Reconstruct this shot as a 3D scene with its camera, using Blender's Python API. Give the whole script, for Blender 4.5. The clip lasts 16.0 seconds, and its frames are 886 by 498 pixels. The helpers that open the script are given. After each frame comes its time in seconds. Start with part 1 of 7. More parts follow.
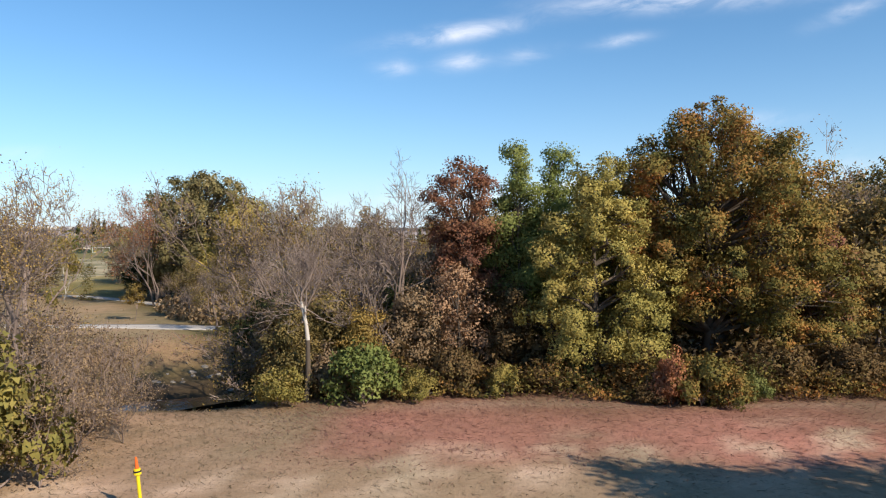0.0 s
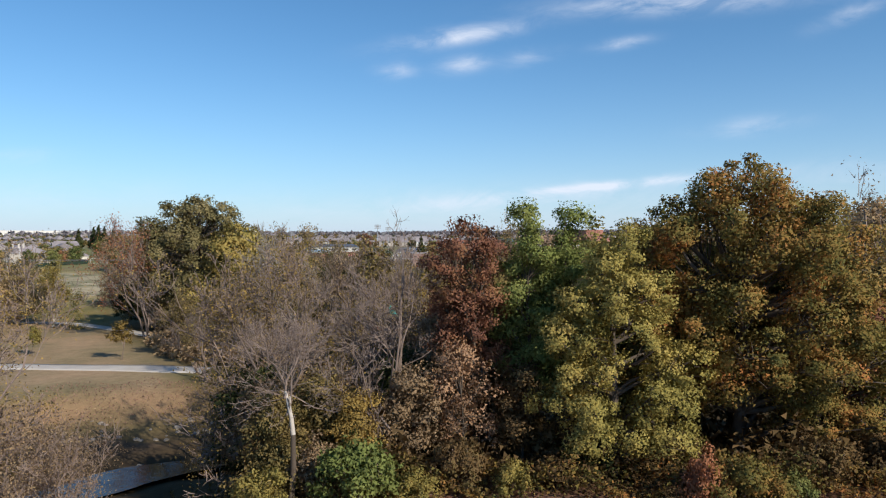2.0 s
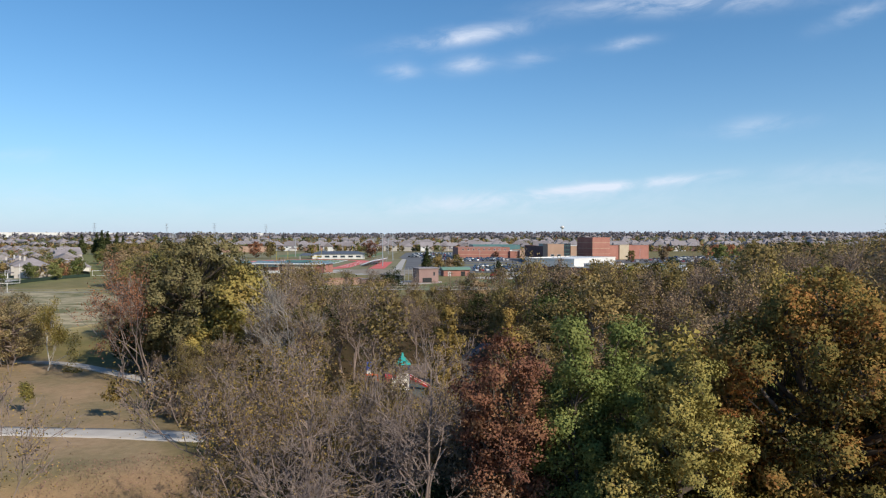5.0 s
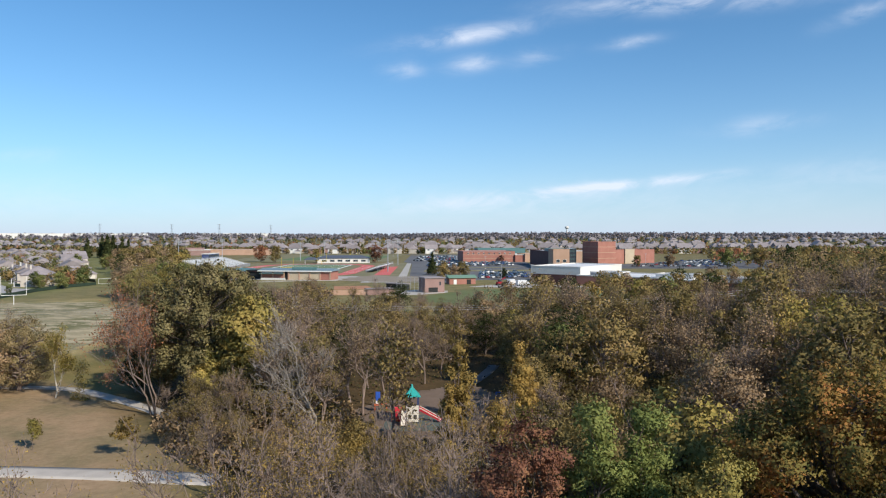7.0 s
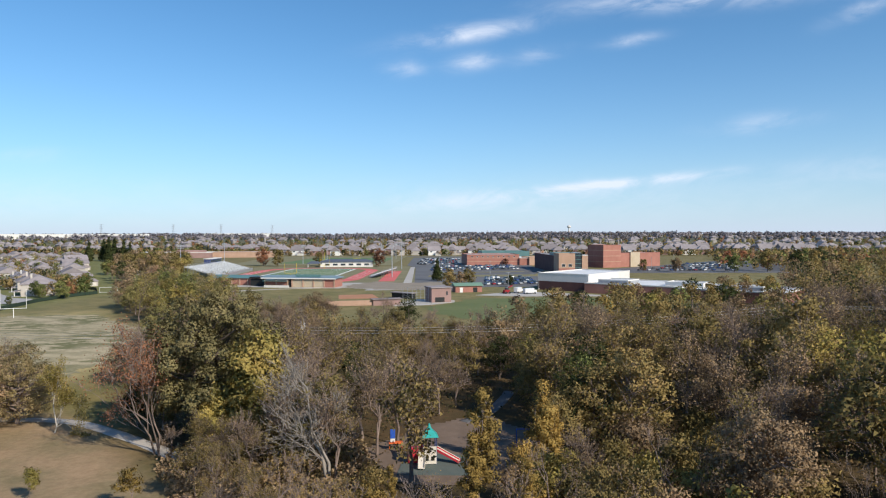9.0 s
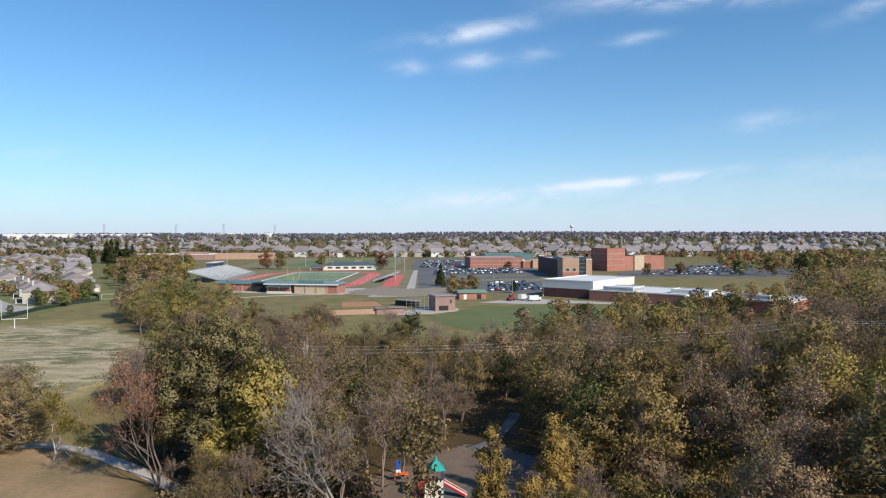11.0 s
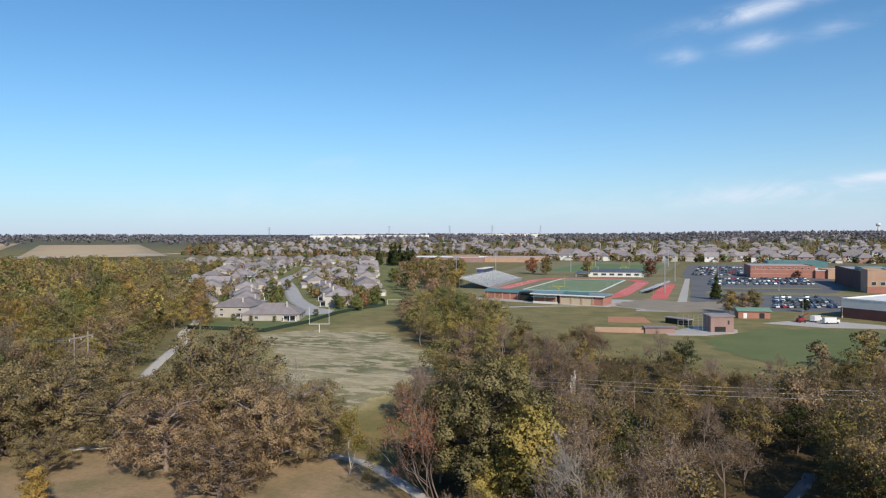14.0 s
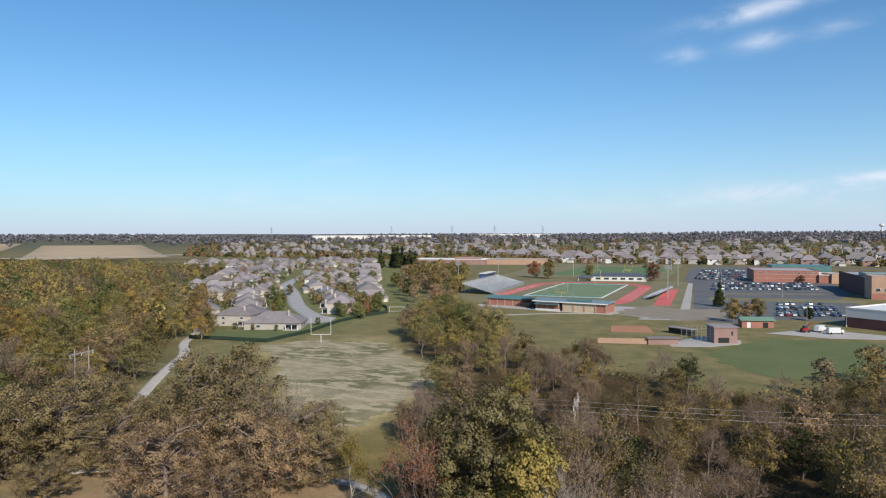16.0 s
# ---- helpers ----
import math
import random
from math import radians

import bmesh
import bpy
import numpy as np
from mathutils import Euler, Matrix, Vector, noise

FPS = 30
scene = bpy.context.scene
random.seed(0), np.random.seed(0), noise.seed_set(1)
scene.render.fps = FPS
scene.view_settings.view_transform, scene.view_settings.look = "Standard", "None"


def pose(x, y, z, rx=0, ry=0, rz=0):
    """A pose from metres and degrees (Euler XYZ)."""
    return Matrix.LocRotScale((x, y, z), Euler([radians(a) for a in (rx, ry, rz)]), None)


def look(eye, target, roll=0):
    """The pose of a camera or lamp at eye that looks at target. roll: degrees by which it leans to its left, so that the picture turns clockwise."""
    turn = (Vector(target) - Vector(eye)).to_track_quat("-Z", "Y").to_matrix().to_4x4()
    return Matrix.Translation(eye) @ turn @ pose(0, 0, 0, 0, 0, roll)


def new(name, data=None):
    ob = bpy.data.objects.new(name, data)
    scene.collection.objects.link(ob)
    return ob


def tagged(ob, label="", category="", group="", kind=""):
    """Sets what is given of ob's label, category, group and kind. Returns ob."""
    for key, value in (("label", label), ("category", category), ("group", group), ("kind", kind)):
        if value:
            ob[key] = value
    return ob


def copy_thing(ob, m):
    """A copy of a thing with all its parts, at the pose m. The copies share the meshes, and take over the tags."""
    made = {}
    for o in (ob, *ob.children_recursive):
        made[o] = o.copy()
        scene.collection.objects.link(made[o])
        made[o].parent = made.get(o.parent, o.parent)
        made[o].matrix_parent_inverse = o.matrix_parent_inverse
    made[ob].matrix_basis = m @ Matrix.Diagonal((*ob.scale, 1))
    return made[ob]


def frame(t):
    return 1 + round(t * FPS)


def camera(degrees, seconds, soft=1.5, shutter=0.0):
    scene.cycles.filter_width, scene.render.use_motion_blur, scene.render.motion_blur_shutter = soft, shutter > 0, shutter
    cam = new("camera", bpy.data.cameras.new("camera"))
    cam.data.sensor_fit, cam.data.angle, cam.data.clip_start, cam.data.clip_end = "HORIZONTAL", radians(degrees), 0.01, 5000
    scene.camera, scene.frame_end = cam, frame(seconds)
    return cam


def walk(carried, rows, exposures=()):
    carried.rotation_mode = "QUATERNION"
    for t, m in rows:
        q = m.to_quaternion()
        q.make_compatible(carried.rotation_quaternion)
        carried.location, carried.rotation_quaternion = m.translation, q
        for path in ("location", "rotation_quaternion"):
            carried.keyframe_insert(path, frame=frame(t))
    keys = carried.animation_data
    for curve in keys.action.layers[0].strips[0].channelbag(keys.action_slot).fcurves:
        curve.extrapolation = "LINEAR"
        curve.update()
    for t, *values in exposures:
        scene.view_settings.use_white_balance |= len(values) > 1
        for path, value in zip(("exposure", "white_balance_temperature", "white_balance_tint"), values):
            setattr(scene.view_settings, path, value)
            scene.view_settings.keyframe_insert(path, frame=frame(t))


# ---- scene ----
cam = camera(64.9, 16.0, 1.15)
METRES, EYE, TILT, LEAN, TURN = 40.0, 8.6, -1.2, 0.0, 0.0
ROWS = [
    (0.0, 0.0, 0.0, 0.0, -0.0, 0.0, -0.0),
    (0.5, 0.0006, 0.0058, 0.0225, 0.06, 0.05, 0.02),
    (1.0, 0.0003, 0.0264, 0.0453, 0.09, 0.12, 0.02),
    (1.5, 0.0, 0.0585, 0.0686, 0.12, 0.18, 0.01),
    (2.0, -0.0003, 0.0995, 0.0929, 0.14, 0.21, 0.02),
    (2.5, -0.0008, 0.1445, 0.1172, 0.15, 0.21, 0.03),
    (3.0, -0.0013, 0.1879, 0.1426, 0.19, 0.23, 0.05),
    (3.5, -0.0018, 0.2104, 0.1665, 0.21, 0.27, -0.01),
    (4.0, -0.0047, 0.2172, 0.1901, 0.23, 0.3, -0.05),
    (4.5, -0.0212, 0.2196, 0.214, 0.28, 0.27, -0.07),
    (5.0, -0.0381, 0.2216, 0.2382, 0.41, 0.23, -0.07),
    (7.5, -0.0632, 0.2589, 0.365, 0.79, 0.14, -0.04),
    (8.0, -0.0765, 0.2859, 0.3906, 0.8, 0.1, -0.01),
    (8.5, -0.0935, 0.3183, 0.4163, 0.81, 0.07, 0.01),
    (9.0, -0.1106, 0.3532, 0.4424, 0.86, 0.04, 0.05),
    (11.5, -0.1312, 0.4051, 0.5543, 1.24, -0.1, 0.0),
    (12.0, -0.1396, 0.4052, 0.5802, 11.7, -0.12, -0.06),
    (12.5, -0.1403, 0.4069, 0.6062, 19.2, -0.16, -0.15),
    (13.0, -0.1354, 0.4103, 0.6313, 22.49, -0.2, -0.2),
    (13.5, -0.1401, 0.4189, 0.6576, 22.53, -0.18, -0.22),
    (14.0, -0.145, 0.4285, 0.6835, 22.57, -0.22, -0.23),
    (14.5, -0.1494, 0.4406, 0.7088, 22.62, -0.26, -0.24),
    (15.0, -0.1535, 0.4506, 0.7346, 22.67, -0.25, -0.24),
    (15.5, -0.1549, 0.4525, 0.759, 22.71, -0.28, -0.26),
    (16.0, -0.1542, 0.4518, 0.7843, 22.76, -0.31, -0.28),
]
walk(cam, [(t, pose(0, 0, EYE, TILT, LEAN, TURN) @ pose(METRES * x, METRES * y, METRES * z, 90 + pitch, roll, yaw)) for t, x, y, z, yaw, pitch, roll in ROWS],
     exposures=[(0.0, 0.3, 6900, 12), (0.7, 0.18, 6750, 11.5), (2.0, 0.0, 6550, 10.5), (4.5, -0.05, 6500, 10), (7.5, 0.06, 6500, 10), (11.5, 0.05, 6500, 10), (13.0, -0.06, 6500, 10), (16.0, -0.07, 6500, 10)])

# ---- world, sun ----
SUN_EL, SUN_AZ = 33.0, 133.0  # degrees; azimuth from +y towards +x
world = bpy.data.worlds.new("world")
scene.world = world
world.use_nodes = True


def nodes_of(tree):
    """A small helper to add and link nodes."""
    def add(kind, **values):
        n = tree.nodes.new(kind)
        for key, value in values.items():
            if key in n.inputs:
                if isinstance(value, bpy.types.NodeSocket):
                    tree.links.new(value, n.inputs[key])
                else:
                    n.inputs[key].default_value = value
        return n
    return add


def math_node(tree, op, a, b=None, c=None):
    n = tree.nodes.new("ShaderNodeMath")
    n.operation = op
    for i, v in enumerate((a, b, c)):
        if v is None:
            continue
        if isinstance(v, bpy.types.NodeSocket):
            tree.links.new(v, n.inputs[i])
        else:
            n.inputs[i].default_value = v
    return n.outputs[0]


def build_sky():
    tr = world.node_tree
    tr.nodes.clear()
    sky = tr.nodes.new("ShaderNodeTexSky")
    sky.sky_type = "NISHITA"
    sky.sun_disc = False
    sky.sun_elevation, sky.sun_rotation = radians(SUN_EL), radians(SUN_AZ)
    sky.altitude = 300.0
    sky.air_density, sky.dust_density, sky.ozone_density = 1.0, 0.0, 5.0
    co = tr.nodes.new("ShaderNodeTexCoord")
    sep = tr.nodes.new("ShaderNodeSeparateXYZ")
    tr.links.new(co.outputs["Generated"], sep.inputs[0])
    dy = math_node(tr, "MAXIMUM", sep.outputs[1], 0.05)
    u = math_node(tr, "DIVIDE", sep.outputs[0], dy)
    v = math_node(tr, "DIVIDE", sep.outputs[2], dy)
    front = math_node(tr, "GREATER_THAN", sep.outputs[1], 0.05)
    comb = tr.nodes.new("ShaderNodeCombineXYZ")
    tr.links.new(math_node(tr, "MULTIPLY", u, 1.0), comb.inputs[0])
    tr.links.new(math_node(tr, "MULTIPLY_ADD", u, -0.25, math_node(tr, "MULTIPLY", v, 2.6)), comb.inputs[1])
    noi = tr.nodes.new("ShaderNodeTexNoise")
    noi.inputs["Scale"].default_value, noi.inputs["Detail"].default_value, noi.inputs["Roughness"].default_value = 11.0, 7.0, 0.62
    noi.inputs["Distortion"].default_value = 0.5
    tr.links.new(comb.outputs[0], noi.inputs["Vector"])
    wisps = [  # place (u, v), half sizes, slant, weight
        (0.022, 0.287, 0.085, 0.012, 0.15, 1.15), (0.028, 0.246, 0.030, 0.011, 0.12, 1.1), (-0.072, 0.238, 0.025, 0.010, 0.0, 0.8),
        (0.33, 0.334, 0.15, 0.014, 0.04, 1.15), (0.12, 0.257, 0.035, 0.012, 0.2, 0.5), (0.255, 0.277, 0.035, 0.008, 0.15, 0.7),
        (0.58, 0.318, 0.045, 0.012, 0.35, 0.6), (0.24, 0.074, 0.13, 0.0065, 0.10, 1.9), (0.06, 0.052, 0.16, 0.012, 0.07, 0.9), (0.10, 0.045, 0.38, 0.030, 0.02, 0.35),
        (0.44, 0.160, 0.065, 0.012, 0.12, 0.55), (-0.62, 0.115, 0.06, 0.010, 0.05, 0.3), (0.72, 0.105, 0.25, 0.020, 0.08, 0.5), (-0.75, 0.05, 0.35, 0.035, 0.0, 0.35)]
    total = None
    for cu, cv, ru, rv, slant, w in wisps:
        a = math_node(tr, "SUBTRACT", u, cu)
        b = math_node(tr, "SUBTRACT", math_node(tr, "SUBTRACT", v, cv), math_node(tr, "MULTIPLY", a, slant))
        a = math_node(tr, "POWER", math_node(tr, "DIVIDE", math_node(tr, "ABSOLUTE", a), ru), 2.0)
        b = math_node(tr, "POWER", math_node(tr, "DIVIDE", math_node(tr, "ABSOLUTE", b), rv), 2.0)
        g = math_node(tr, "MULTIPLY", math_node(tr, "EXPONENT", math_node(tr, "MULTIPLY", math_node(tr, "ADD", a, b), -1.0)), w)
        total = g if total is None else math_node(tr, "ADD", total, g)
    n2 = math_node(tr, "MULTIPLY_ADD", noi.outputs["Fac"], 3.2, -1.05)
    n2 = math_node(tr, "MINIMUM", math_node(tr, "MAXIMUM", n2, 0.16), 1.4)
    fac = math_node(tr, "MULTIPLY", math_node(tr, "MULTIPLY", total, n2), front)
    fac = math_node(tr, "MINIMUM", math_node(tr, "MULTIPLY", fac, CLOUD), 0.85)
    mix = tr.nodes.new("ShaderNodeMix")
    mix.data_type = "RGBA"
    tr.links.new(fac, mix.inputs["Factor"])
    tone = tr.nodes.new("ShaderNodeMix")
    tone.data_type, tone.blend_type = "RGBA", "MULTIPLY"
    tone.inputs["Factor"].default_value, tone.inputs["B"].default_value = 1.0, SKY_TONE
    tr.links.new(sky.outputs[0], tone.inputs["A"])
    haze = tr.nodes.new("ShaderNodeMix")
    haze.data_type = "RGBA"
    level = math_node(tr, "MAXIMUM", sep.outputs[2], 0.0)
    tr.links.new(math_node(tr, "MULTIPLY", math_node(tr, "EXPONENT", math_node(tr, "MULTIPLY", level, -10.5)), 0.92), haze.inputs["Factor"])
    tr.links.new(tone.outputs["Result"], haze.inputs["A"])
    haze.inputs["B"].default_value = (5.4, 6.15, 7.7, 1)
    tr.links.new(haze.outputs["Result"], mix.inputs["A"])
    mix.inputs["B"].default_value = (7.6, 8.2, 9.4, 1)
    bg = tr.nodes.new("ShaderNodeBackground")
    bg.inputs["Strength"].default_value = SKY
    tr.links.new(mix.outputs["Result"], bg.inputs["Color"])
    out = tr.nodes.new("ShaderNodeOutputWorld")
    tr.links.new(bg.outputs[0], out.inputs["Surface"])


CLOUD, SKY, SKY_TONE = 0.62, 0.11, (0.68, 1.08, 1.20, 1)
build_sky()
sun = new("sun", bpy.data.lights.new("sun", "SUN"))
sun.data.energy, sun.data.angle, sun.data.color = 5.0, radians(0.53), (1.0, 0.91, 0.76)
sx, sy = math.sin(radians(SUN_AZ)), math.cos(radians(SUN_AZ))
sun.matrix_world = look((sx * 60, sy * 60, 60 * math.tan(radians(SUN_EL))), (0, 0, 0))

# ---- materials ----
def material(name, build):
    m = bpy.data.materials.new(name)
    m.use_nodes = True
    tr = m.node_tree
    tr.nodes.clear()
    out = tr.nodes.new("ShaderNodeOutputMaterial")
    tr.links.new(build(tr), out.inputs["Surface"])
    return m


def rgb(c):
    return (c[0], c[1], c[2], 1.0)


def blend(tr, fac, a, b, mode="MIX"):
    n = tr.nodes.new("ShaderNodeMix")
    n.data_type, n.blend_type = "RGBA", mode
    for socket, v in ((n.inputs["Factor"], fac), (n.inputs["A"], a), (n.inputs["B"], b)):
        if isinstance(v, bpy.types.NodeSocket):
            tr.links.new(v, socket)
        elif isinstance(v, (int, float)):
            socket.default_value = v
        else:
            socket.default_value = rgb(v)
    return n.outputs["Result"]


def noise_fac(tr, scale, detail=4.0, rough=0.6, lo=0.3, hi=0.7, stretch=None, world_space=False):
    co = tr.nodes.new("ShaderNodeTexCoord" if not world_space else "ShaderNodeNewGeometry")
    src = co.outputs["Position" if world_space else "Object"]
    if stretch:
        mp = tr.nodes.new("ShaderNodeMapping")
        mp.inputs["Scale"].default_value = stretch
        tr.links.new(src, mp.inputs["Vector"])
        src = mp.outputs[0]
    n = tr.nodes.new("ShaderNodeTexNoise")
    n.inputs["Scale"].default_value, n.inputs["Detail"].default_value, n.inputs["Roughness"].default_value = scale, detail, rough
    tr.links.new(src, n.inputs["Vector"])
    r = tr.nodes.new("ShaderNodeMapRange")
    r.inputs["From Min"].default_value, r.inputs["From Max"].default_value = lo, hi
    tr.links.new(n.outputs["Fac"], r.inputs["Value"])
    return r.outputs[0]


def surface(tr, color, rough=0.8, metal=0.0, bump=None, strength=0.3, distance=0.02, spec=0.3):
    p = tr.nodes.new("ShaderNodeBsdfPrincipled")
    if isinstance(color, bpy.types.NodeSocket):
        tr.links.new(color, p.inputs["Base Color"])
    else:
        p.inputs["Base Color"].default_value = rgb(color)
    if isinstance(rough, bpy.types.NodeSocket):
        tr.links.new(rough, p.inputs["Roughness"])
    else:
        p.inputs["Roughness"].default_value = rough
    p.inputs["Metallic"].default_value = metal
    p.inputs["Specular IOR Level"].default_value = spec
    if bump is not None:
        b = tr.nodes.new("ShaderNodeBump")
        b.inputs["Strength"].default_value, b.inputs["Distance"].default_value = strength, distance
        tr.links.new(bump, b.inputs["Height"])
        tr.links.new(b.outputs[0], p.inputs["Normal"])
    return p.outputs[0]


def mottled(name, a, b, scale=0.5, fine=6.0, rough=0.85, metal=0.0, spec=0.3, stretch=None, vary=0.0, bump=0.25):
    """Two tones mixed by noise at two scales; vary shifts the value from object to object."""
    def build(tr):
        f1 = noise_fac(tr, scale, stretch=stretch)
        f2 = noise_fac(tr, fine, stretch=stretch)
        c = blend(tr, f1, a, b)
        dark = tuple(v * 0.72 for v in a)
        c = blend(tr, math_node(tr, "MULTIPLY", f2, 0.35), c, dark)
        if vary:
            info = tr.nodes.new("ShaderNodeObjectInfo")
            hsv = tr.nodes.new("ShaderNodeHueSaturation")
            tr.links.new(math_node(tr, "MULTIPLY_ADD", info.outputs["Random"], 2 * vary, 1 - vary), hsv.inputs["Value"])
            tr.links.new(c, hsv.inputs["Color"])
            c = hsv.outputs[0]
        return surface(tr, c, rough, metal, f2, bump, spec=spec)
    return material(name, build)


def leaf_material(name, colours, vary=0.12, through_light=0.25, patch=0.66):
    """Leaves: each leaf takes a tone of its own, patches of the crown lean to the last colours, and some light comes through."""
    def build(tr):
        geo = tr.nodes.new("ShaderNodeNewGeometry")
        ramp = tr.nodes.new("ShaderNodeValToRGB")
        ramp.color_ramp.interpolation = "LINEAR"
        while len(ramp.color_ramp.elements) < len(colours):
            ramp.color_ramp.elements.new(0.5)
        for i, c in enumerate(colours):
            e = ramp.color_ramp.elements[i]
            e.position, e.color = i / (len(colours) - 1), rgb(c)
        big = noise_fac(tr, 0.35, 3.0, 0.6, 0.32, 0.68)
        info = tr.nodes.new("ShaderNodeObjectInfo")
        f = math_node(tr, "ADD", math_node(tr, "MULTIPLY", geo.outputs["Random Per Island"], 1 - patch), math_node(tr, "MULTIPLY", big, patch))
        f = math_node(tr, "ADD", f, math_node(tr, "MULTIPLY_ADD", info.outputs["Random"], 0.44, -0.22))
        tr.links.new(f, ramp.inputs[0])
        hsv = tr.nodes.new("ShaderNodeHueSaturation")
        val = math_node(tr, "MULTIPLY_ADD", geo.outputs["Random Per Island"], 0.16, 0.92)
        val = math_node(tr, "MULTIPLY", val, math_node(tr, "MULTIPLY_ADD", info.outputs["Random"], 2 * vary, 1 - vary))
        tr.links.new(val, hsv.inputs["Value"])
        tr.links.new(ramp.outputs[0], hsv.inputs["Color"])
        s = surface(tr, hsv.outputs[0], 0.8, spec=0.06)
        t = tr.nodes.new("ShaderNodeBsdfTranslucent")
        tr.links.new(hsv.outputs[0], t.inputs["Color"])
        mix = tr.nodes.new("ShaderNodeMixShader")
        mix.inputs[0].default_value = through_light
        tr.links.new(s, mix.inputs[1])
        tr.links.new(t.outputs[0], mix.inputs[2])
        return mix.outputs[0]
    return material(name, build)


def ground_material():
    def build(tr):
        at = tr.nodes.new("ShaderNodeAttribute")
        at.attribute_name = "cover"
        c = at.outputs["Color"]
        f1 = noise_fac(tr, 0.11, 5, 0.6, 0.35, 0.65)
        f2 = noise_fac(tr, 1.3, 5, 0.65, 0.35, 0.65)
        f3 = noise_fac(tr, 9.0, 3, 0.7, 0.3, 0.7)
        dry = blend(tr, 1.0, c, (1.28, 1.17, 1.08), "MULTIPLY")
        green = blend(tr, 1.0, c, (0.79, 0.84, 0.71), "MULTIPLY")
        c = blend(tr, f1, green, dry)
        c = blend(tr, math_node(tr, "MULTIPLY", f2, 0.5), c, blend(tr, 1.0, c, (0.62, 0.6, 0.58), "MULTIPLY"))
        c = blend(tr, math_node(tr, "MULTIPLY", f3, 0.4), c, blend(tr, 1.0, c, (1.5, 1.45, 1.35), "MULTIPLY"))
        return surface(tr, c, 0.95, bump=f3, strength=0.3, distance=0.05, spec=0.1)
    return material("ground_cover", build)


M = {}
M["ground"] = ground_material()
M["gravel"] = mottled("path_gravel", (0.46, 0.415, 0.37), (0.58, 0.53, 0.475), 0.5, 8.0)
M["asphalt"] = mottled("asphalt", (0.125, 0.123, 0.128), (0.175, 0.172, 0.175), 0.05, 3.0)
M["road"] = mottled("street_concrete", (0.38, 0.365, 0.36), (0.46, 0.445, 0.435), 0.08, 2.0)
M["concrete"] = mottled("concrete", (0.42, 0.39, 0.36), (0.52, 0.49, 0.45), 0.15, 3.0)
M["brick"] = mottled("red_brick", (0.34, 0.15, 0.115), (0.43, 0.20, 0.155), 0.2, 2.5)
# dark brick of the gymnasium; on the school core it imitates a shaded wall
M["brick_dark_and_shaded"] = mottled("dark_and_shaded_brick", (0.10, 0.05, 0.05), (0.15, 0.07, 0.065), 0.2, 2.5)
M["tan_brick"] = mottled("tan_brick", (0.42, 0.27, 0.19), (0.52, 0.34, 0.25), 0.2, 2.5)
M["pink_brick"] = mottled("pink_brick", (0.29, 0.185, 0.165), (0.36, 0.235, 0.21), 0.2, 2.5)
M["tan_wall"] = mottled("tan_panel", (0.48, 0.39, 0.28), (0.55, 0.46, 0.34), 0.3, 2.0)
M["white_wall"] = mottled("white_wall", (0.66, 0.64, 0.61), (0.74, 0.72, 0.69), 0.2, 2.0)
M["tan_grey"] = mottled("tan_grey_siding", (0.27, 0.25, 0.23), (0.35, 0.325, 0.30), 0.01, 0.2)
M["grey_wall"] = mottled("grey_wall", (0.30, 0.31, 0.33), (0.36, 0.37, 0.39), 0.2, 2.0)
M["white_roof"] = mottled("white_membrane_roof", (0.72, 0.72, 0.72), (0.82, 0.82, 0.82), 0.05, 0.6, 0.6)
M["grey_roof"] = mottled("grey_flat_roof", (0.34, 0.36, 0.38), (0.44, 0.46, 0.48), 0.05, 0.6)
M["teal_roof"] = mottled("teal_metal_roof", (0.10, 0.20, 0.205), (0.13, 0.25, 0.25), 0.1, 2.0, 0.45)
M["slate_roof"] = mottled("slate_blue_metal_roof", (0.17, 0.24, 0.28), (0.22, 0.30, 0.34), 0.1, 2.0, 0.45)
M["dark_slate"] = mottled("dark_slate_roof", (0.085, 0.10, 0.135), (0.12, 0.14, 0.175), 0.1, 2.0, 0.5)
M["chips"] = mottled("wood_chips", (0.16, 0.115, 0.085), (0.23, 0.168, 0.128), 0.4, 5.0)
M["teal"] = mottled("teal_plastic", (0.03, 0.34, 0.32), (0.04, 0.40, 0.37), 0.5, 4.0, 0.4)
M["green_roof"] = mottled("green_metal_roof", (0.16, 0.27, 0.20), (0.21, 0.33, 0.25), 0.1, 2.0, 0.5)
M["shingle"] = mottled("roof_shingle", (0.235, 0.207, 0.212), (0.325, 0.288, 0.292), 0.3, 3.0, vary=0.2)
M["stucco"] = mottled("stucco", (0.44, 0.40, 0.36), (0.54, 0.495, 0.45), 0.3, 3.0, vary=0.16)
M["siding"] = mottled("siding", (0.50, 0.485, 0.465), (0.60, 0.58, 0.555), 0.3, 3.0, vary=0.18)
M["garage"] = mottled("garage_door_paint", (0.62, 0.58, 0.52), (0.7, 0.66, 0.6), 0.4, 3.0)
M["trim"] = mottled("white_trim", (0.75, 0.74, 0.71), (0.8, 0.79, 0.77), 0.5, 4.0, 0.6)
M["track"] = mottled("red_track", (0.60, 0.135, 0.125), (0.68, 0.17, 0.155), 0.05, 1.0)
M["turf"] = mottled("turf", (0.12, 0.185, 0.075), (0.145, 0.21, 0.09), 0.05, 1.0)
M["lawn"] = mottled("mown_lawn", (0.185, 0.172, 0.085), (0.27, 0.232, 0.125), 0.06, 0.8)
M["lawn_green"] = mottled("green_lawn", (0.12, 0.15, 0.05), (0.165, 0.18, 0.07), 0.06, 0.8)
M["bare"] = mottled("bare_ground", (0.26, 0.215, 0.165), (0.34, 0.285, 0.22), 0.15, 1.5)
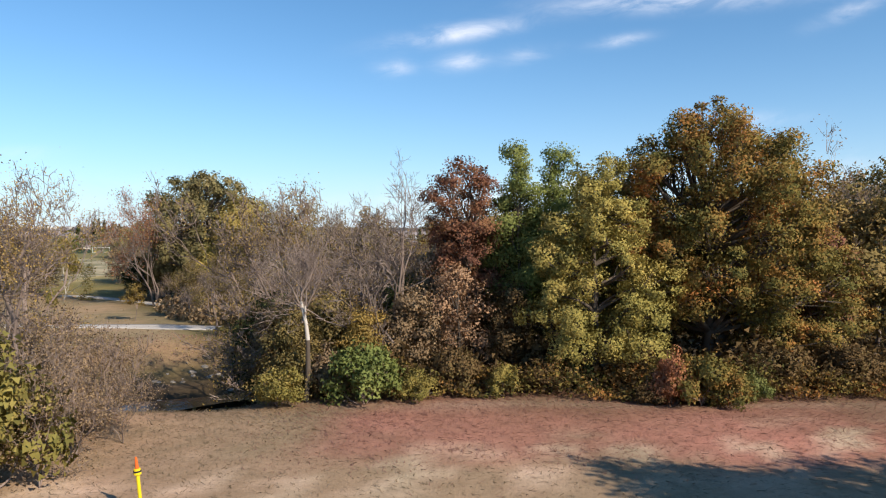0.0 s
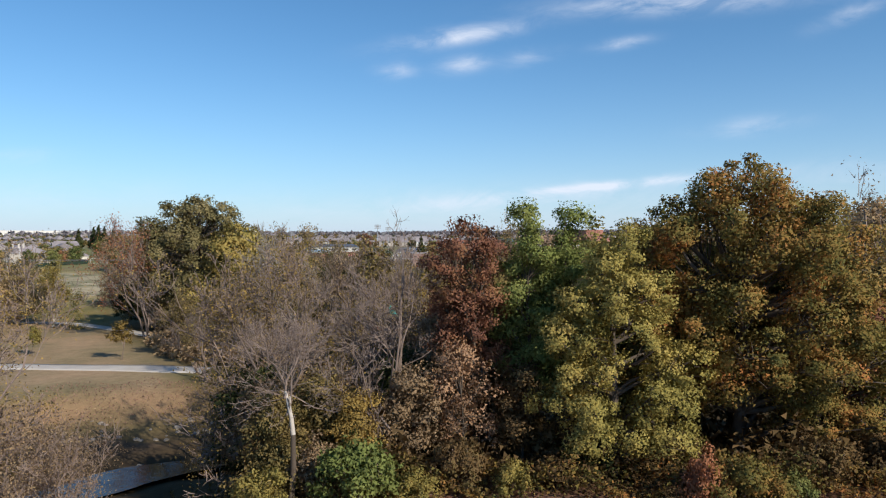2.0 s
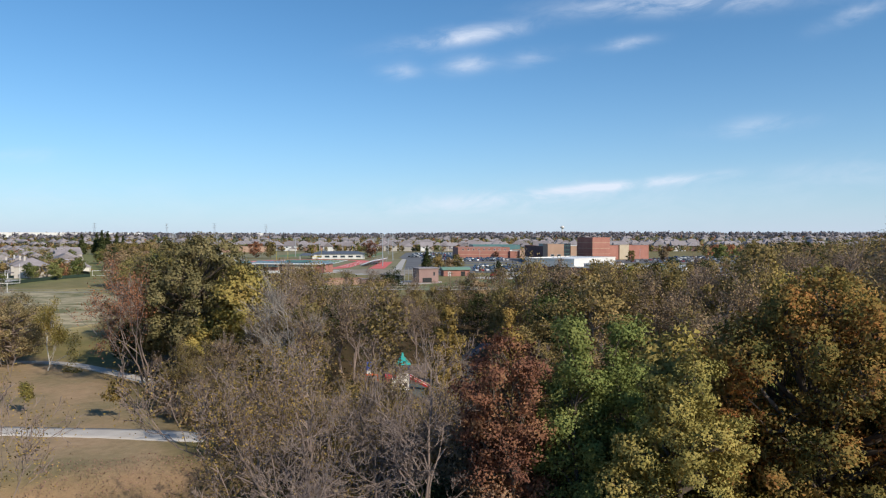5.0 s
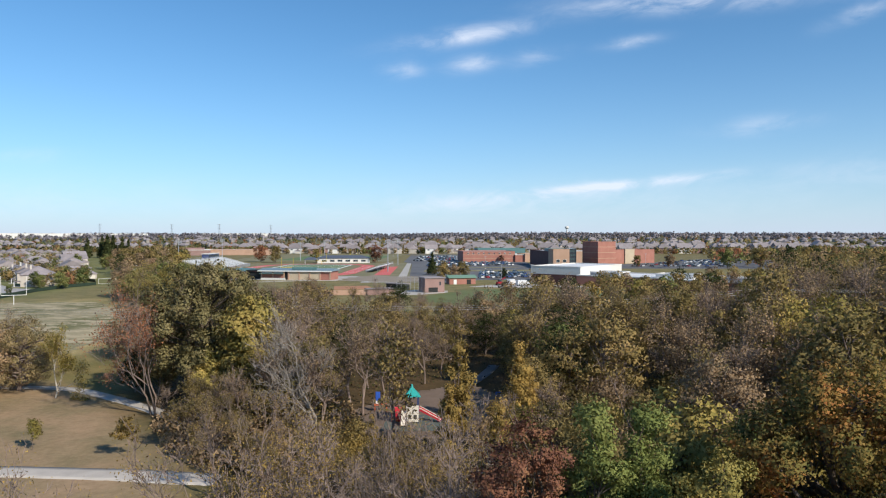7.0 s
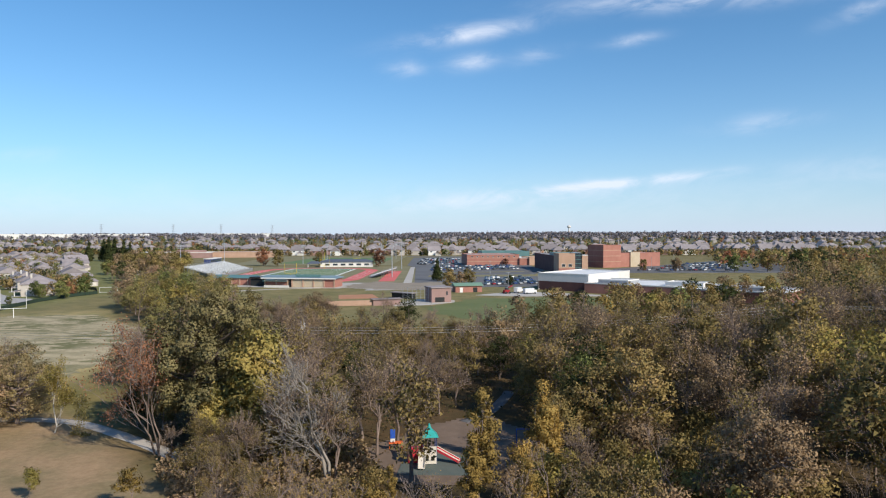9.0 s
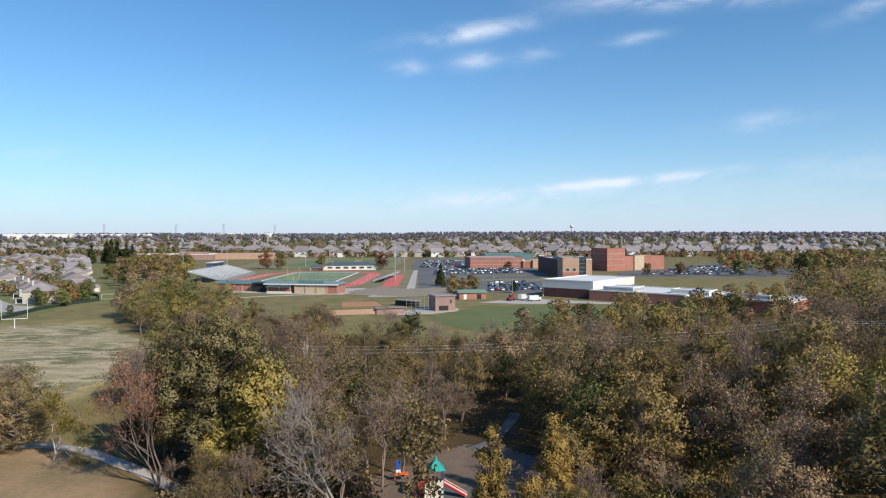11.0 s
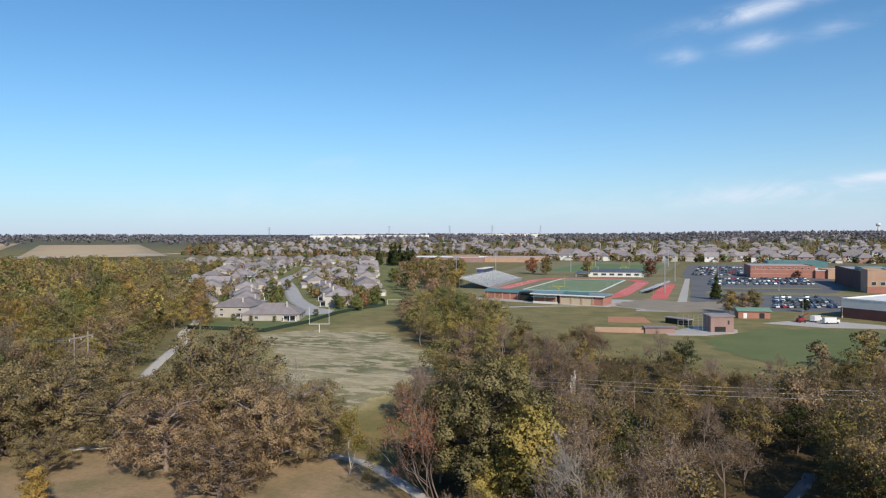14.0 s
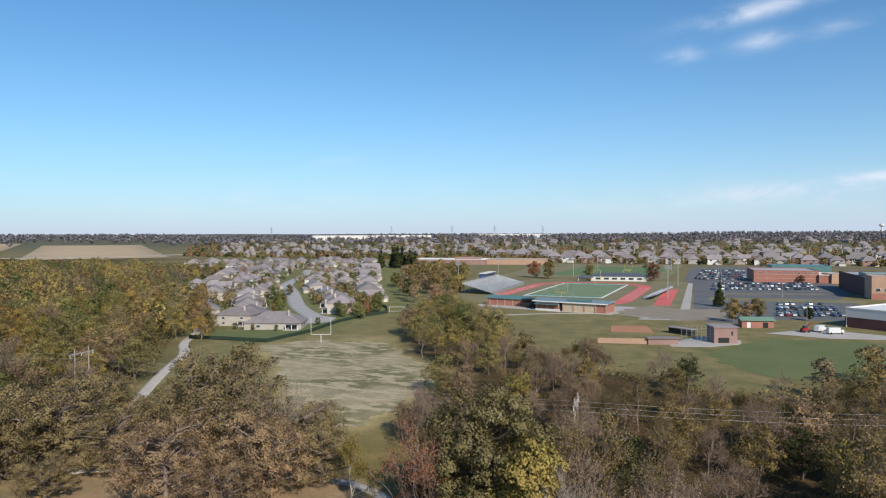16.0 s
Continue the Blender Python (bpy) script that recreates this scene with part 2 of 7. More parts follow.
def practice_material(tr):
    """Worn turf: tan dead grass with streaky green patches and bare spots."""
    big = noise_fac(tr, 0.045, 4, 0.6, 0.42, 0.58)
    streak = noise_fac(tr, 0.3, 5, 0.66, 0.44, 0.52, stretch=(0.45, 1.0, 1.0))
    fine = noise_fac(tr, 1.6, 4, 0.7, 0.3, 0.7)
    tan = blend(tr, fine, (0.37, 0.31, 0.20), (0.50, 0.42, 0.285))
    green = blend(tr, fine, (0.135, 0.138, 0.066), (0.20, 0.19, 0.098))
    c = blend(tr, math_node(tr, "MULTIPLY", streak, math_node(tr, "MULTIPLY_ADD", big, 0.62, 0.38)), tan, green)
    return surface(tr, c, 0.95, bump=fine, strength=0.3, spec=0.1)


M["practice"] = material("worn_practice_grass", practice_material)
M["hay"] = mottled("stubble", (0.46, 0.34, 0.20), (0.54, 0.41, 0.26), 0.004, 0.03)
M["dirt"] = mottled("infield_dirt", (0.42, 0.20, 0.11), (0.50, 0.25, 0.14), 0.15, 1.5)
M["line"] = mottled("white_line", (0.75, 0.75, 0.73), (0.8, 0.8, 0.78), 0.5, 2.0)
M["aluminium"] = mottled("aluminium", (0.66, 0.68, 0.70), (0.75, 0.77, 0.79), 0.2, 2.0, 0.55, 0.0)
M["steel"] = mottled("galvanised_steel", (0.45, 0.46, 0.47), (0.55, 0.56, 0.57), 0.5, 3.0, 0.45, 0.7)
M["black_metal"] = mottled("black_metal", (0.02, 0.022, 0.022), (0.03, 0.032, 0.032), 0.5, 3.0, 0.5)
M["screen"] = mottled("screen_cloth", (0.025, 0.045, 0.03), (0.035, 0.06, 0.04), 0.5, 3.0)
M["yellow"] = mottled("yellow_paint", (0.80, 0.58, 0.02), (0.85, 0.63, 0.03), 0.5, 6.0, 0.45)
M["orange"] = mottled("orange_plastic", (0.80, 0.14, 0.03), (0.85, 0.18, 0.04), 0.5, 6.0, 0.45)
M["red_plastic"] = mottled("red_plastic", (0.55, 0.03, 0.05), (0.62, 0.05, 0.07), 0.5, 6.0, 0.4)
M["pale_plastic"] = mottled("pale_plastic", (0.68, 0.62, 0.54), (0.74, 0.69, 0.61), 0.5, 6.0, 0.4)
M["blue_plastic"] = mottled("blue_panel", (0.05, 0.07, 0.16), (0.07, 0.09, 0.20), 0.3, 3.0, 0.5)
M["blue_steel"] = mottled("blue_steel", (0.03, 0.09, 0.42), (0.04, 0.12, 0.50), 0.4, 4.0, 0.4)
M["rubber"] = mottled("playground_mat", (0.10, 0.125, 0.115), (0.13, 0.15, 0.135), 0.5, 6.0)
M["wood"] = mottled("weathered_pole", (0.33, 0.29, 0.25), (0.42, 0.375, 0.33), 0.6, 4.0, stretch=(1, 1, 0.15))
M["stone"] = mottled("creek_stone", (0.24, 0.205, 0.17), (0.34, 0.30, 0.25), 1.2, 7.0, vary=0.2)
M["bark_grey"] = mottled("grey_bark", (0.17, 0.128, 0.108), (0.255, 0.20, 0.172), 2.0, 9.0, stretch=(1, 1, 0.3), vary=0.2)
M["bark_ash"] = mottled("ash_grey_bark", (0.24, 0.21, 0.18), (0.33, 0.295, 0.26), 2.0, 9.0, stretch=(1, 1, 0.3), vary=0.1)
M["bark_dark"] = mottled("dark_bark", (0.075, 0.058, 0.045), (0.12, 0.095, 0.075), 2.0, 9.0, stretch=(1, 1, 0.3))
M["bark_pale"] = mottled("pale_bark", (0.50, 0.45, 0.38), (0.62, 0.57, 0.50), 2.0, 9.0, stretch=(1, 1, 0.4))
M["bark_white"] = mottled("barkless_wood", (0.46, 0.42, 0.37), (0.58, 0.53, 0.48), 2.0, 9.0, stretch=(1, 1, 0.4))
M["bark_brown"] = mottled("brown_twigs", (0.20, 0.148, 0.125), (0.28, 0.215, 0.182), 2.0, 9.0, stretch=(1, 1, 0.3), vary=0.2)


def glass_material(tr):
    f = noise_fac(tr, 0.4)
    return surface(tr, blend(tr, f, (0.03, 0.04, 0.05), (0.06, 0.075, 0.09)), 0.12, spec=0.6)


def water_material(tr):
    f = noise_fac(tr, 1.5)
    return surface(tr, (0.035, 0.04, 0.035), 0.06, bump=f, strength=0.12, distance=0.05, spec=0.6)


M["glass"] = material("dark_glass", glass_material)
M["water"] = material("creek_water", water_material)
LEAF = {
    "olive": [(0.090, 0.093, 0.029), (0.135, 0.127, 0.038), (0.178, 0.156, 0.048), (0.212, 0.172, 0.058)],
    "oak": [(0.040, 0.055, 0.017), (0.075, 0.088, 0.023), (0.118, 0.118, 0.027), (0.178, 0.130, 0.030), (0.250, 0.116, 0.030)],
    "bronze": [(0.040, 0.034, 0.016), (0.068, 0.054, 0.022), (0.105, 0.080, 0.030), (0.100, 0.094, 0.030)],
    "amber": [(0.178, 0.150, 0.046), (0.236, 0.182, 0.056), (0.290, 0.212, 0.068)],
    "yellowgreen": [(0.128, 0.140, 0.032), (0.190, 0.190, 0.042), (0.25, 0.228, 0.054), (0.30, 0.25, 0.064)],
    "cottonwood": [(0.165, 0.180, 0.042), (0.265, 0.262, 0.058), (0.345, 0.312, 0.075), (0.41, 0.345, 0.098)],
    "green": [(0.062, 0.092, 0.026), (0.098, 0.138, 0.036), (0.140, 0.174, 0.046), (0.178, 0.196, 0.058)],
    "brightgreen": [(0.092, 0.142, 0.034), (0.142, 0.196, 0.046), (0.192, 0.230, 0.058)],
    "red": [(0.070, 0.045, 0.032), (0.110, 0.062, 0.038), (0.160, 0.086, 0.043), (0.200, 0.126, 0.052), (0.120, 0.110, 0.042)],
    "oakgreen": [(0.102, 0.108, 0.038), (0.140, 0.145, 0.052), (0.178, 0.176, 0.066), (0.212, 0.200, 0.082)],
    "lime": [(0.118, 0.134, 0.040), (0.172, 0.182, 0.052), (0.226, 0.222, 0.066), (0.265, 0.240, 0.078)],
    "rust": [(0.18, 0.095, 0.05), (0.25, 0.13, 0.055), (0.31, 0.165, 0.06)],
    "tan": [(0.24, 0.175, 0.085), (0.30, 0.22, 0.11), (0.26, 0.20, 0.07)],
    "brown": [(0.140, 0.116, 0.058), (0.188, 0.156, 0.075), (0.230, 0.190, 0.092), (0.198, 0.178, 0.068)],
    "parkbrown": [(0.165, 0.138, 0.062), (0.214, 0.176, 0.081), (0.258, 0.210, 0.100), (0.205, 0.186, 0.074)],
    "sage": [(0.130, 0.126, 0.049), (0.174, 0.164, 0.063), (0.215, 0.195, 0.080), (0.188, 0.182, 0.063)],
    "gold": [(0.165, 0.14, 0.036), (0.23, 0.19, 0.044), (0.30, 0.228, 0.052)],
    "rustbrown": [(0.19, 0.125, 0.08), (0.24, 0.165, 0.105), (0.21, 0.165, 0.09)],
    # horizon woods: greyed and lightened to stand in for distance haze
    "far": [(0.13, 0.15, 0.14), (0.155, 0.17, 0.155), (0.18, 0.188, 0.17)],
    "dark": [(0.022, 0.036, 0.012), (0.035, 0.052, 0.016), (0.055, 0.068, 0.02)],
}
for key, colours in LEAF.items():
    M["leaf_" + key] = leaf_material("leaves_" + key, [tuple(g * (0.94 * v + 0.06 * sum(c) / 3) for v, g in zip(c, (1.62, 1.365, 1.61))) for c in colours])
for key, c in {"white": (0.72, 0.72, 0.72), "silver": (0.42, 0.43, 0.45), "black": (0.02, 0.02, 0.022), "blue": (0.04, 0.07, 0.2), "red": (0.32, 0.025, 0.03), "grey": (0.13, 0.135, 0.14)}.items():
    M["car_" + key] = mottled("car_paint_" + key, tuple(v * 0.95 for v in c), c, 0.5, 4.0, 0.25, 0.0, 0.6)

# ---- building helpers ----
def mesh_from(name, verts, faces, mat, smooth=False):
    """A mesh from an array of points and an array of faces that all have the same number of corners."""
    verts, faces = np.asarray(verts, np.float32), np.asarray(faces, np.int32)
    me = bpy.data.meshes.new(name)
    me.vertices.add(len(verts))
    me.vertices.foreach_set("co", verts.ravel())
    n, k = faces.shape
    me.loops.add(n * k)
    me.loops.foreach_set("vertex_index", faces.ravel())
    me.polygons.add(n)
    me.polygons.foreach_set("loop_start", np.arange(0, n * k, k, dtype=np.int32))
    if smooth:
        me.polygons.foreach_set("use_smooth", np.ones(n, bool))
    me.materials.append(mat)
    me.update(calc_edges=True)
    return me


def thing(name, label, category, group="", kind="", at=None):
    ob = tagged(new(name), label, category, group, kind)
    if at is not None:
        ob.matrix_basis = at
    return ob


def part(name, bm, mat, parent, label=""):
    me = bpy.data.meshes.new(name)
    bm.to_mesh(me)
    bm.free()
    me.materials.append(mat)
    ob = tagged(new(name, me), label)
    ob.parent = parent
    return ob


def part_mesh(name, me, parent, label=""):
    ob = tagged(new(name, me), label)
    ob.parent = parent
    return ob


def box(bm, x0, x1, y0, y1, z0, z1, bevel=0.0, turn=None):
    m = Matrix.Translation(((x0 + x1) / 2, (y0 + y1) / 2, (z0 + z1) / 2)) @ Matrix.Diagonal((x1 - x0, y1 - y0, z1 - z0, 1))
    if turn is not None:
        m = turn @ m
    made = bmesh.ops.create_cube(bm, size=1.0, matrix=m)
    if bevel:
        edges = list({e for v in made["verts"] for e in v.link_edges})
        bmesh.ops.bevel(bm, geom=edges, offset=bevel, segments=1, affect="EDGES", clamp_overlap=True)
    return bm


def boxed(*args, **kw):
    return box(bmesh.new(), *args, **kw)


def rod(bm, a, b, r0, r1=None, sides=8):
    a, b = Vector(a), Vector(b)
    d = b - a
    m = Matrix.Translation((a + b) / 2) @ d.to_track_quat("Z", "Y").to_matrix().to_4x4()
    bmesh.ops.create_cone(bm, cap_ends=True, segments=sides, radius1=r0, radius2=r0 if r1 is None else r1, depth=d.length, matrix=m)
    return bm


def rodded(*args, **kw):
    return rod(bmesh.new(), *args, **kw)


def prism(bm, outline, z0, z1):
    """A solid with the given plan between two heights."""
    low = [bm.verts.new((x, y, z0)) for x, y in outline]
    top = [bm.verts.new((x, y, z1)) for x, y in outline]
    bm.faces.new(top)
    bm.faces.new(low[::-1])
    for i in range(len(low)):
        j = (i + 1) % len(low)
        bm.faces.new((low[i], low[j], top[j], top[i]))
    bmesh.ops.recalc_face_normals(bm, faces=bm.faces)
    return bm


def hip_roof(bm, x0, x1, y0, y1, z, rise, over=0.5, gable=False):
    x0, x1, y0, y1 = x0 - over, x1 + over, y0 - over, y1 + over
    long_x = (x1 - x0) >= (y1 - y0)
    half = min(x1 - x0, y1 - y0) / 2
    inset = 0.0 if gable else half
    if long_x:
        ridge = [(x0 + inset, (y0 + y1) / 2), (x1 - inset, (y0 + y1) / 2)]
    else:
        ridge = [((x0 + x1) / 2, y0 + inset), ((x0 + x1) / 2, y1 - inset)]
    e = [bm.verts.new(p) for p in ((x0, y0, z), (x1, y0, z), (x1, y1, z), (x0, y1, z))]
    u = [bm.verts.new((v.co.x, v.co.y, z - 0.22)) for v in e]
    r = [bm.verts.new((*p, z + rise)) for p in ridge]
    if long_x:
        bm.faces.new((e[0], e[1], r[1], r[0])), bm.faces.new((e[2], e[3], r[0], r[1]))
        bm.faces.new((e[1], e[2], r[1])), bm.faces.new((e[3], e[0], r[0]))
    else:
        bm.faces.new((e[1], e[2], r[1], r[0])), bm.faces.new((e[3], e[0], r[0], r[1]))
        bm.faces.new((e[0], e[1], r[0])), bm.faces.new((e[2], e[3], r[1]))
    for i in range(4):
        bm.faces.new((u[i], u[(i + 1) % 4], e[(i + 1) % 4], e[i]))
    bm.faces.new(u[::-1])
    bmesh.ops.recalc_face_normals(bm, faces=bm.faces)
    return bm


# ---- the lie of the land ----
CREEK = [(-90, 30), (-60, 38), (-42, 43.5), (-31, 48), (-20, 53), (-10, 58), (2, 66), (18, 84), (30, 110)]
POOL = [(-90, 27), (-60, 33.5), (-42, 40), (-31, 44.5), (-26, 48), (-22, 53), (-16, 57), (-4, 61), (6, 69)]


def smooth01(v):
    v = np.clip(v, 0, 1)
    return v * v * (3 - 2 * v)


def to_line(x, y, line):
    """The distance to a line of points."""
    best = np.full(np.shape(x), 1e9)
    for (ax, ay), (bx, by) in zip(line, line[1:]):
        dx, dy = bx - ax, by - ay
        s = np.clip(((x - ax) * dx + (y - ay) * dy) / (dx * dx + dy * dy), 0, 1)
        best = np.minimum(best, np.hypot(x - ax - s * dx, y - ay - s * dy))
    return best


def land(x, y):
    x, y = np.asarray(x, float), np.asarray(y, float)
    z = -1.8 * smooth01((y - 40) / 22) * (1 - smooth01((y - 125) / 60))
    d = to_line(x, y, CREEK)
    bed = 4.15 + 0.25 * np.sin(x * 0.7 + y * 0.3) * np.sin(y * 0.55)
    z = z - (bed + z) * np.exp(-(d / 14.5) ** 6) * (1 - 0.75 * smooth01((x + 8) / 12))
    bank = -3.7 * smooth01((y - 32.6) / 11.5) * smooth01((-8.2 - x) / 4.0) * smooth01((x + 60) / 25)
    z = np.where(y < 60, np.minimum(z, bank), z)
    z = z - 0.9 * np.exp(-(to_line(x, y, POOL) / 3.6) ** 4) * (x < 0)
    r = np.hypot(x, y)
    far = smooth01((r - 860) / 1700)
    z = z + far * (22 + 3 * np.sin(x / 610 + 0.6) + 2 * np.sin(x / 230 + y / 400) + 2 * np.sin(y / 520))
    z = z + 0.12 * np.sin(x / 3.1 + y / 5.3) * np.sin(y / 2.7) * (1 - smooth01((r - 60) / 60))
    return z


def height(x, y):
    return float(land(x, y))


def inside(x, y, poly):
    x, y = np.asarray(x, float), np.asarray(y, float)
    hit = np.zeros(x.shape, bool)
    for (ax, ay), (bx, by) in zip(poly, poly[1:] + poly[:1]):
        if ay == by:
            continue
        hit ^= ((ay > y) != (by > y)) & (x < (bx - ax) * (y - ay) / (by - ay) + ax)
    return hit


def edge_soft(x, y, poly, soft):
    """1 inside a plan shape, falling to 0 over soft metres at its edge."""
    d = to_line(x, y, poly + poly[:1])
    return np.clip(0.5 + np.where(inside(x, y, poly), d, -d) / (2 * soft), 0, 1)


FOREST_R = [(-20, 42), (-8, 36), (28, 35), (60, 40), (330, 330), (300, 420), (150, 330), (75, 268), (36, 240), (-4, 198), (-34, 218), (-62, 222), (-100, 290), (-140, 345), (-150, 340), (-118, 250), (-108, 222), (-92, 205), (-74, 196), (-70, 150), (-58, 128), (-48, 106), (-30, 84), (-20, 66)]
FOREST_L = [(-118, 84), (-142, 138), (-165, 176), (-196, 214), (-212, 244), (-265, 300), (-320, 345), (-400, 470), (-520, 640), (-900, 800), (-1100, 600), (-600, 150), (-200, 60)]
PARK = [(-140, 62), (-24, 66), (-30, 84), (-48, 106), (-66, 122), (-120, 128)]
PRACTICE = [(-160, 216), (-149, 236), (-122, 241), (-96, 212), (-80, 200), (-76, 178), (-78, 146), (-100, 140), (-112, 165), (-136, 195)]


def build_ground():
    def axis(lo, hi, centre_lo, centre_hi, step):
        mid = np.arange(centre_lo, centre_hi + step / 2, step)
        def out(start, end, sign):
            v, s, r = start, step, []
            while (end - v) * sign > 0:
                s *= 1.16
                v += sign * s
                r.append(v)
            return r
        return np.array(sorted(out(centre_lo, lo, -1) + list(mid) + out(centre_hi, hi, 1)))
    xs, ys = axis(-4900, 4900, -80, 40, 1.0), axis(-600, 4900, 14, 125, 1.0)
    gx, gy = np.meshgrid(xs, ys)
    gz = land(gx, gy)
    n, m = gx.shape
    idx = np.arange(n * m).reshape(n, m)
    faces = np.stack([idx[:-1, :-1], idx[:-1, 1:], idx[1:, 1:], idx[1:, :-1]], -1).reshape(-1, 4)
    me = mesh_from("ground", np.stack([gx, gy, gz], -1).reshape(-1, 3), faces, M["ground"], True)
    x, y = gx.ravel(), gy.ravel()
    r = np.hypot(x, y)
    c = np.tile(np.array([0.20, 0.17, 0.075]), (len(x), 1))

    def lay(mask, colour):
        nonlocal c
        c = c * (1 - mask[:, None]) + np.array(colour) * mask[:, None]
    wob = np.array([noise.noise((a * 0.13, b * 0.13, 0.0)) for a, b in zip(x, y)])
    wob2 = np.array([noise.noise((a * 0.45, b * 0.45, 7.0)) for a, b in zip(x, y)])
    lay(smooth01((r - 300) / 150), (0.19, 0.17, 0.095))
    # far ground in the hazed grey-green of the horizon woods
    lay(smooth01((r - 1300) / 500), (0.125, 0.13, 0.10))
    near = (y < 60) & (r < 120)
    lay(np.where(near, 1.0, 0.0), (0.31, 0.225, 0.165))
    red = smooth01((x + 6.5 + wob * 3) / 3) * smooth01((y - 25.2 - 2.5 * wob) / 2.2) * (1 - smooth01((y - 38) / 3))
    lay(red, (0.355, 0.182, 0.150))
    straw = smooth01((wob2 - 0.05) / 0.25) * np.exp(-((y - 25 - 0.22 * x - 2 * wob) / 3.0) ** 2) * (r < 80)
    lay(np.clip(straw, 0, 1), (0.48, 0.37, 0.30))
    edge = np.exp(-((y - 35.2 - 0.8 * wob) / 0.8) ** 2) * (x > -6) * (r < 70)
    lay(edge * 0.8, (0.50, 0.36, 0.30))
    lay(edge_soft(x, y, PARK, 3.0), (0.285, 0.22, 0.15))
    bank = np.exp(-((to_line(x, y, CREEK) - 14) / 3.5) ** 2) * (x < 0) * (y > 45)
    lay(bank * 0.8, (0.30, 0.20, 0.135))
    # gully mud, its colour lowered further to imitate the trees' shadow
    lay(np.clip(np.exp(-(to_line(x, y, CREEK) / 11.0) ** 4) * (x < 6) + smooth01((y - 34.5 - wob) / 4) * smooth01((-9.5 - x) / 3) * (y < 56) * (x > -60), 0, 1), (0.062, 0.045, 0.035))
    # wood floors laid dark, so gaps between crowns look shaded
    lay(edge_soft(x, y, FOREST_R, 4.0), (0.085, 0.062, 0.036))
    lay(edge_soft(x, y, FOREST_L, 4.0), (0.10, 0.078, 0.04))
    lawn = smooth01((y - 128) / 30) * (1 - smooth01((r - 420) / 150)) * (1 - edge_soft(x, y, FOREST_R, 4.0)) * (1 - edge_soft(x, y, FOREST_L, 4.0)) * (r < 700)
    lay(lawn, (0.20, 0.182, 0.098))
    gardens = [(-158, 222), (-215, 246), (-318, 372), (-560, 700), (-330, 800), (-190, 480), (-158, 340)]
    lay(edge_soft(x, y, gardens, 6.0) * 0.75, (0.165, 0.185, 0.085))
    fan = edge_soft(x, y, PRACTICE, 5.0) * (r < 400)
    lay(np.clip(fan * (1.0 + 0.8 * wob), 0, 1), (0.42, 0.36, 0.20))
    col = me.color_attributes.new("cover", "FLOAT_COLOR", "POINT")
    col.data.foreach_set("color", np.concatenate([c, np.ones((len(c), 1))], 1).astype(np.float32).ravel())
    tagged(new("ground", me), "dry autumn grassland with worn and mown patches, shade painted along creek and woods", "ground", kind="structure")


build_ground()


def flat(name, outline, z, mat, label, category, kind="structure", parent=None):
    """A thin paved or mown sheet with the given plan, a little above the level ground."""
    bm = prism(bmesh.new(), outline, z - 0.3, z)
    me = bpy.data.meshes.new(name)
    bm.to_mesh(me)
    bm.free()
    me.materials.append(mat)
    ob = new(name, me)
    if parent:
        ob.parent = parent
        return tagged(ob, label)
    return tagged(ob, label, category, kind=kind)


def sheet(name, poly, step, lift, mat, label, category, soft=1.5):
    """A patch of ground cover with an uneven edge that follows the land."""
    xs, ys = [p[0] for p in poly], [p[1] for p in poly]
    nx, ny = int((max(xs) - min(xs)) / step) + 3, int((max(ys) - min(ys)) / step) + 3
    gx, gy = np.meshgrid(min(xs) - step + step * np.arange(nx), min(ys) - step + step * np.arange(ny))
    wx = gx + soft * np.sin(gy * 0.5 + 1.3 * np.sin(gx * 0.21)) + soft * 0.5 * np.sin(gy * 1.7)
    wy = gy + soft * np.sin(gx * 0.45 + 1.7 * np.sin(gy * 0.19)) + soft * 0.5 * np.sin(gx * 1.9)
    ok = inside(wx, wy, poly)
    cell = ok[:-1, :-1] & ok[1:, :-1] & ok[:-1, 1:] & ok[1:, 1:]
    idx = np.arange(nx * ny).reshape(ny, nx)
    f = np.stack([idx[:-1, :-1], idx[:-1, 1:], idx[1:, 1:], idx[1:, :-1]], -1)[cell]
    used, inv = np.unique(f, return_inverse=True)
    v = np.column_stack([gx.ravel(), gy.ravel(), land(gx.ravel(), gy.ravel()) + lift])[used]
    return tagged(new(name, mesh_from(name, v, inv.reshape(-1, 4), mat, True)), label, category, kind="structure")


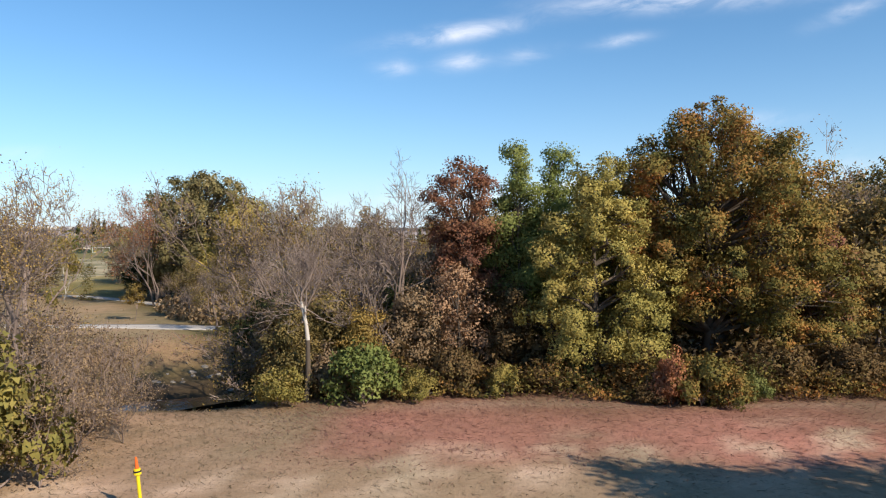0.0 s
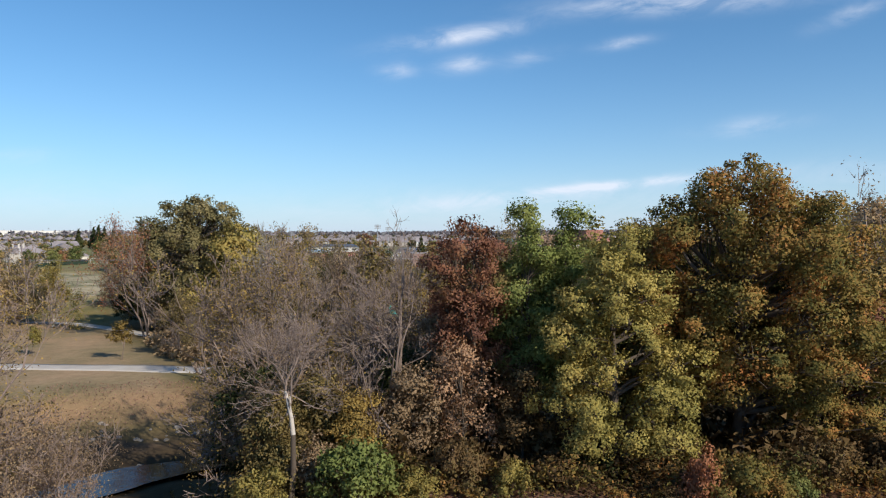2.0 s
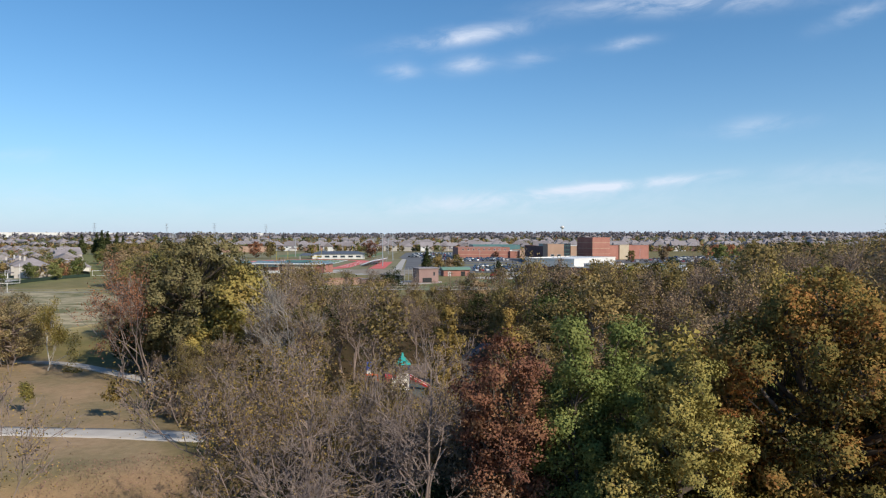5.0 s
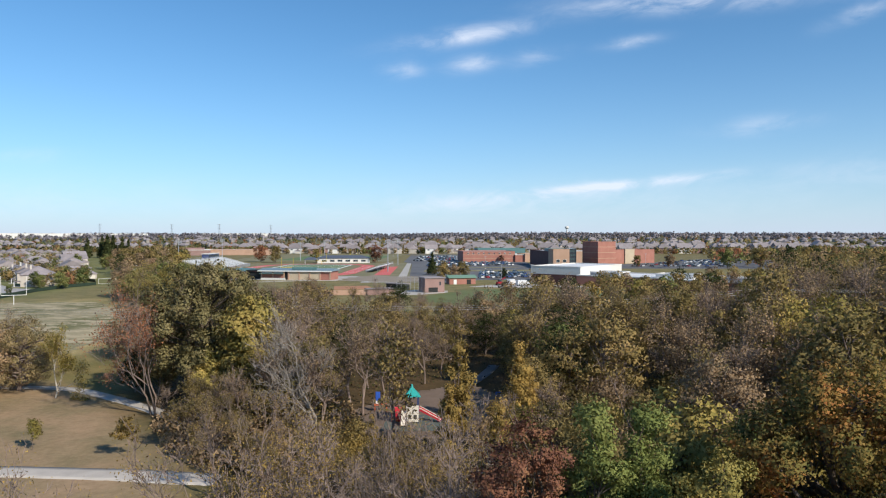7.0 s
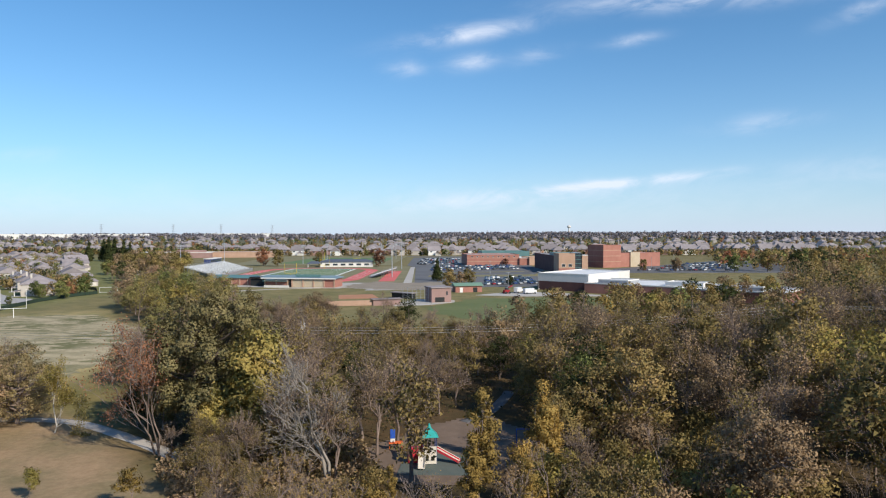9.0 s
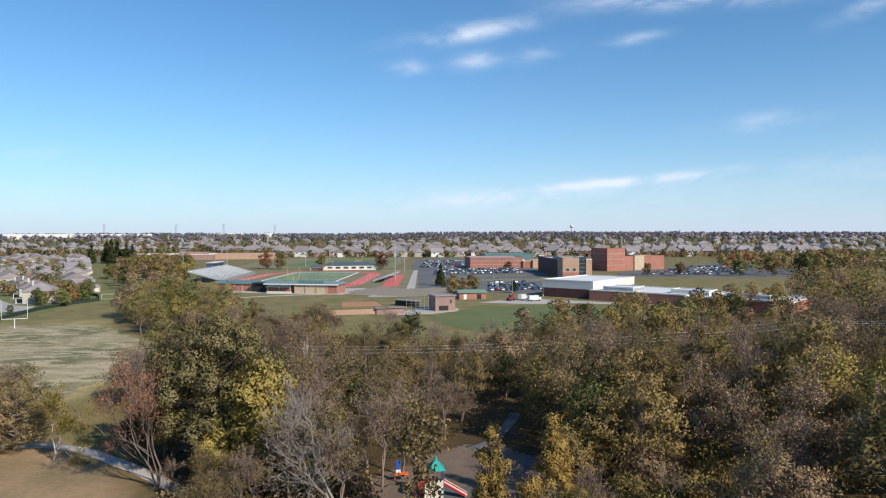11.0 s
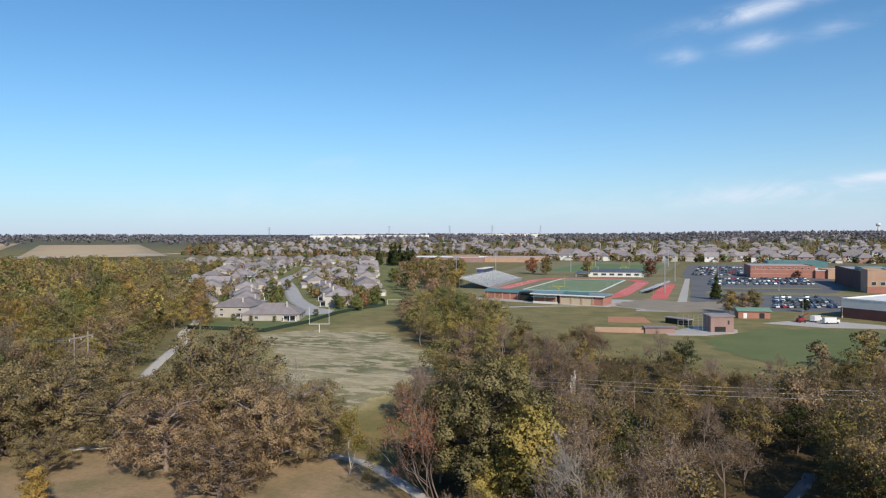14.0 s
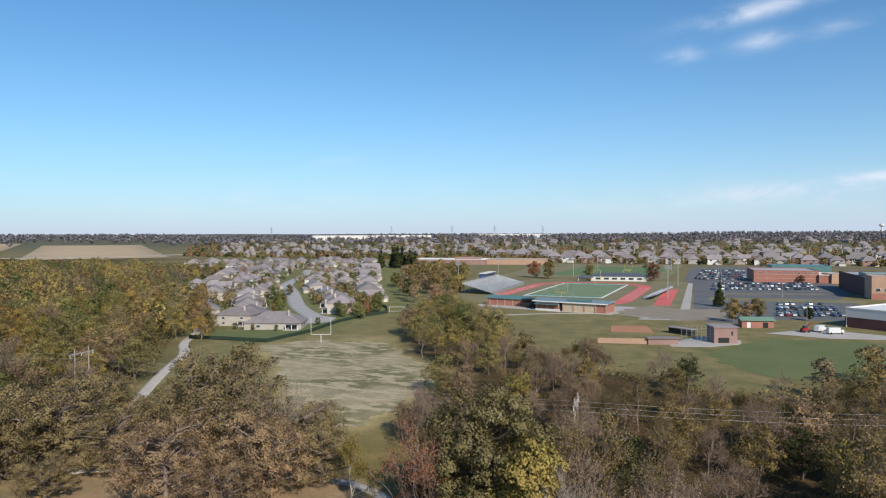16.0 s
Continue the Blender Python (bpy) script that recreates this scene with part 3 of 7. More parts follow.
def ribbon(name, line, width, lift, mat, label, category, step=1.5, wobble=0.0):
    """A path that follows the land along a smoothed line."""
    pts = [np.array(p, float) for p in line]
    for _ in range(3):
        pts = [pts[0]] + [q for a, b in zip(pts, pts[1:]) for q in (a * 0.75 + b * 0.25, a * 0.25 + b * 0.75)] + [pts[-1]]
    fine = []
    for a, b in zip(pts, pts[1:]):
        k = max(1, int(np.hypot(*(b - a)) / step))
        fine += [a + (b - a) * i / k for i in range(k)]
    fine = np.array(fine + [pts[-1]])
    d = np.gradient(fine, axis=0)
    nrm = np.stack([-d[:, 1], d[:, 0]], 1) / np.hypot(d[:, 0], d[:, 1])[:, None]
    rng = np.random.default_rng(3)
    half = width / 2 * (1 + wobble * rng.normal(size=(len(fine), 2)))
    cols = []
    for s in (-1, -0.5, 0, 0.5, 1):
        p = fine + nrm * s * np.where(s < 0, half[:, :1], half[:, 1:])
        mid = land(fine[:, 0], fine[:, 1])
        cols.append(np.column_stack([p, np.maximum(land(p[:, 0], p[:, 1]), mid - 0.15) + lift + 0.02 * (1 - abs(s))]))
    low = [np.column_stack([cols[0][:, :2], cols[0][:, 2] - 0.3]), np.column_stack([cols[-1][:, :2], cols[-1][:, 2] - 0.3])]
    cols = [low[0]] + cols + [low[1]]
    v = np.stack(cols, 1)
    n, m = v.shape[:2]
    idx = np.arange(n * m).reshape(n, m)
    faces = np.stack([idx[:-1, :-1], idx[1:, :-1], idx[1:, 1:], idx[:-1, 1:]], -1).reshape(-1, 4)
    ob = new(name, mesh_from(name, v.reshape(-1, 3), faces[:, ::-1], mat))
    return tagged(ob, label, category, kind="structure")

# ---- trees ----
def tubes(segs, sides=4):
    """Tapered limbs: segs is a list of (start, end, radius, radius)."""
    a = np.array([s[0] for s in segs], float)
    b = np.array([s[1] for s in segs], float)
    r = np.array([(s[2], s[3]) for s in segs], float)
    d = b - a
    d /= np.linalg.norm(d, axis=1)[:, None] + 1e-9
    ref = np.where(np.abs(d[:, 2:3]) < 0.9, [[0, 0, 1.0]], [[1.0, 0, 0]])
    u = np.cross(d, ref)
    u /= np.linalg.norm(u, axis=1)[:, None]
    w = np.cross(d, u)
    ang = np.arange(sides) * 2 * np.pi / sides
    ring = np.cos(ang)[None, :, None] * u[:, None] + np.sin(ang)[None, :, None] * w[:, None]
    v = np.concatenate([a[:, None] + ring * r[:, :1, None], b[:, None] + ring * r[:, 1:, None]], 1)
    base = np.arange(len(segs))[:, None, None] * 2 * sides
    i = np.arange(sides)
    j = (i + 1) % sides
    f = np.stack([i, j, j + sides, i + sides], -1)[None] + base
    return v.reshape(-1, 3), f.reshape(-1, 4)


def ribbons(segs):
    """The finest twigs: narrow blades, turned each its own way."""
    a = np.array([s[0] for s in segs], float)
    b = np.array([s[1] for s in segs], float)
    r = np.array([(s[2], s[3]) for s in segs], float) * 1.25
    side = np.cross(b - a, np.random.default_rng(len(segs)).normal(size=a.shape))
    side /= np.linalg.norm(side, axis=1)[:, None] + 1e-9
    v = np.stack([a - side * r[:, :1], a + side * r[:, :1], b + side * r[:, 1:], b - side * r[:, 1:]], 1)
    return v.reshape(-1, 3), np.arange(4 * len(segs)).reshape(-1, 4)


def limb_mesh(name, segs, mat, grades=((0.07, 9.0, 7), (0.03, 0.07, 3), (0.0, 0.03, 0))):
    vs, fs, n = [], [], 0
    for low, high, sides in grades:
        group = [s for s in segs if low < s[2] <= high]
        if group:
            v, f = tubes(group, sides) if sides else ribbons(group)
            vs.append(v), fs.append(f + n)
            n += len(v)
    return mesh_from(name, np.concatenate(vs), np.concatenate(fs), mat, True) if vs else None


def leaf_mesh(name, centres, size, mat, rng, droop=0.0, slim=0.8, out=None, loose=0.75):
    """One small pointed blade for each centre, facing roughly the way its clump faces."""
    n = len(centres)
    lit = out if out is not None else np.array([0, 0, 0.8]) + rng.normal(size=(n, 3)) * 0.7
    lit = lit / (np.linalg.norm(lit, axis=1)[:, None] + 1e-9)
    face = lit + rng.normal(size=(n, 3)) * loose
    axis = np.cross(face, rng.normal(size=(n, 3)))
    axis[:, 2] -= droop
    axis /= np.linalg.norm(axis, axis=1)[:, None] + 1e-9
    side = np.cross(face, axis)
    side /= np.linalg.norm(side, axis=1)[:, None] + 1e-9
    s = size * rng.uniform(0.6, 1.35, n)[:, None]
    foot = centres - axis * s * 0.5
    v = np.stack([foot - side * s * slim * 0.5, centres + axis * s * 0.5, foot + side * s * slim * 0.5], 1)
    me = mesh_from(name, v.reshape(-1, 3), np.arange(3 * n).reshape(-1, 3), mat, True)
    soft = lit + rng.normal(size=(n, 3)) * 0.22
    geo = np.cross(v[:, 1] - v[:, 0], v[:, 2] - v[:, 0])
    soft *= np.sign(np.sum(soft * geo, axis=1))[:, None] + 1e-6
    me.normals_split_custom_set_from_vertices(np.repeat(soft / np.linalg.norm(soft, axis=1)[:, None], 3, axis=0))
    return me


def curve_segs(a, b, r0, r1, rng, steps=4, sag=0.12):
    a, b = np.array(a, float), np.array(b, float)
    bow = rng.normal(size=3) * np.linalg.norm(b - a) * sag
    pts = [a + (b - a) * t + bow * math.sin(math.pi * t) for t in np.linspace(0, 1, steps + 1)]
    rad = np.linspace(r0, r1, steps + 1)
    return [(pts[i], pts[i + 1], rad[i], rad[i + 1]) for i in range(steps)], pts


def lobes_for(rng, tall, wide, low, n, top=1.0):
    """Rounded masses that together make an uneven crown from low to tall."""
    out = []
    for i in range(n):
        t = (i + 0.5) / n
        z = low + (tall - low) * (0.18 + 0.66 * t)
        reach = wide * math.sqrt(max(0.05, 1 - (abs(t - 0.42) / 0.72) ** 2)) * rng.uniform(0.35, 0.62)
        ang = i * 2.399 + rng.uniform(-0.5, 0.5)
        size = wide * rng.uniform(0.42, 0.62) * (1 - 0.35 * max(0, t - 0.5) * 2 * (1 - 0.4 * top))
        out.append((reach * math.cos(ang), reach * math.sin(ang), z, size, size, min(size * rng.uniform(0.75, 1.0), tall - z)))
    out.append((0, 0, tall - wide * 0.42, wide * 0.45, wide * 0.45, wide * 0.42))
    return out


def dome_lobes(rng, n, middle, reach, size, low=-0.55, ragged=0.0):
    """Many small masses over the outside of a domed crown, with gaps between them."""
    out = []
    for i in range(n):
        u = low + (1 - low) * (i + 0.5) / n
        r = math.sqrt(max(0.0, 1 - u * u))
        a = i * 2.39996 + rng.uniform(-0.25, 0.25)
        k = rng.uniform(0.78 - ragged, 0.98 + ragged * 0.3)
        s = size * rng.uniform(0.75 - ragged, 1.25 + ragged * 0.6)
        out.append((middle[0] + reach[0] * k * r * math.cos(a), middle[1] + reach[1] * k * r * math.sin(a), middle[2] + reach[2] * k * u, s, s, s * rng.uniform(0.78, 1.0)))
    return out


def leafy_meshes(name, seed, tall, wide, low, bark, leaf, clumps=60, per=40, size=0.4, trunk=0.3, n_lobes=8, spread=0.55, droop=0.0, slim=0.8, top=1.0, lobes=None, fill=0.25):
    """The trunk with limbs, and the crown of leaf clumps, of a tree in leaf."""
    rng = np.random.default_rng(seed)
    lobes = lobes or lobes_for(rng, tall, wide, low, n_lobes, top)
    segs, pts = curve_segs((0, 0, -0.4), (rng.normal() * 0.4, rng.normal() * 0.4, tall * 0.72), trunk, trunk * 0.25, rng, 7, 0.03)
    centres, hearts = [], []
    weight = np.array([l[3] * l[4] for l in lobes])
    share = np.maximum(2, (clumps * weight / weight.sum()).astype(int))
    for lobe, k in zip(lobes, share):
        c = np.array(lobe[:3])
        foot = pts[min(len(pts) - 2, max(1, int((c[2] - lobe[5] * 0.8) / (tall * 0.72) * 7)))]
        limb, lp = curve_segs(foot, c, trunk * 0.42, trunk * 0.14, rng, 4, 0.08)
        segs += limb
        for _ in range(k):
            d = rng.normal(size=3)
            d[2] += 0.25
            d /= np.linalg.norm(d)
            p = c + d * np.array(lobe[3:]) * rng.uniform(0.72, 1.06)
            p[2] = max(p[2], low * 0.8 + 0.15)
            centres.append(p), hearts.append(c)
            twig, _ = curve_segs(lp[rng.integers(2, 5)], p, trunk * 0.11, 0.012, rng, 2, 0.1)
            segs += twig
    centres = np.array(centres)
    m = len(centres)
    off = np.clip(rng.normal(size=(m, per, 3)), -1.6, 1.6) * spread * np.array([1, 1, 0.72]) * rng.uniform(0.6, 1.3, (m, 1, 1))
    pos = (centres[:, None] + off).reshape(-1, 3)
    away = centres - np.array(hearts)
    away /= np.linalg.norm(away, axis=1)[:, None] + 1e-9
    face = (off / (np.linalg.norm(off, axis=2)[:, :, None] + 1e-9) * 0.55 + away[:, None] * 0.75 + [0, 0, 0.3]).reshape(-1, 3)
    extra = int(len(pos) * fill)
    pick = np.array(lobes)[rng.integers(0, len(lobes), extra)]
    d = rng.normal(size=(extra, 3))
    d /= np.linalg.norm(d, axis=1)[:, None]
    pos = np.concatenate([pos, pick[:, :3] + d * pick[:, 3:] * rng.uniform(0.3, 0.95, (extra, 1))])
    face = np.concatenate([face, d + [0, 0, 0.3]])
    pos[:, 2] = np.maximum(pos[:, 2], 0.1)
    return limb_mesh(name + "_trunk", segs, M[bark]), leaf_mesh(name + "_crown", pos, size, M[leaf], rng, droop, slim, face)


def bare_meshes(name, seed, tall, wide, bark, levels=4, kids=4, trunk=0.2, leaf=None, per=3, size=0.3, fork=0.3, up=0.35, twig=0.011):
    """A tree with bare limbs that divide level by level, with few or no leaves left."""
    rng = np.random.default_rng(seed)
    segs, tips = [], []

    def grow(p, d, length, r, level):
        mid = p + d * length * 0.5 + rng.normal(size=3) * length * 0.06
        end = p + d * length + rng.normal(size=3) * length * 0.07
        r1 = max(twig, r * 0.55)
        if level >= levels:
            segs.append((p, end, r, r1 * 0.6))
        else:
            segs.append((p, mid, r, (r + r1) / 2))
            segs.append((mid, end, (r + r1) / 2, r1))
        if level >= levels:
            tips.append(end), tips.append(mid)
            return
        k = kids + rng.integers(-1, 2)
        for i in range(max(2, k)):
            t = rng.uniform(0.45, 1.0) if i else 1.0
            at = p + (mid - p) * 2 * t if t < 0.5 else mid + (end - mid) * (2 * t - 1)
            nd = d + rng.normal(size=3) * (0.62 if i else 0.28) * np.array([wide, wide, 0.8]) + np.array([0, 0, up * 0.5])
            nd /= np.linalg.norm(nd)
            grow(at, nd, length * rng.uniform(0.5, 0.78), max(twig, r * rng.uniform(0.35, 0.55) if i else r1), level + 1)

    n_stems = 1 if fork < 0.5 else 3
    for i in range(n_stems):
        d = np.array([rng.normal() * 0.12 * n_stems, rng.normal() * 0.12 * n_stems, 1.0])
        grow(np.array([rng.normal() * 0.1, rng.normal() * 0.1, -0.4]), d / np.linalg.norm(d), tall * 0.36, trunk / math.sqrt(n_stems), 0)
    a = np.array([s[1] for s in segs])
    k = tall / np.percentile(a[:, 2], 99.7)
    segs = [(s[0] * [1, 1, k], s[1] * [1, 1, k], s[2], s[3]) for s in segs]
    tips = np.array(tips) * [1, 1, k]
    crown = None
    if leaf:
        pos = (tips[:, None] + rng.normal(size=(len(tips), per, 3)) * 0.28).reshape(-1, 3)
        pos[:, 2] = np.maximum(pos[:, 2], 0.15)
        crown = leaf_mesh(name + "_crown", pos, size, M[leaf], rng)
    return limb_mesh(name + "_trunk", segs, M[bark], ((0.035, 9.0, 7),)), crown, limb_mesh(name + "_twigs", segs, M[bark], ((0.03, 0.035, 3), (0.0, 0.03, 0)))


def plant(name, meshes, label, x, y, turn=0.0, scale=1.0, category="tree", group="", sink=0.0, tall=1.0):
    """A tree or bush as a thing with its trunk and crown."""
    at = pose(x, y, height(x, y) - sink, 0, 0, turn) @ Matrix.Diagonal((scale, scale, scale * tall, 1))
    ob = thing(name, label, category, group, at=at)
    part_mesh("trunk" if category == "tree" else "stem", meshes[0], ob)
    if meshes[1]:
        part_mesh("crown" if len(meshes) == 2 and category == "tree" else "foliage", meshes[1], ob)
    if len(meshes) > 2 and meshes[2]:
        part_mesh("crown", meshes[2], ob)
    return ob


def recolour(meshes, leaf=None, bark=None):
    """The same shapes in other leaves or bark."""
    out = []
    for me, key in zip(meshes, (bark, leaf, bark)):
        if me is not None and key:
            me = me.copy()
            me.materials[0] = M[key]
        out.append(me)
    return tuple(out)


# the tall trees at the meadow's edge
shape_rng = np.random.default_rng(3)
OAK_LOBES = dome_lobes(shape_rng, 64, (0.8, 0.0, 9.2), (6.1, 4.6, 6.5), 1.6, -0.95, 0.04) + [(7.4, -0.6, 5.6, 2.0, 1.8, 1.5), (8.0, 0.2, 3.6, 2.2, 1.8, 1.5), (6.2, -1.0, 2.6, 1.8, 1.6, 1.1), (3.4, -1.6, 3.0, 2.0, 1.6, 1.2), (-2.8, -0.6, 8.0, 2.2, 2.0, 1.6), (-3.4, 0.0, 5.4, 1.8, 1.8, 1.4), (6.0, -0.4, 7.6, 1.9, 1.8, 1.4)]
plant("oak_tree", leafy_meshes("big_oak", 11, 15.4, 6.6, 1.2, "bark_dark", "leaf_oak", 680, 150, 0.15, 0.42, spread=0.32, lobes=OAK_LOBES, fill=0.45),
      "tall broad oak turning orange over green at the meadow edge", 15.6, 41.5, 0)
COTTON = dome_lobes(shape_rng, 36, (0.2, 0.0, 6.6), (2.7, 2.4, 5.8), 0.95, -0.9, 0.12) + [(2.9, -0.6, 4.2, 1.5, 1.3, 1.0), (3.3, -0.6, 6.0, 1.3, 1.2, 1.0), (-2.6, -0.6, 4.0, 1.5, 1.3, 1.0), (2.6, -1.0, 2.4, 1.5, 1.2, 0.9), (-2.6, -0.4, 7.4, 1.2, 1.2, 1.0), (-1.4, -1.2, 2.6, 1.4, 1.2, 0.9), (0.6, 0, 11.9, 1.3, 1.3, 1.2)]
plant("cottonwood_tree", leafy_meshes("cottonwood", 12, 13.0, 3.6, 0.9, "bark_dark", "leaf_cottonwood", 350, 165, 0.125, 0.3, spread=0.28, lobes=COTTON, fill=0.1),
      "yellow-green cottonwood at the edge of the red meadow", 8.3, 38.6, 0)
poplar = leafy_meshes("poplar", 13, 14.2, 1.9, 2.0, "bark_dark", "leaf_brightgreen", 150, 150, 0.135, 0.2, 12, 0.34, top=0.6)
plant("poplar_tree", poplar, "slender green poplar among the meadow-edge trees", 4.6, 42.6, 0, group="green poplars")
plant("poplar_tree", poplar, "slender green poplar among the meadow-edge trees", 6.9, 43.0, 130, 0.985, group="green poplars")
plant("maple_tree", leafy_meshes("red_maple", 14, 13.4, 2.5, 5.6, "bark_dark", "leaf_red", 180, 125, 0.13, 0.22, spread=0.30, fill=0.08, lobes=dome_lobes(np.random.default_rng(41), 26, (-0.2, 0, 9.6), (2.1, 2.1, 3.7), 0.75, -0.95, 0.22) + [(-1.6, -0.4, 6.4, 1.0, 0.9, 0.8), (1.3, -0.6, 5.8, 1.0, 0.9, 0.7)]),
      "dark red maple beside the green poplars", 1.4, 42.6, 20)
plant("hackberry_tree", leafy_meshes("tan_tree", 15, 7.2, 2.5, 0.8, "bark_dark", "leaf_tan", 80, 60, 0.15, 0.12, 8, 0.34),
      "small tan-leaved tree under the red maple", 0.9, 39.9, 0, 0.95)
plant("hackberry_tree", leafy_meshes("olive_tree", 17, 6.4, 2.2, 0.6, "bark_dark", "leaf_bronze", 80, 80, 0.15, 0.12, 8, 0.36),
      "small bronze-leaved tree beside the green poplars", 4.0, 40.2, 0, 0.9)

# leafy understorey between the bare creek trees
creek_shape = leafy_meshes("creek_tree", 18, 6.2, 2.1, 0.5, "bark_dark", "leaf_olive", 110, 74, 0.15, 0.1, 10, 0.34)
for leaf, x, y, a, scale, words in (("leaf_olive", -8.4, 38.4, 0, 0.8, "olive"), ("leaf_olive", -6.4, 40.8, 80, 0.9, "olive"), ("leaf_brown", -9.8, 41.8, 160, 1.0, "brown-leaved"), ("leaf_brown", -12.4, 48.0, 190, 1.3, "brown-leaved"), ("leaf_gold", -4.6, 39.2, 230, 0.75, "golden"), ("leaf_dark", -11.0, 45.0, 300, 1.3, "dark green"), ("leaf_brown", -7.0, 44.4, 30, 1.2, "brown-leaved"), ("leaf_brown", -1.6, 40.2, 120, 0.9, "brown-leaved"), ("leaf_dark", -2.6, 44.8, 210, 1.1, "dark green")):
    plant("understorey_tree", recolour(creek_shape, leaf), words + " understorey tree among the bare creek trees", x, y, a, scale, group="understorey trees by the creek")

# trees that stand behind them
back = leafy_meshes("back_tree", 16, 12.5, 4.0, 1.2, "bark_dark", "leaf_yellowgreen", 150, 60, 0.24, 0.24, 9, 0.40, fill=0.1)
for leaf, x, y, s, a, words in (("leaf_yellowgreen", 10.8, 48.8, 1.13, 0, "yellow-green"), ("leaf_brightgreen", 14.5, 49.5, 1.0, 70, "green"), ("leaf_yellowgreen", 19.0, 50.5, 1.04, 140, "yellow-green"), ("leaf_oak", 24.0, 50.0, 1.06, 210, "green and orange"),
                                ("leaf_red", 22.4, 43.2, 0.82, 30, "dark red"), ("leaf_olive", 25.5, 44.5, 0.95, 100, "olive-green"), ("leaf_olive", 29.5, 44.5, 1.12, 160, "olive-green"), ("leaf_dark", 20.8, 46.0, 0.9, 260, "dark green"), ("leaf_olive", 5.6, 47.5, 0.9, 20, "olive-green"), ("leaf_brown", 0.5, 47.0, 0.8, 80, "brown-leaved")):
    plant("tree", recolour(back, leaf), words + " tree behind the meadow-edge trees", x, y, a, s, group="trees behind the meadow edge")

# bushes along the meadow's edge
def bush_lobes(seed):
    """Uneven low masses, some of them shoots that stand out of the rest."""
    r = np.random.default_rng(seed)
    out = []
    for i in range(13):
        a, d = i * 2.4 + r.uniform(-0.6, 0.6), 1.35 * math.sqrt(i / 13.0)
        k = r.uniform(0.42, 0.72)
        out.append((d * math.cos(a), d * math.sin(a), r.uniform(0.5, 1.5) + (1.35 - d) * 0.7, k, k, k * r.uniform(0.8, 1.5)))
    return out


bush_shapes = [leafy_meshes("bush_%d" % i, 40 + i, 3.0, 1.9, 0.15, "bark_brown", "leaf_olive", 84, 58, 0.15, 0.06, spread=0.26, lobes=bush_lobes(90 + i), fill=0.2) for i in range(3)]
for i, (leaf, x, y, s, tall, words) in enumerate([
        ("leaf_brightgreen", -3.9, 35.4, 1.15, 1.05, "bright green bush at the meadow edge"), ("leaf_brown", -6.2, 37.2, 0.8, 1.2, "brown half-bare bush beside the creek bank"),
        ("leaf_yellowgreen", -8.3, 34.6, 0.75, 1.0, "yellow-green bush beside the creek bank"), ("leaf_olive", -7.8, 37.2, 0.9, 1.1, "olive bush beside the creek bank"),
        ("leaf_yellowgreen", -1.4, 35.8, 0.62, 0.9, "yellow-green bush at the meadow edge"), ("leaf_bronze", 0.6, 37.4, 0.8, 1.2, "bronze-leaved bush at the meadow edge"),
        ("leaf_yellowgreen", 3.2, 36.6, 0.6, 1.1, "yellow-green bush at the meadow edge"), ("leaf_bronze", 5.4, 37.6, 0.7, 0.9, "bronze-leaved bush at the meadow edge"),
        ("leaf_dark", 7.0, 38.5, 0.9, 1.0, "dark green bush in the shade of the wood edge"), ("leaf_bronze", 10.4, 35.4, 0.55, 0.8, "bronze-leaved bush at the meadow edge"),
        ("leaf_rust", 11.6, 35.0, 0.62, 1.55, "orange-red sumac bush at the meadow edge"), ("leaf_oak", 13.0, 35.0, 0.95, 1.1, "green and orange bush at the meadow edge"),
        ("leaf_oak", 14.3, 34.8, 0.75, 1.0, "green and orange bush at the meadow edge"), ("leaf_green", 16.0, 35.8, 0.55, 1.0, "green bush at the meadow edge"),
        ("leaf_bronze", 18.5, 38.0, 1.0, 1.0, "bronze-leaved bush in the shade of the wood edge"), ("leaf_bronze", 22.0, 37.6, 1.0, 1.0, "bronze-leaved bush in the shade of the wood edge"),
        ("leaf_yellowgreen", -15.2, 23.2, 1.35, 1.25, "yellow-green bush on the meadow"), ("leaf_olive", -16.8, 26.5, 1.1, 1.0, "olive bush beside the creek bank"),
        ("leaf_brown", -17.6, 30.0, 1.1, 1.1, "brown half-bare bush beside the creek bank"), ("leaf_brown", -15.8, 30.0, 0.7, 0.9, "brown half-bare bush beside the creek bank"),
        ("leaf_olive", -21.0, 34.0, 1.2, 1.1, "olive bush beside the creek bank"), ("leaf_brown", -25.5, 38.0, 1.2, 1.0, "brown half-bare bush beside the creek bank")]):
    plant("bush", recolour(bush_shapes[i % 3], leaf), words, x, y, 67 * i, s, "bush", "bushes along the meadow", 0.05, tall)

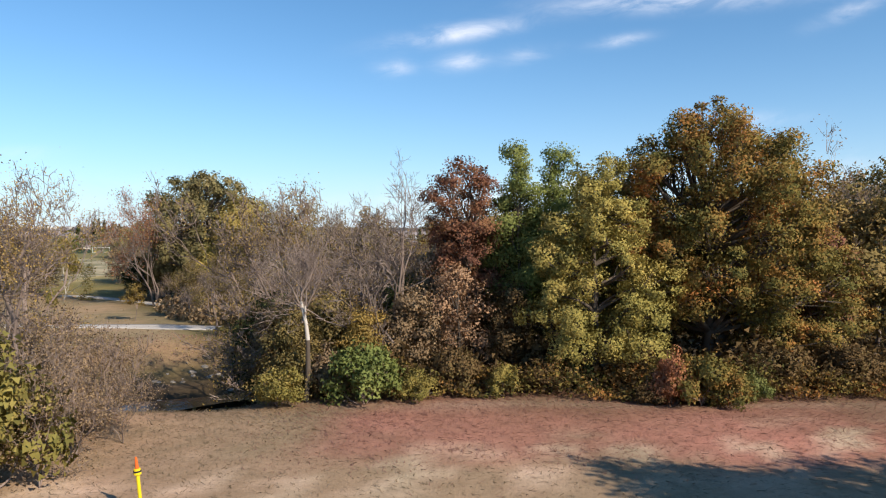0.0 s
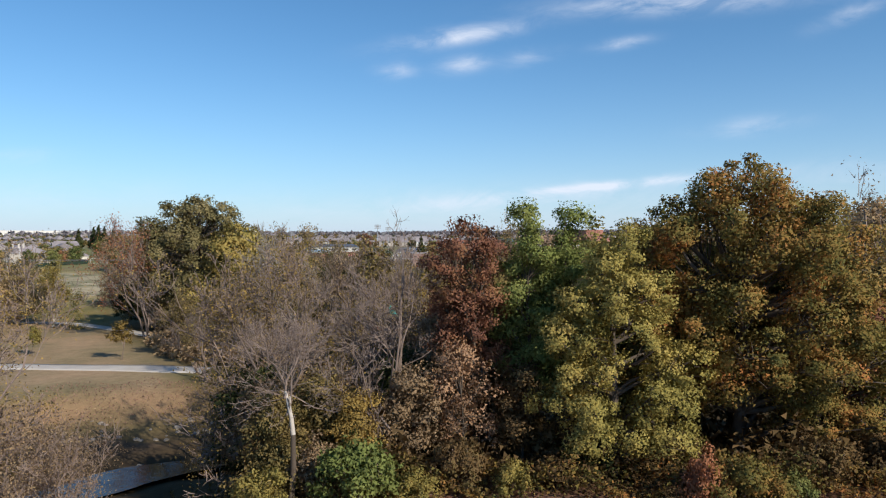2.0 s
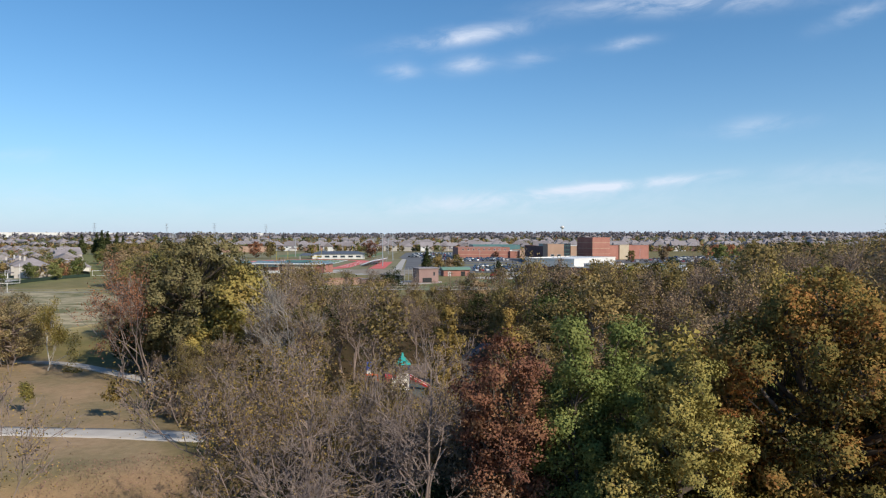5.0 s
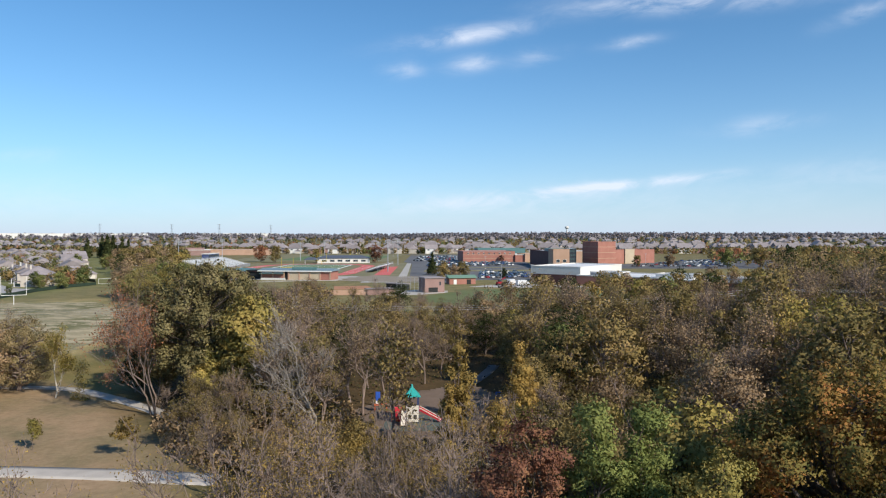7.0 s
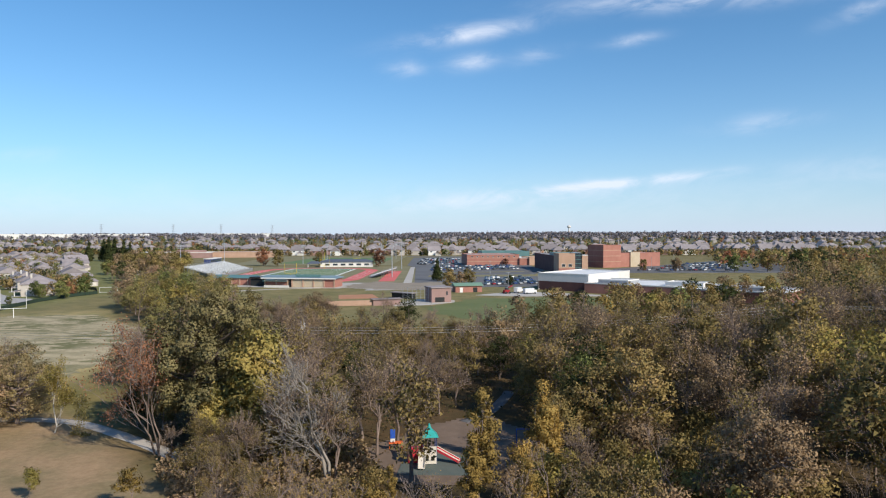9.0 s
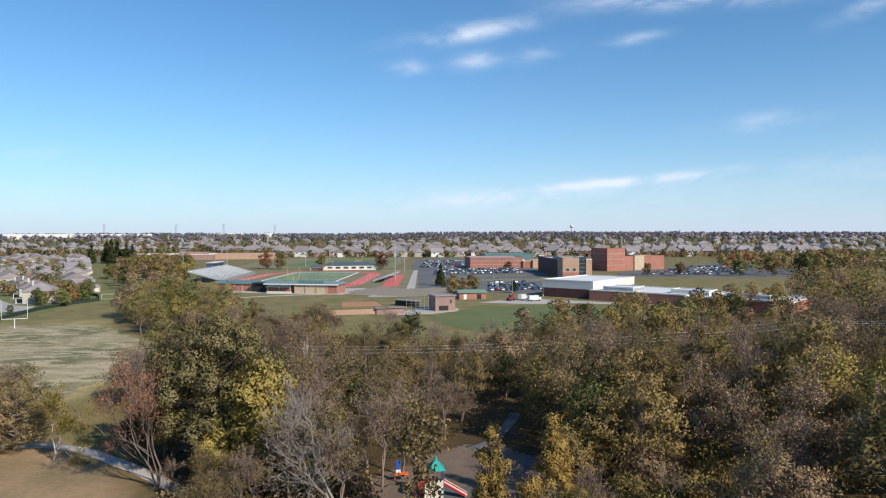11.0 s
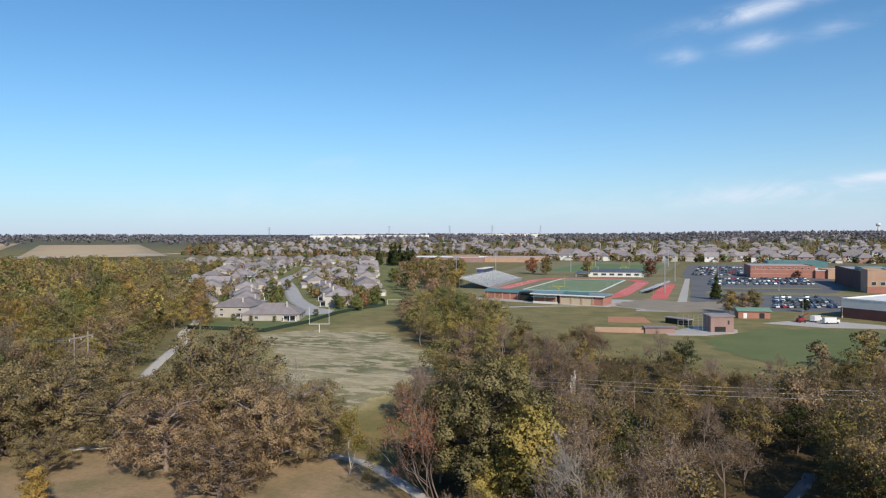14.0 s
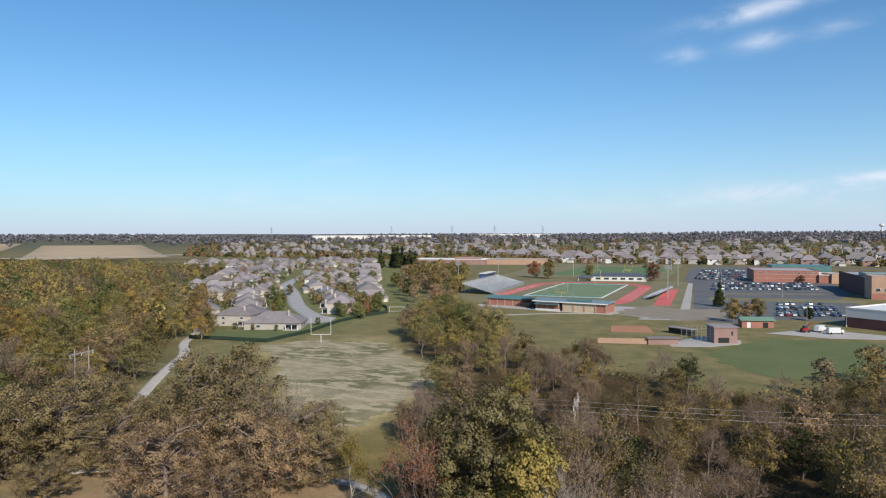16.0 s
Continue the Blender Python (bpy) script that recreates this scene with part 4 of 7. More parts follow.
# bare trees by the creek
bare_shapes = [bare_meshes("bare_%d" % i, 60 + i, 10.0, 1.1, "bark_grey", 7, 3, 0.15, twig=0.007, up=0.3) for i in range(3)]
thin_shapes = [bare_meshes("thin_%d" % i, 70 + i, 10.0, 1.1, "bark_brown", 7, 3, 0.14, "leaf_gold", 1, 0.07, twig=0.0095, up=0.3) for i in range(3)]
for i, (kind, x, y, tall, words) in enumerate([
        ("bare", -2.6, 42.6, 13.6, "tall bare grey tree among the creek bushes"), ("bare", -8.8, 40.2, 11.5, "bare grey tree with fine spreading twigs"), ("bare", -4.2, 40.6, 11.5, "leaning bare grey tree beside the creek"),
        ("thin", -10.2, 46, 15.5, "bare brown tree beside the creek"), ("bare", -13, 55, 14.5, "bare brown tree beside the creek"), ("thin", -8.5, 49, 16, "bare brown tree beside the creek"), ("bare", -5.6, 47, 14.0, "bare grey tree beside the creek"),
        ("thin", -1.0, 50, 13.4, "bare brown tree beside the creek"), ("thin", -11.5, 61, 13.6, "bare brown tree beside the creek"), ("bare", -6.5, 58, 15.5, "bare grey tree beside the creek"), ("thin", -0.5, 58, 13.5, "bare brown tree beside the creek"),
        ("thin", -19.5, 69, 11.5, "bare brown tree beside the creek"), ("bare", -23.5, 72, 8.5, "small bare grey tree beside the path"),
        ("thin", -16.8, 28.0, 11.0, "half-bare brown tree on the near bank"), ("bare", -19.5, 31.5, 14.0, "bare grey tree on the near bank"), ("thin", -21.5, 35.5, 13.0, "half-bare brown tree on the near bank"),
        ("thin", -25.5, 37.0, 14.0, "half-bare brown tree on the near bank"), ("bare", -15.6, 25.6, 6.0, "bare grey sapling on the near bank"), ("thin", -29, 42, 9.0, "half-bare brown tree by the creek"),
        ("thin", -3.7, 52.0, 13.0, "bare brown tree beside the creek"), ("thin", -2.8, 55.5, 11.0, "bare brown tree beside the creek"), ("thin", -6.0, 63.0, 8.5, "bare brown tree beside the creek"),
        ("thin", -5.2, 60.5, 13.5, "bare brown tree beside the creek"), ("thin", -7.8, 64.0, 11.5, "bare grey tree beside the creek"), ("thin", -2.4, 63.5, 9.8, "bare brown tree beside the creek"), ("thin", -5.6, 65.8, 12.0, "bare grey tree beside the creek"),
        ("bare", 24.5, 44.0, 14.2, "bare grey tree behind the oak"), ("thin", 22.0, 47.5, 13.4, "half-bare brown tree behind the oak"), ("bare", 29.0, 47.0, 13.2, "bare grey tree behind the oak")]):
    shapes = bare_shapes if kind == "bare" else thin_shapes
    plant("bare_tree", shapes[i % 3], words, x, y, 83 * i, tall / 10.0, group="bare trees by the creek")

def snag_meshes():
    """A leaning trunk, grey at the foot and stripped white above it, that divides into two limbs."""
    low = [((0, 0, -0.4), (0.16, 0, 1.6), 0.16, 0.14), ((0.16, 0, 1.6), (0.14, 0.05, 3.2), 0.14, 0.12)]
    high = [((0.14, 0.05, 3.2), (0.06, 0.05, 4.0), 0.12, 0.10), ((0.06, 0.05, 4.0), (-0.22, 0.1, 5.2), 0.10, 0.07), ((0.04, 0.05, 4.1), (0.02, -0.1, 5.0), 0.05, 0.035)]
    return limb_mesh("snag_foot", low, M["bark_dark"]), limb_mesh("snag_head", high, M["bark_white"], ((0.0, 9.0, 7),))


foot, head = snag_meshes()
snag = thing("bare_tree", "grey twiggy tree with a white barkless stretch of trunk", "tree", at=pose(-7.15, 36.0, height(-7.15, 36.0)))
part_mesh("trunk", foot, snag)
part_mesh("stripped_trunk", head, snag)
for (x, y, z), turn, big in (((-0.22, 0.1, 5.0), 0, 0.42), ((0.0, -0.05, 4.7), 140, 0.36), ((-0.1, 0.1, 4.2), 250, 0.34)):
    for me, name in zip(bare_shapes[0][::2], ("limb", "crown")):
        ob = part_mesh(name, me, snag)
        ob.matrix_basis = pose(x, y, z, (-24, 12, 20)[turn % 3], (14, -20, 26)[turn % 3], turn) @ Matrix.Scale(big, 4)
plant("dead_tree", bare_meshes("snag_leaning", 82, 6.5, 1.3, "bark_grey", 4, 4, 0.13, twig=0.014), "leaning dead tree with drooping grey twigs", -3.0, 38.6, 40)


# twiggy brush on the near creek bank
shrub_shapes = [bare_meshes("shrub_%d" % i, 90 + i, 4.0, 1.5, "bark_brown", 4, 4, 0.07, "leaf_brown", 2, 0.07, fork=0.6, twig=0.007) for i in range(3)]
for i, (x, y, s) in enumerate(((-14.2, 26.0, 1.0), (-15.8, 28.6, 1.25), (-17.2, 26.2, 1.4), (-13.4, 29.2, 0.8), (-16.2, 32.0, 1.1), (-18.6, 29.6, 1.5), (-19.4, 33.6, 1.4), (-21.4, 31.2, 1.5), (-22.6, 35.6, 1.4), (-18.0, 37.0, 1.2), (-13.6, 23.4, 1.0), (-24.6, 33.4, 1.5), (-17.8, 23.0, 1.2))):
    plant("shrub", shrub_shapes[i % 3], "bare grey-brown twiggy shrub on the near creek bank", x, y, 71 * i, s, "bush", "twiggy shrubs on the near bank", 0.05)
# ---- woods and park trees ----
rng = np.random.default_rng(5)
mid_leafy = [leafy_meshes("wood_%d" % i, 100 + i, 10.0, 4.0, 1.2, "bark_grey", "leaf_olive", 105, 38, 0.27, 0.2, 11, 0.46, fill=0.1) for i in range(4)]
near_leafy = [leafy_meshes("near_wood_%d" % i, 105 + i, 10.0, 4.0, 1.2, "bark_grey", "leaf_olive", 150, 74, 0.19, 0.2, 10, 0.42, fill=0.1) for i in range(3)]
near_sparse = [bare_meshes("near_sparse_%d" % i, 135 + i, 10.0, 0.95, "bark_grey", 6, 3, 0.16, "leaf_olive", 3, 0.13, twig=0.009) for i in range(3)]
near_bare = [bare_meshes("near_bare_%d" % i, 125 + i, 10.0, 1.0, "bark_brown", 6, 3, 0.16, "leaf_brown", 1, 0.10, twig=0.009) for i in range(3)]
mid_bare = [bare_meshes("wood_bare_%d" % i, 120 + i, 10.0, 0.95, "bark_brown", 5, 4, 0.16, "leaf_brown", 1, 0.13, twig=0.013) for i in range(3)]
mid_sparse = [bare_meshes("wood_sparse_%d" % i, 130 + i, 10.0, 0.95, "bark_grey", 5, 4, 0.17, "leaf_olive", 2, 0.17, twig=0.013) for i in range(3)]
far_leafy = [leafy_meshes("far_%d" % i, 150 + i, 10.0, 4.2, 1.0, "bark_grey", "leaf_olive", 60, 36, 0.5, 0.2, 7, 0.55, fill=0.15) for i in range(3)]
WORDS = {"leaf_olive": "olive-green", "leaf_brown": "brown-leaved", "leaf_green": "green", "leaf_yellowgreen": "yellow-green", "leaf_cottonwood": "bright yellow-green", "leaf_gold": "golden", "leaf_rust": "rust-coloured", "leaf_dark": "dark green", "leaf_oak": "green and orange", "leaf_red": "dark red", "leaf_tan": "tan-leaved", "leaf_far": "grey-green", "leaf_rustbrown": "reddish brown", "leaf_amber": "amber-orange", "leaf_sage": "olive-grey", "leaf_lime": "light yellow-green", "leaf_bronze": "bronze", "leaf_oakgreen": "dark olive-green"}
tinted = {}


def tint(shapes, kind, i, leaf):
    key = (kind, i, leaf)
    if key not in tinted:
        tinted[key] = recolour(shapes[i], leaf)
    return tinted[key]


def wood(poly, count, gap, mixes, tall, group, where, keep=None, shapes_far=None, sizes=(0.8, 1.2)):
    """Trees scattered over a plan shape, none closer to another than gap metres."""
    xs, ys = [p[0] for p in poly], [p[1] for p in poly]
    placed, tries = [], 0
    names, weights = [m[0] for m in mixes], np.array([m[1] for m in mixes], float)
    weights /= weights.sum()
    while len(placed) < count and tries < count * 60:
        tries += 1
        x, y = rng.uniform(min(xs), max(xs)), rng.uniform(min(ys), max(ys))
        if not inside(x, y, poly) or (keep and not keep(x, y)):
            continue
        if any((x - a) ** 2 + (y - b) ** 2 < gap * gap for a, b in placed):
            continue
        placed.append((x, y))
        leaf = names[rng.choice(len(names), p=weights)]
        kind = "leafy"
        if leaf.startswith("bare:"):
            kind, leaf = "bare", leaf[5:]
        elif leaf.startswith("sparse:"):
            kind, leaf = "sparse", leaf[7:]
        pool = {"leafy": shapes_far or mid_leafy, "bare": mid_bare, "sparse": mid_sparse}[kind]
        if not shapes_far and math.hypot(x + 4, y - 15) < 72:
            pool, kind = {"leafy": near_leafy, "bare": near_bare, "sparse": near_sparse}[kind], kind + " near"
        i = int(rng.integers(0, len(pool)))
        h = tall(x, y) * rng.uniform(*sizes)
        words = {"leafy": "%s tree in %s", "bare": "nearly bare tree with %s leaves in %s", "sparse": "thinning %s tree in %s"}[kind.split()[0]] % (WORDS[leaf], where)
        plant({"leafy": "tree", "bare": "bare_tree", "sparse": "thinning_tree"}[kind.split()[0]], tint(pool, kind + ("f" if shapes_far else ""), i, leaf), words, x, y, rng.uniform(0, 360), h / 10.0 * rng.uniform(0.92, 1.1), group=group, tall=rng.uniform(0.9, 1.1))


def clear_of(spots):
    return lambda x, y: not (-11 < x < 2 and 66 < y < 95) and all(math.hypot(x - a, y - b) > r for a, b, r in spots)


OPEN = [(-5, 98, 10), (2, 107, 8), (0, 119, 5), (-6, 111, 7),  (4, 128, 6), (3, 115, 5), (-36, 106, 9), (-27, 104, 7), (-17, 81, 6), (-42, 101, 6), (16, 41, 7), (8, 38.6, 4), (5, 42, 3), (1, 42, 3)]
MIXED = [("leaf_olive", 3.0), ("leaf_brown", 1.2), ("bare:leaf_brown", 8), ("sparse:leaf_olive", 5), ("sparse:leaf_brown", 2.4), ("leaf_yellowgreen", 0.6), ("leaf_gold", 0.3), ("leaf_dark", 0.5), ("leaf_green", 0.6), ("bare:leaf_rust", 0.5)]
near_wood = [(-8, 62), (-10, 52), (2, 47), (24, 50), (44, 47), (78, 78), (150, 185), (60, 195), (-2, 194), (-34, 214), (-64, 216), (-72, 150), (-56, 128), (-44, 112), (-24, 90), (-12, 74)]
def canopy(x, y):
    if y > 175 and x < 0.43 * y:
        return 9.2
    return 8.4 + 4.0 * math.exp(-((y - 112) / 34) ** 2) + min(7.0, max(0.0, (x - 2) / 13.0)) + 3.0 * math.exp(-((y - 52) / 14) ** 2) * (x > -6)


wood(near_wood, 215, 4.3, MIXED, canopy, "woodland trees", "the creek wood", clear_of(OPEN))
wood([(-110, 222), (-92, 208), (-74, 198), (-72, 160), (-60, 216), (-98, 285), (-138, 342), (-150, 338), (-120, 250)], 44, 4.5, [("leaf_lime", 3.0), ("leaf_yellowgreen", 2), ("leaf_brown", 0.4), ("bare:leaf_tan", 1), ("sparse:leaf_yellowgreen", 2), ("leaf_green", 1.8)], lambda x, y: 10.5, "woodland trees", "the field belt")
AUTUMN = [("leaf_lime", 3.4), ("leaf_sage", 1.6), ("leaf_amber", 1.8), ("leaf_gold", 0.8), ("leaf_yellowgreen", 3.6), ("leaf_brown", 0.6), ("sparse:leaf_brown", 0.8), ("leaf_green", 2.8), ("bare:leaf_brown", 1.6)]
left_near = [(-112, 88), (-122, 104), (-142, 136), (-165, 176), (-196, 214), (-212, 244), (-290, 240), (-260, 120), (-180, 70)]
wood(left_near, 100, 6.0, AUTUMN, lambda x, y: 13.0, "autumn trees by the path", "the path wood")


wood([(-194, 216), (-221, 259), (-300, 347), (-345, 335), (-262, 228)], 46, 6.0, AUTUMN, lambda x, y: 12.5, "autumn trees by the path", "the path wood", lambda x, y: to_line(x, y, [(-189, 212), (-200, 232), (-225, 262), (-262, 300), (-300, 343)]) > 2.5)


def wood_stuff(name, poly, count, gap, tall, mixes, per, size, label, seed):
    """The trees too far off to tell apart, joined: leaf clumps on lobed crowns, and their stems."""
    r = np.random.default_rng(seed)
    xs, ys = [p[0] for p in poly], [p[1] for p in poly]
    weights = np.array([m[1] for m in mixes], float)
    spots, tries = {m[0]: [] for m in mixes}, 0
    placed, stems, ways = [], [], {m[0]: [] for m in mixes}
    while len(placed) < count and tries < count * 50:
        tries += 1
        x, y = r.uniform(min(xs), max(xs)), r.uniform(min(ys), max(ys))
        if not inside(x, y, poly) or any((x - a) ** 2 + (y - b) ** 2 < gap * gap for a, b in placed):
            continue
        placed.append((x, y))
        h = tall(x, y) * r.uniform(0.8, 1.2)
        z0 = height(x, y)
        stems.append((np.array([x, y, z0 - 0.3]), np.array([x, y, z0 + h * 0.7]), h * 0.022, h * 0.006))
        lobes = np.array(lobes_for(r, h, h * 0.40, h * 0.12, 5))
        pick = lobes[r.integers(0, len(lobes), per)]
        d = r.normal(size=(per, 3))
        d[:, 2] += 0.3
        d /= np.linalg.norm(d, axis=1)[:, None]
        leaf = mixes[r.choice(len(mixes), p=weights / weights.sum())][0]
        ways[leaf].append(d + [0, 0, 0.2])
        spots[leaf].append(np.array([x, y, z0]) + pick[:, :3] + d * pick[:, 3:] * r.uniform(0.7, 1.05, (per, 1)))
    for leaf, pos in spots.items():
        if pos:
            tagged(new(name, leaf_mesh(name, np.concatenate(pos), size, M[leaf], r, slim=0.75, out=np.concatenate(ways[leaf]))), "%s %s" % (WORDS[leaf], label), "trees", kind="stuff")
    tagged(new(name + "_stems", limb_mesh(name, stems, M["bark_grey"])), "grey stems of " + label, "trees", kind="stuff")


STUFF = [("leaf_olive", 5), ("leaf_brown", 3.5), ("leaf_yellowgreen", 1), ("leaf_green", 0.6), ("leaf_gold", 0.6), ("leaf_dark", 0.8)]
right_wood = [(44, 47), (60, 44), (330, 330), (300, 420), (150, 330), (75, 262), (34, 238), (-4, 190), (60, 188), (150, 185), (78, 78)]
wood_stuff("distant_wood", right_wood, 260, 6.0, canopy, STUFF, 540, 0.62, "crowns in the far creek wood", 61)
left_far = [(-196, 214), (-212, 244), (-265, 300), (-320, 345), (-390, 450), (-500, 540), (-640, 560), (-760, 480), (-600, 200), (-290, 170)]
wood_stuff("distant_wood", left_far, 330, 9.0, lambda x, y: 13.0, [("leaf_lime", 3.4), ("leaf_sage", 2.0), ("leaf_amber", 1.6), ("leaf_yellowgreen", 2.0), ("leaf_brown", 0.8), ("leaf_green", 2.0)], 340, 0.95, "crowns in the far path wood", 62)


wood_stuff("distant_wood", [(-165, 360), (-190, 410), (-184, 440), (-196, 500), (-215, 570), (-250, 650), (-300, 650), (-275, 570), (-228, 480), (-205, 420), (-178, 372)], 75, 8.0, lambda x, y: 12.0, STUFF, 330, 1.0, "crowns in the belt beside the stadium", 63)


def undergrowth(poly, count, seed, tall, size, leaf, label, keep):
    r = np.random.default_rng(seed)
    xs, ys = [p[0] for p in poly], [p[1] for p in poly]
    x, y = r.uniform(min(xs), max(xs), count), r.uniform(min(ys), max(ys), count)
    ok = inside(x, y, poly)
    for a, b, rad in keep:
        ok &= np.hypot(x - a, y - b) > rad
    x, y = x[ok], y[ok]
    lump = 0.5 + 0.5 * np.sin(x * 0.9 + 2 * np.sin(y * 0.35)) * np.sin(y * 0.8 + 2 * np.sin(x * 0.3))
    z = land(x, y) + 0.15 + tall * lump * r.uniform(0, 1, len(x)) ** 0.7
    tagged(new("undergrowth", leaf_mesh("undergrowth", np.column_stack([x, y, z]), size, M[leaf], r)), label, "undergrowth", kind="stuff")


CLEAR = [(-5, 98, 8.5), (2, 107, 8), (0, 119, 5), (-6, 111, 7), (-5, 90, 6), (-4, 83, 5), (-4, 76, 4), (4, 128, 5), (3, 115, 4)]
# both leaf colours chosen dark, to paint shade between the trunks
undergrowth(near_wood, 44000, 71, 2.8, 0.32, "leaf_bronze", "bronze brush under the woodland trees, darkened to look shaded", CLEAR)
undergrowth(near_wood, 32000, 72, 3.2, 0.32, "leaf_dark", "green brush under the woodland trees, darkened to look shaded", CLEAR)
undergrowth([(-10, 37.5), (30, 37), (60, 46), (44, 50), (24, 52), (2, 50), (-10, 54)], 26000, 73, 3.6, 0.34, "leaf_bronze", "bronze brush behind the meadow-edge trees", [])
undergrowth([(-66, 216), (-34, 208), (-2, 186), (60, 184), (120, 186), (80, 232), (38, 236), (-4, 197), (-34, 216), (-60, 220)], 16000, 79, 4.6, 0.6, "leaf_olive", "olive brush along the far edge of the wood", [])
undergrowth(left_near, 26000, 74, 3.0, 0.7, "leaf_olive", "olive brush beside the gravel path", [])
undergrowth([(-40, 96), (-34, 86), (-28, 79.5), (-14, 79.5), (-13, 92), (-16, 104), (-30, 112)], 16000, 75, 2.6, 0.42, "leaf_brown", "brown brush round the park trees", [])
undergrowth([(-16, 43), (-8, 37), (2, 39), (2, 62), (-10, 66), (-20, 62), (-24, 74), (-15, 75)], 9000, 76, 1.6, 0.3, "leaf_olive", "olive brush under the bare creek trees", [(-18, 54, 7)])
undergrowth([(-34, 58), (-24, 64), (-12, 67), (-10, 74), (-22, 73), (-36, 68)], 9000, 77, 0.7, 0.11, "leaf_rustbrown", "reddish dry brush on the creek bank", [])
undergrowth([(-44, 36), (-24, 31), (-17.5, 31), (-19, 40), (-23, 44), (-30, 42), (-44, 47)], 14000, 78, 1.5, 0.17, "leaf_brown", "grey-brown brush on the near creek bank", [(-27, 46, 4)])

undergrowth([(-3, 36.0), (10, 35.0), (24, 35.2), (27, 39), (-3, 39)], 9000, 80, 2.4, 0.17, "leaf_oak", "green and orange brush along the meadow edge", [])
undergrowth([(-3, 36.2), (10, 35.4), (24, 35.6), (27, 39.5), (-3, 39.5)], 7000, 81, 2.8, 0.17, "leaf_bronze", "bronze brush along the meadow edge", [])
undergrowth([(-10.5, 35.5), (-2, 35.2), (-1, 40), (-10, 42)], 5000, 82, 2.0, 0.15, "leaf_olive", "olive brush round the creek bushes", [])

# single trees of the park
park_oak = leafy_meshes("park_oak", 31, 17.5, 9.0, 2.0, "bark_dark", "leaf_oakgreen", 520, 84, 0.24, 0.5, spread=0.42, fill=0.12, lobes=dome_lobes(shape_rng, 34, (0, 0, 9.4), (6.7, 6.7, 7.8), 1.85, -0.85, 0.12))
plant("oak_tree", park_oak, "tall broad olive-green oak beside the park path", -37.6, 107.0, 0, 1.2)
brown_oak = leafy_meshes("brown_oak", 32, 12.5, 8.6, 1.6, "bark_grey", "leaf_parkbrown", 360, 70, 0.22, 0.5, spread=0.46, fill=0.05, lobes=dome_lobes(shape_rng, 46, (0, 0, 6.2), (7.6, 7.6, 5.2), 1.5, -0.75, 0.25))
for x, y, s, a, t in ((-72.5, 95.5, 0.85, 0, 0.95), (-73.0, 107.0, 1.05, 120, 1.08), (-88.5, 102.0, 1.05, 240, 1.02), (-95.0, 124.0, 1.38, 60, 1.2), (-84.0, 114.0, 1.15, 10, 1.1), (-80.0, 128.0, 0.85, 200, 1.0), (-69.0, 116.0, 0.8, 300, 1.0)):
    plant("oak_tree", brown_oak if y < 110 else tint([brown_oak], "oak", 0, "leaf_sage"), "broad brown-leaved oak on the park lawn" if y < 110 else "broad olive-brown oak on the park lawn", x, y, a, s, group="brown oaks of the park", tall=t)
plant("bare_tree", bare_meshes("park_bare", 45, 15.0, 1.1, "bark_ash", 5, 4, 0.3, "leaf_brown", 1, 0.16, twig=0.014, fork=0.6), "large half-bare grey oak among the brown oaks", -75.5, 117.0, 50, 1.05)
green_oak = recolour(brown_oak, "leaf_sage")
for x, y, s, a in ((-116.0, 104.5, 1.3, 40), (-120, 97, 1.2, 150), (-105, 107, 0.95, 260), (-128, 122, 1.1, 200), (-106, 116, 0.95, 300), (-130, 106, 1.1, 120), (-112, 134, 0.9, 10), (-104, 93, 0.6, 80)):
    plant("oak_tree", green_oak, "green oak at the far side of the park lawn", x, y, a, s, group="green oaks of the park")
yellow_tree = leafy_meshes("yellow_tree", 33, 12.0, 4.2, 1.2, "bark_grey", "leaf_yellowgreen", 140, 74, 0.29, 0.25, 9, 0.46)
plant("maple_tree", recolour(yellow_tree, "leaf_yellowgreen"), "bright yellow-green maple beside the tall oak", -29.2, 101.5, 0, 1.32)
plant("maple_tree", recolour(yellow_tree, "leaf_cottonwood"), "small yellow-green maple under the tall oak", -34.2, 101.0, 130, 0.72)
rust_tree = bare_meshes("rust_tree", 34, 11.5, 0.7, "bark_grey", 5, 3, 0.17, "leaf_rust", 3, 0.14, twig=0.010, up=0.5, fork=0.6)
plant("maple_tree", rust_tree, "thin rust-coloured maple beside the park path", -42.0, 101.5, 0, 1.45)
plant("bare_tree", bare_meshes("grey_giant", 35, 14.0, 1.1, "bark_ash", 5, 4, 0.34, None, twig=0.014, fork=0.6), "large bare grey tree with forking limbs", -18.2, 91.0, 0, 1.1)
plant("bare_tree", bare_meshes("grey_second", 36, 11.0, 1.0, "bark_grey", 5, 4, 0.22, "leaf_olive", 1, 0.3, twig=0.014), "half-bare grey tree beside the playground", -9.2, 92.6, 30, 1.25)
birch = bare_meshes("birch", 37, 10.5, 0.55, "bark_pale", 4, 4, 0.12, "leaf_yellowgreen", 15, 0.17, up=0.6)
plant("birch_tree", birch, "slim pale birch with yellow-green leaves on the lawn", -60.5, 111.0, 0)
sapling = leafy_meshes("sapling", 38, 3.8, 1.1, 1.5, "bark_brown", "leaf_yellowgreen", 34, 50, 0.15, 0.05, 5, 0.2)
plant("sapling_tree", sapling, "small yellow-green sapling on the park lawn", -48.7, 86.2, 0, 0.9, group="young park trees")
plant("sapling_tree", recolour(sapling, "leaf_gold"), "small golden sapling on the park lawn", -37.0, 83.4, 90, 1.15, group="young park trees")
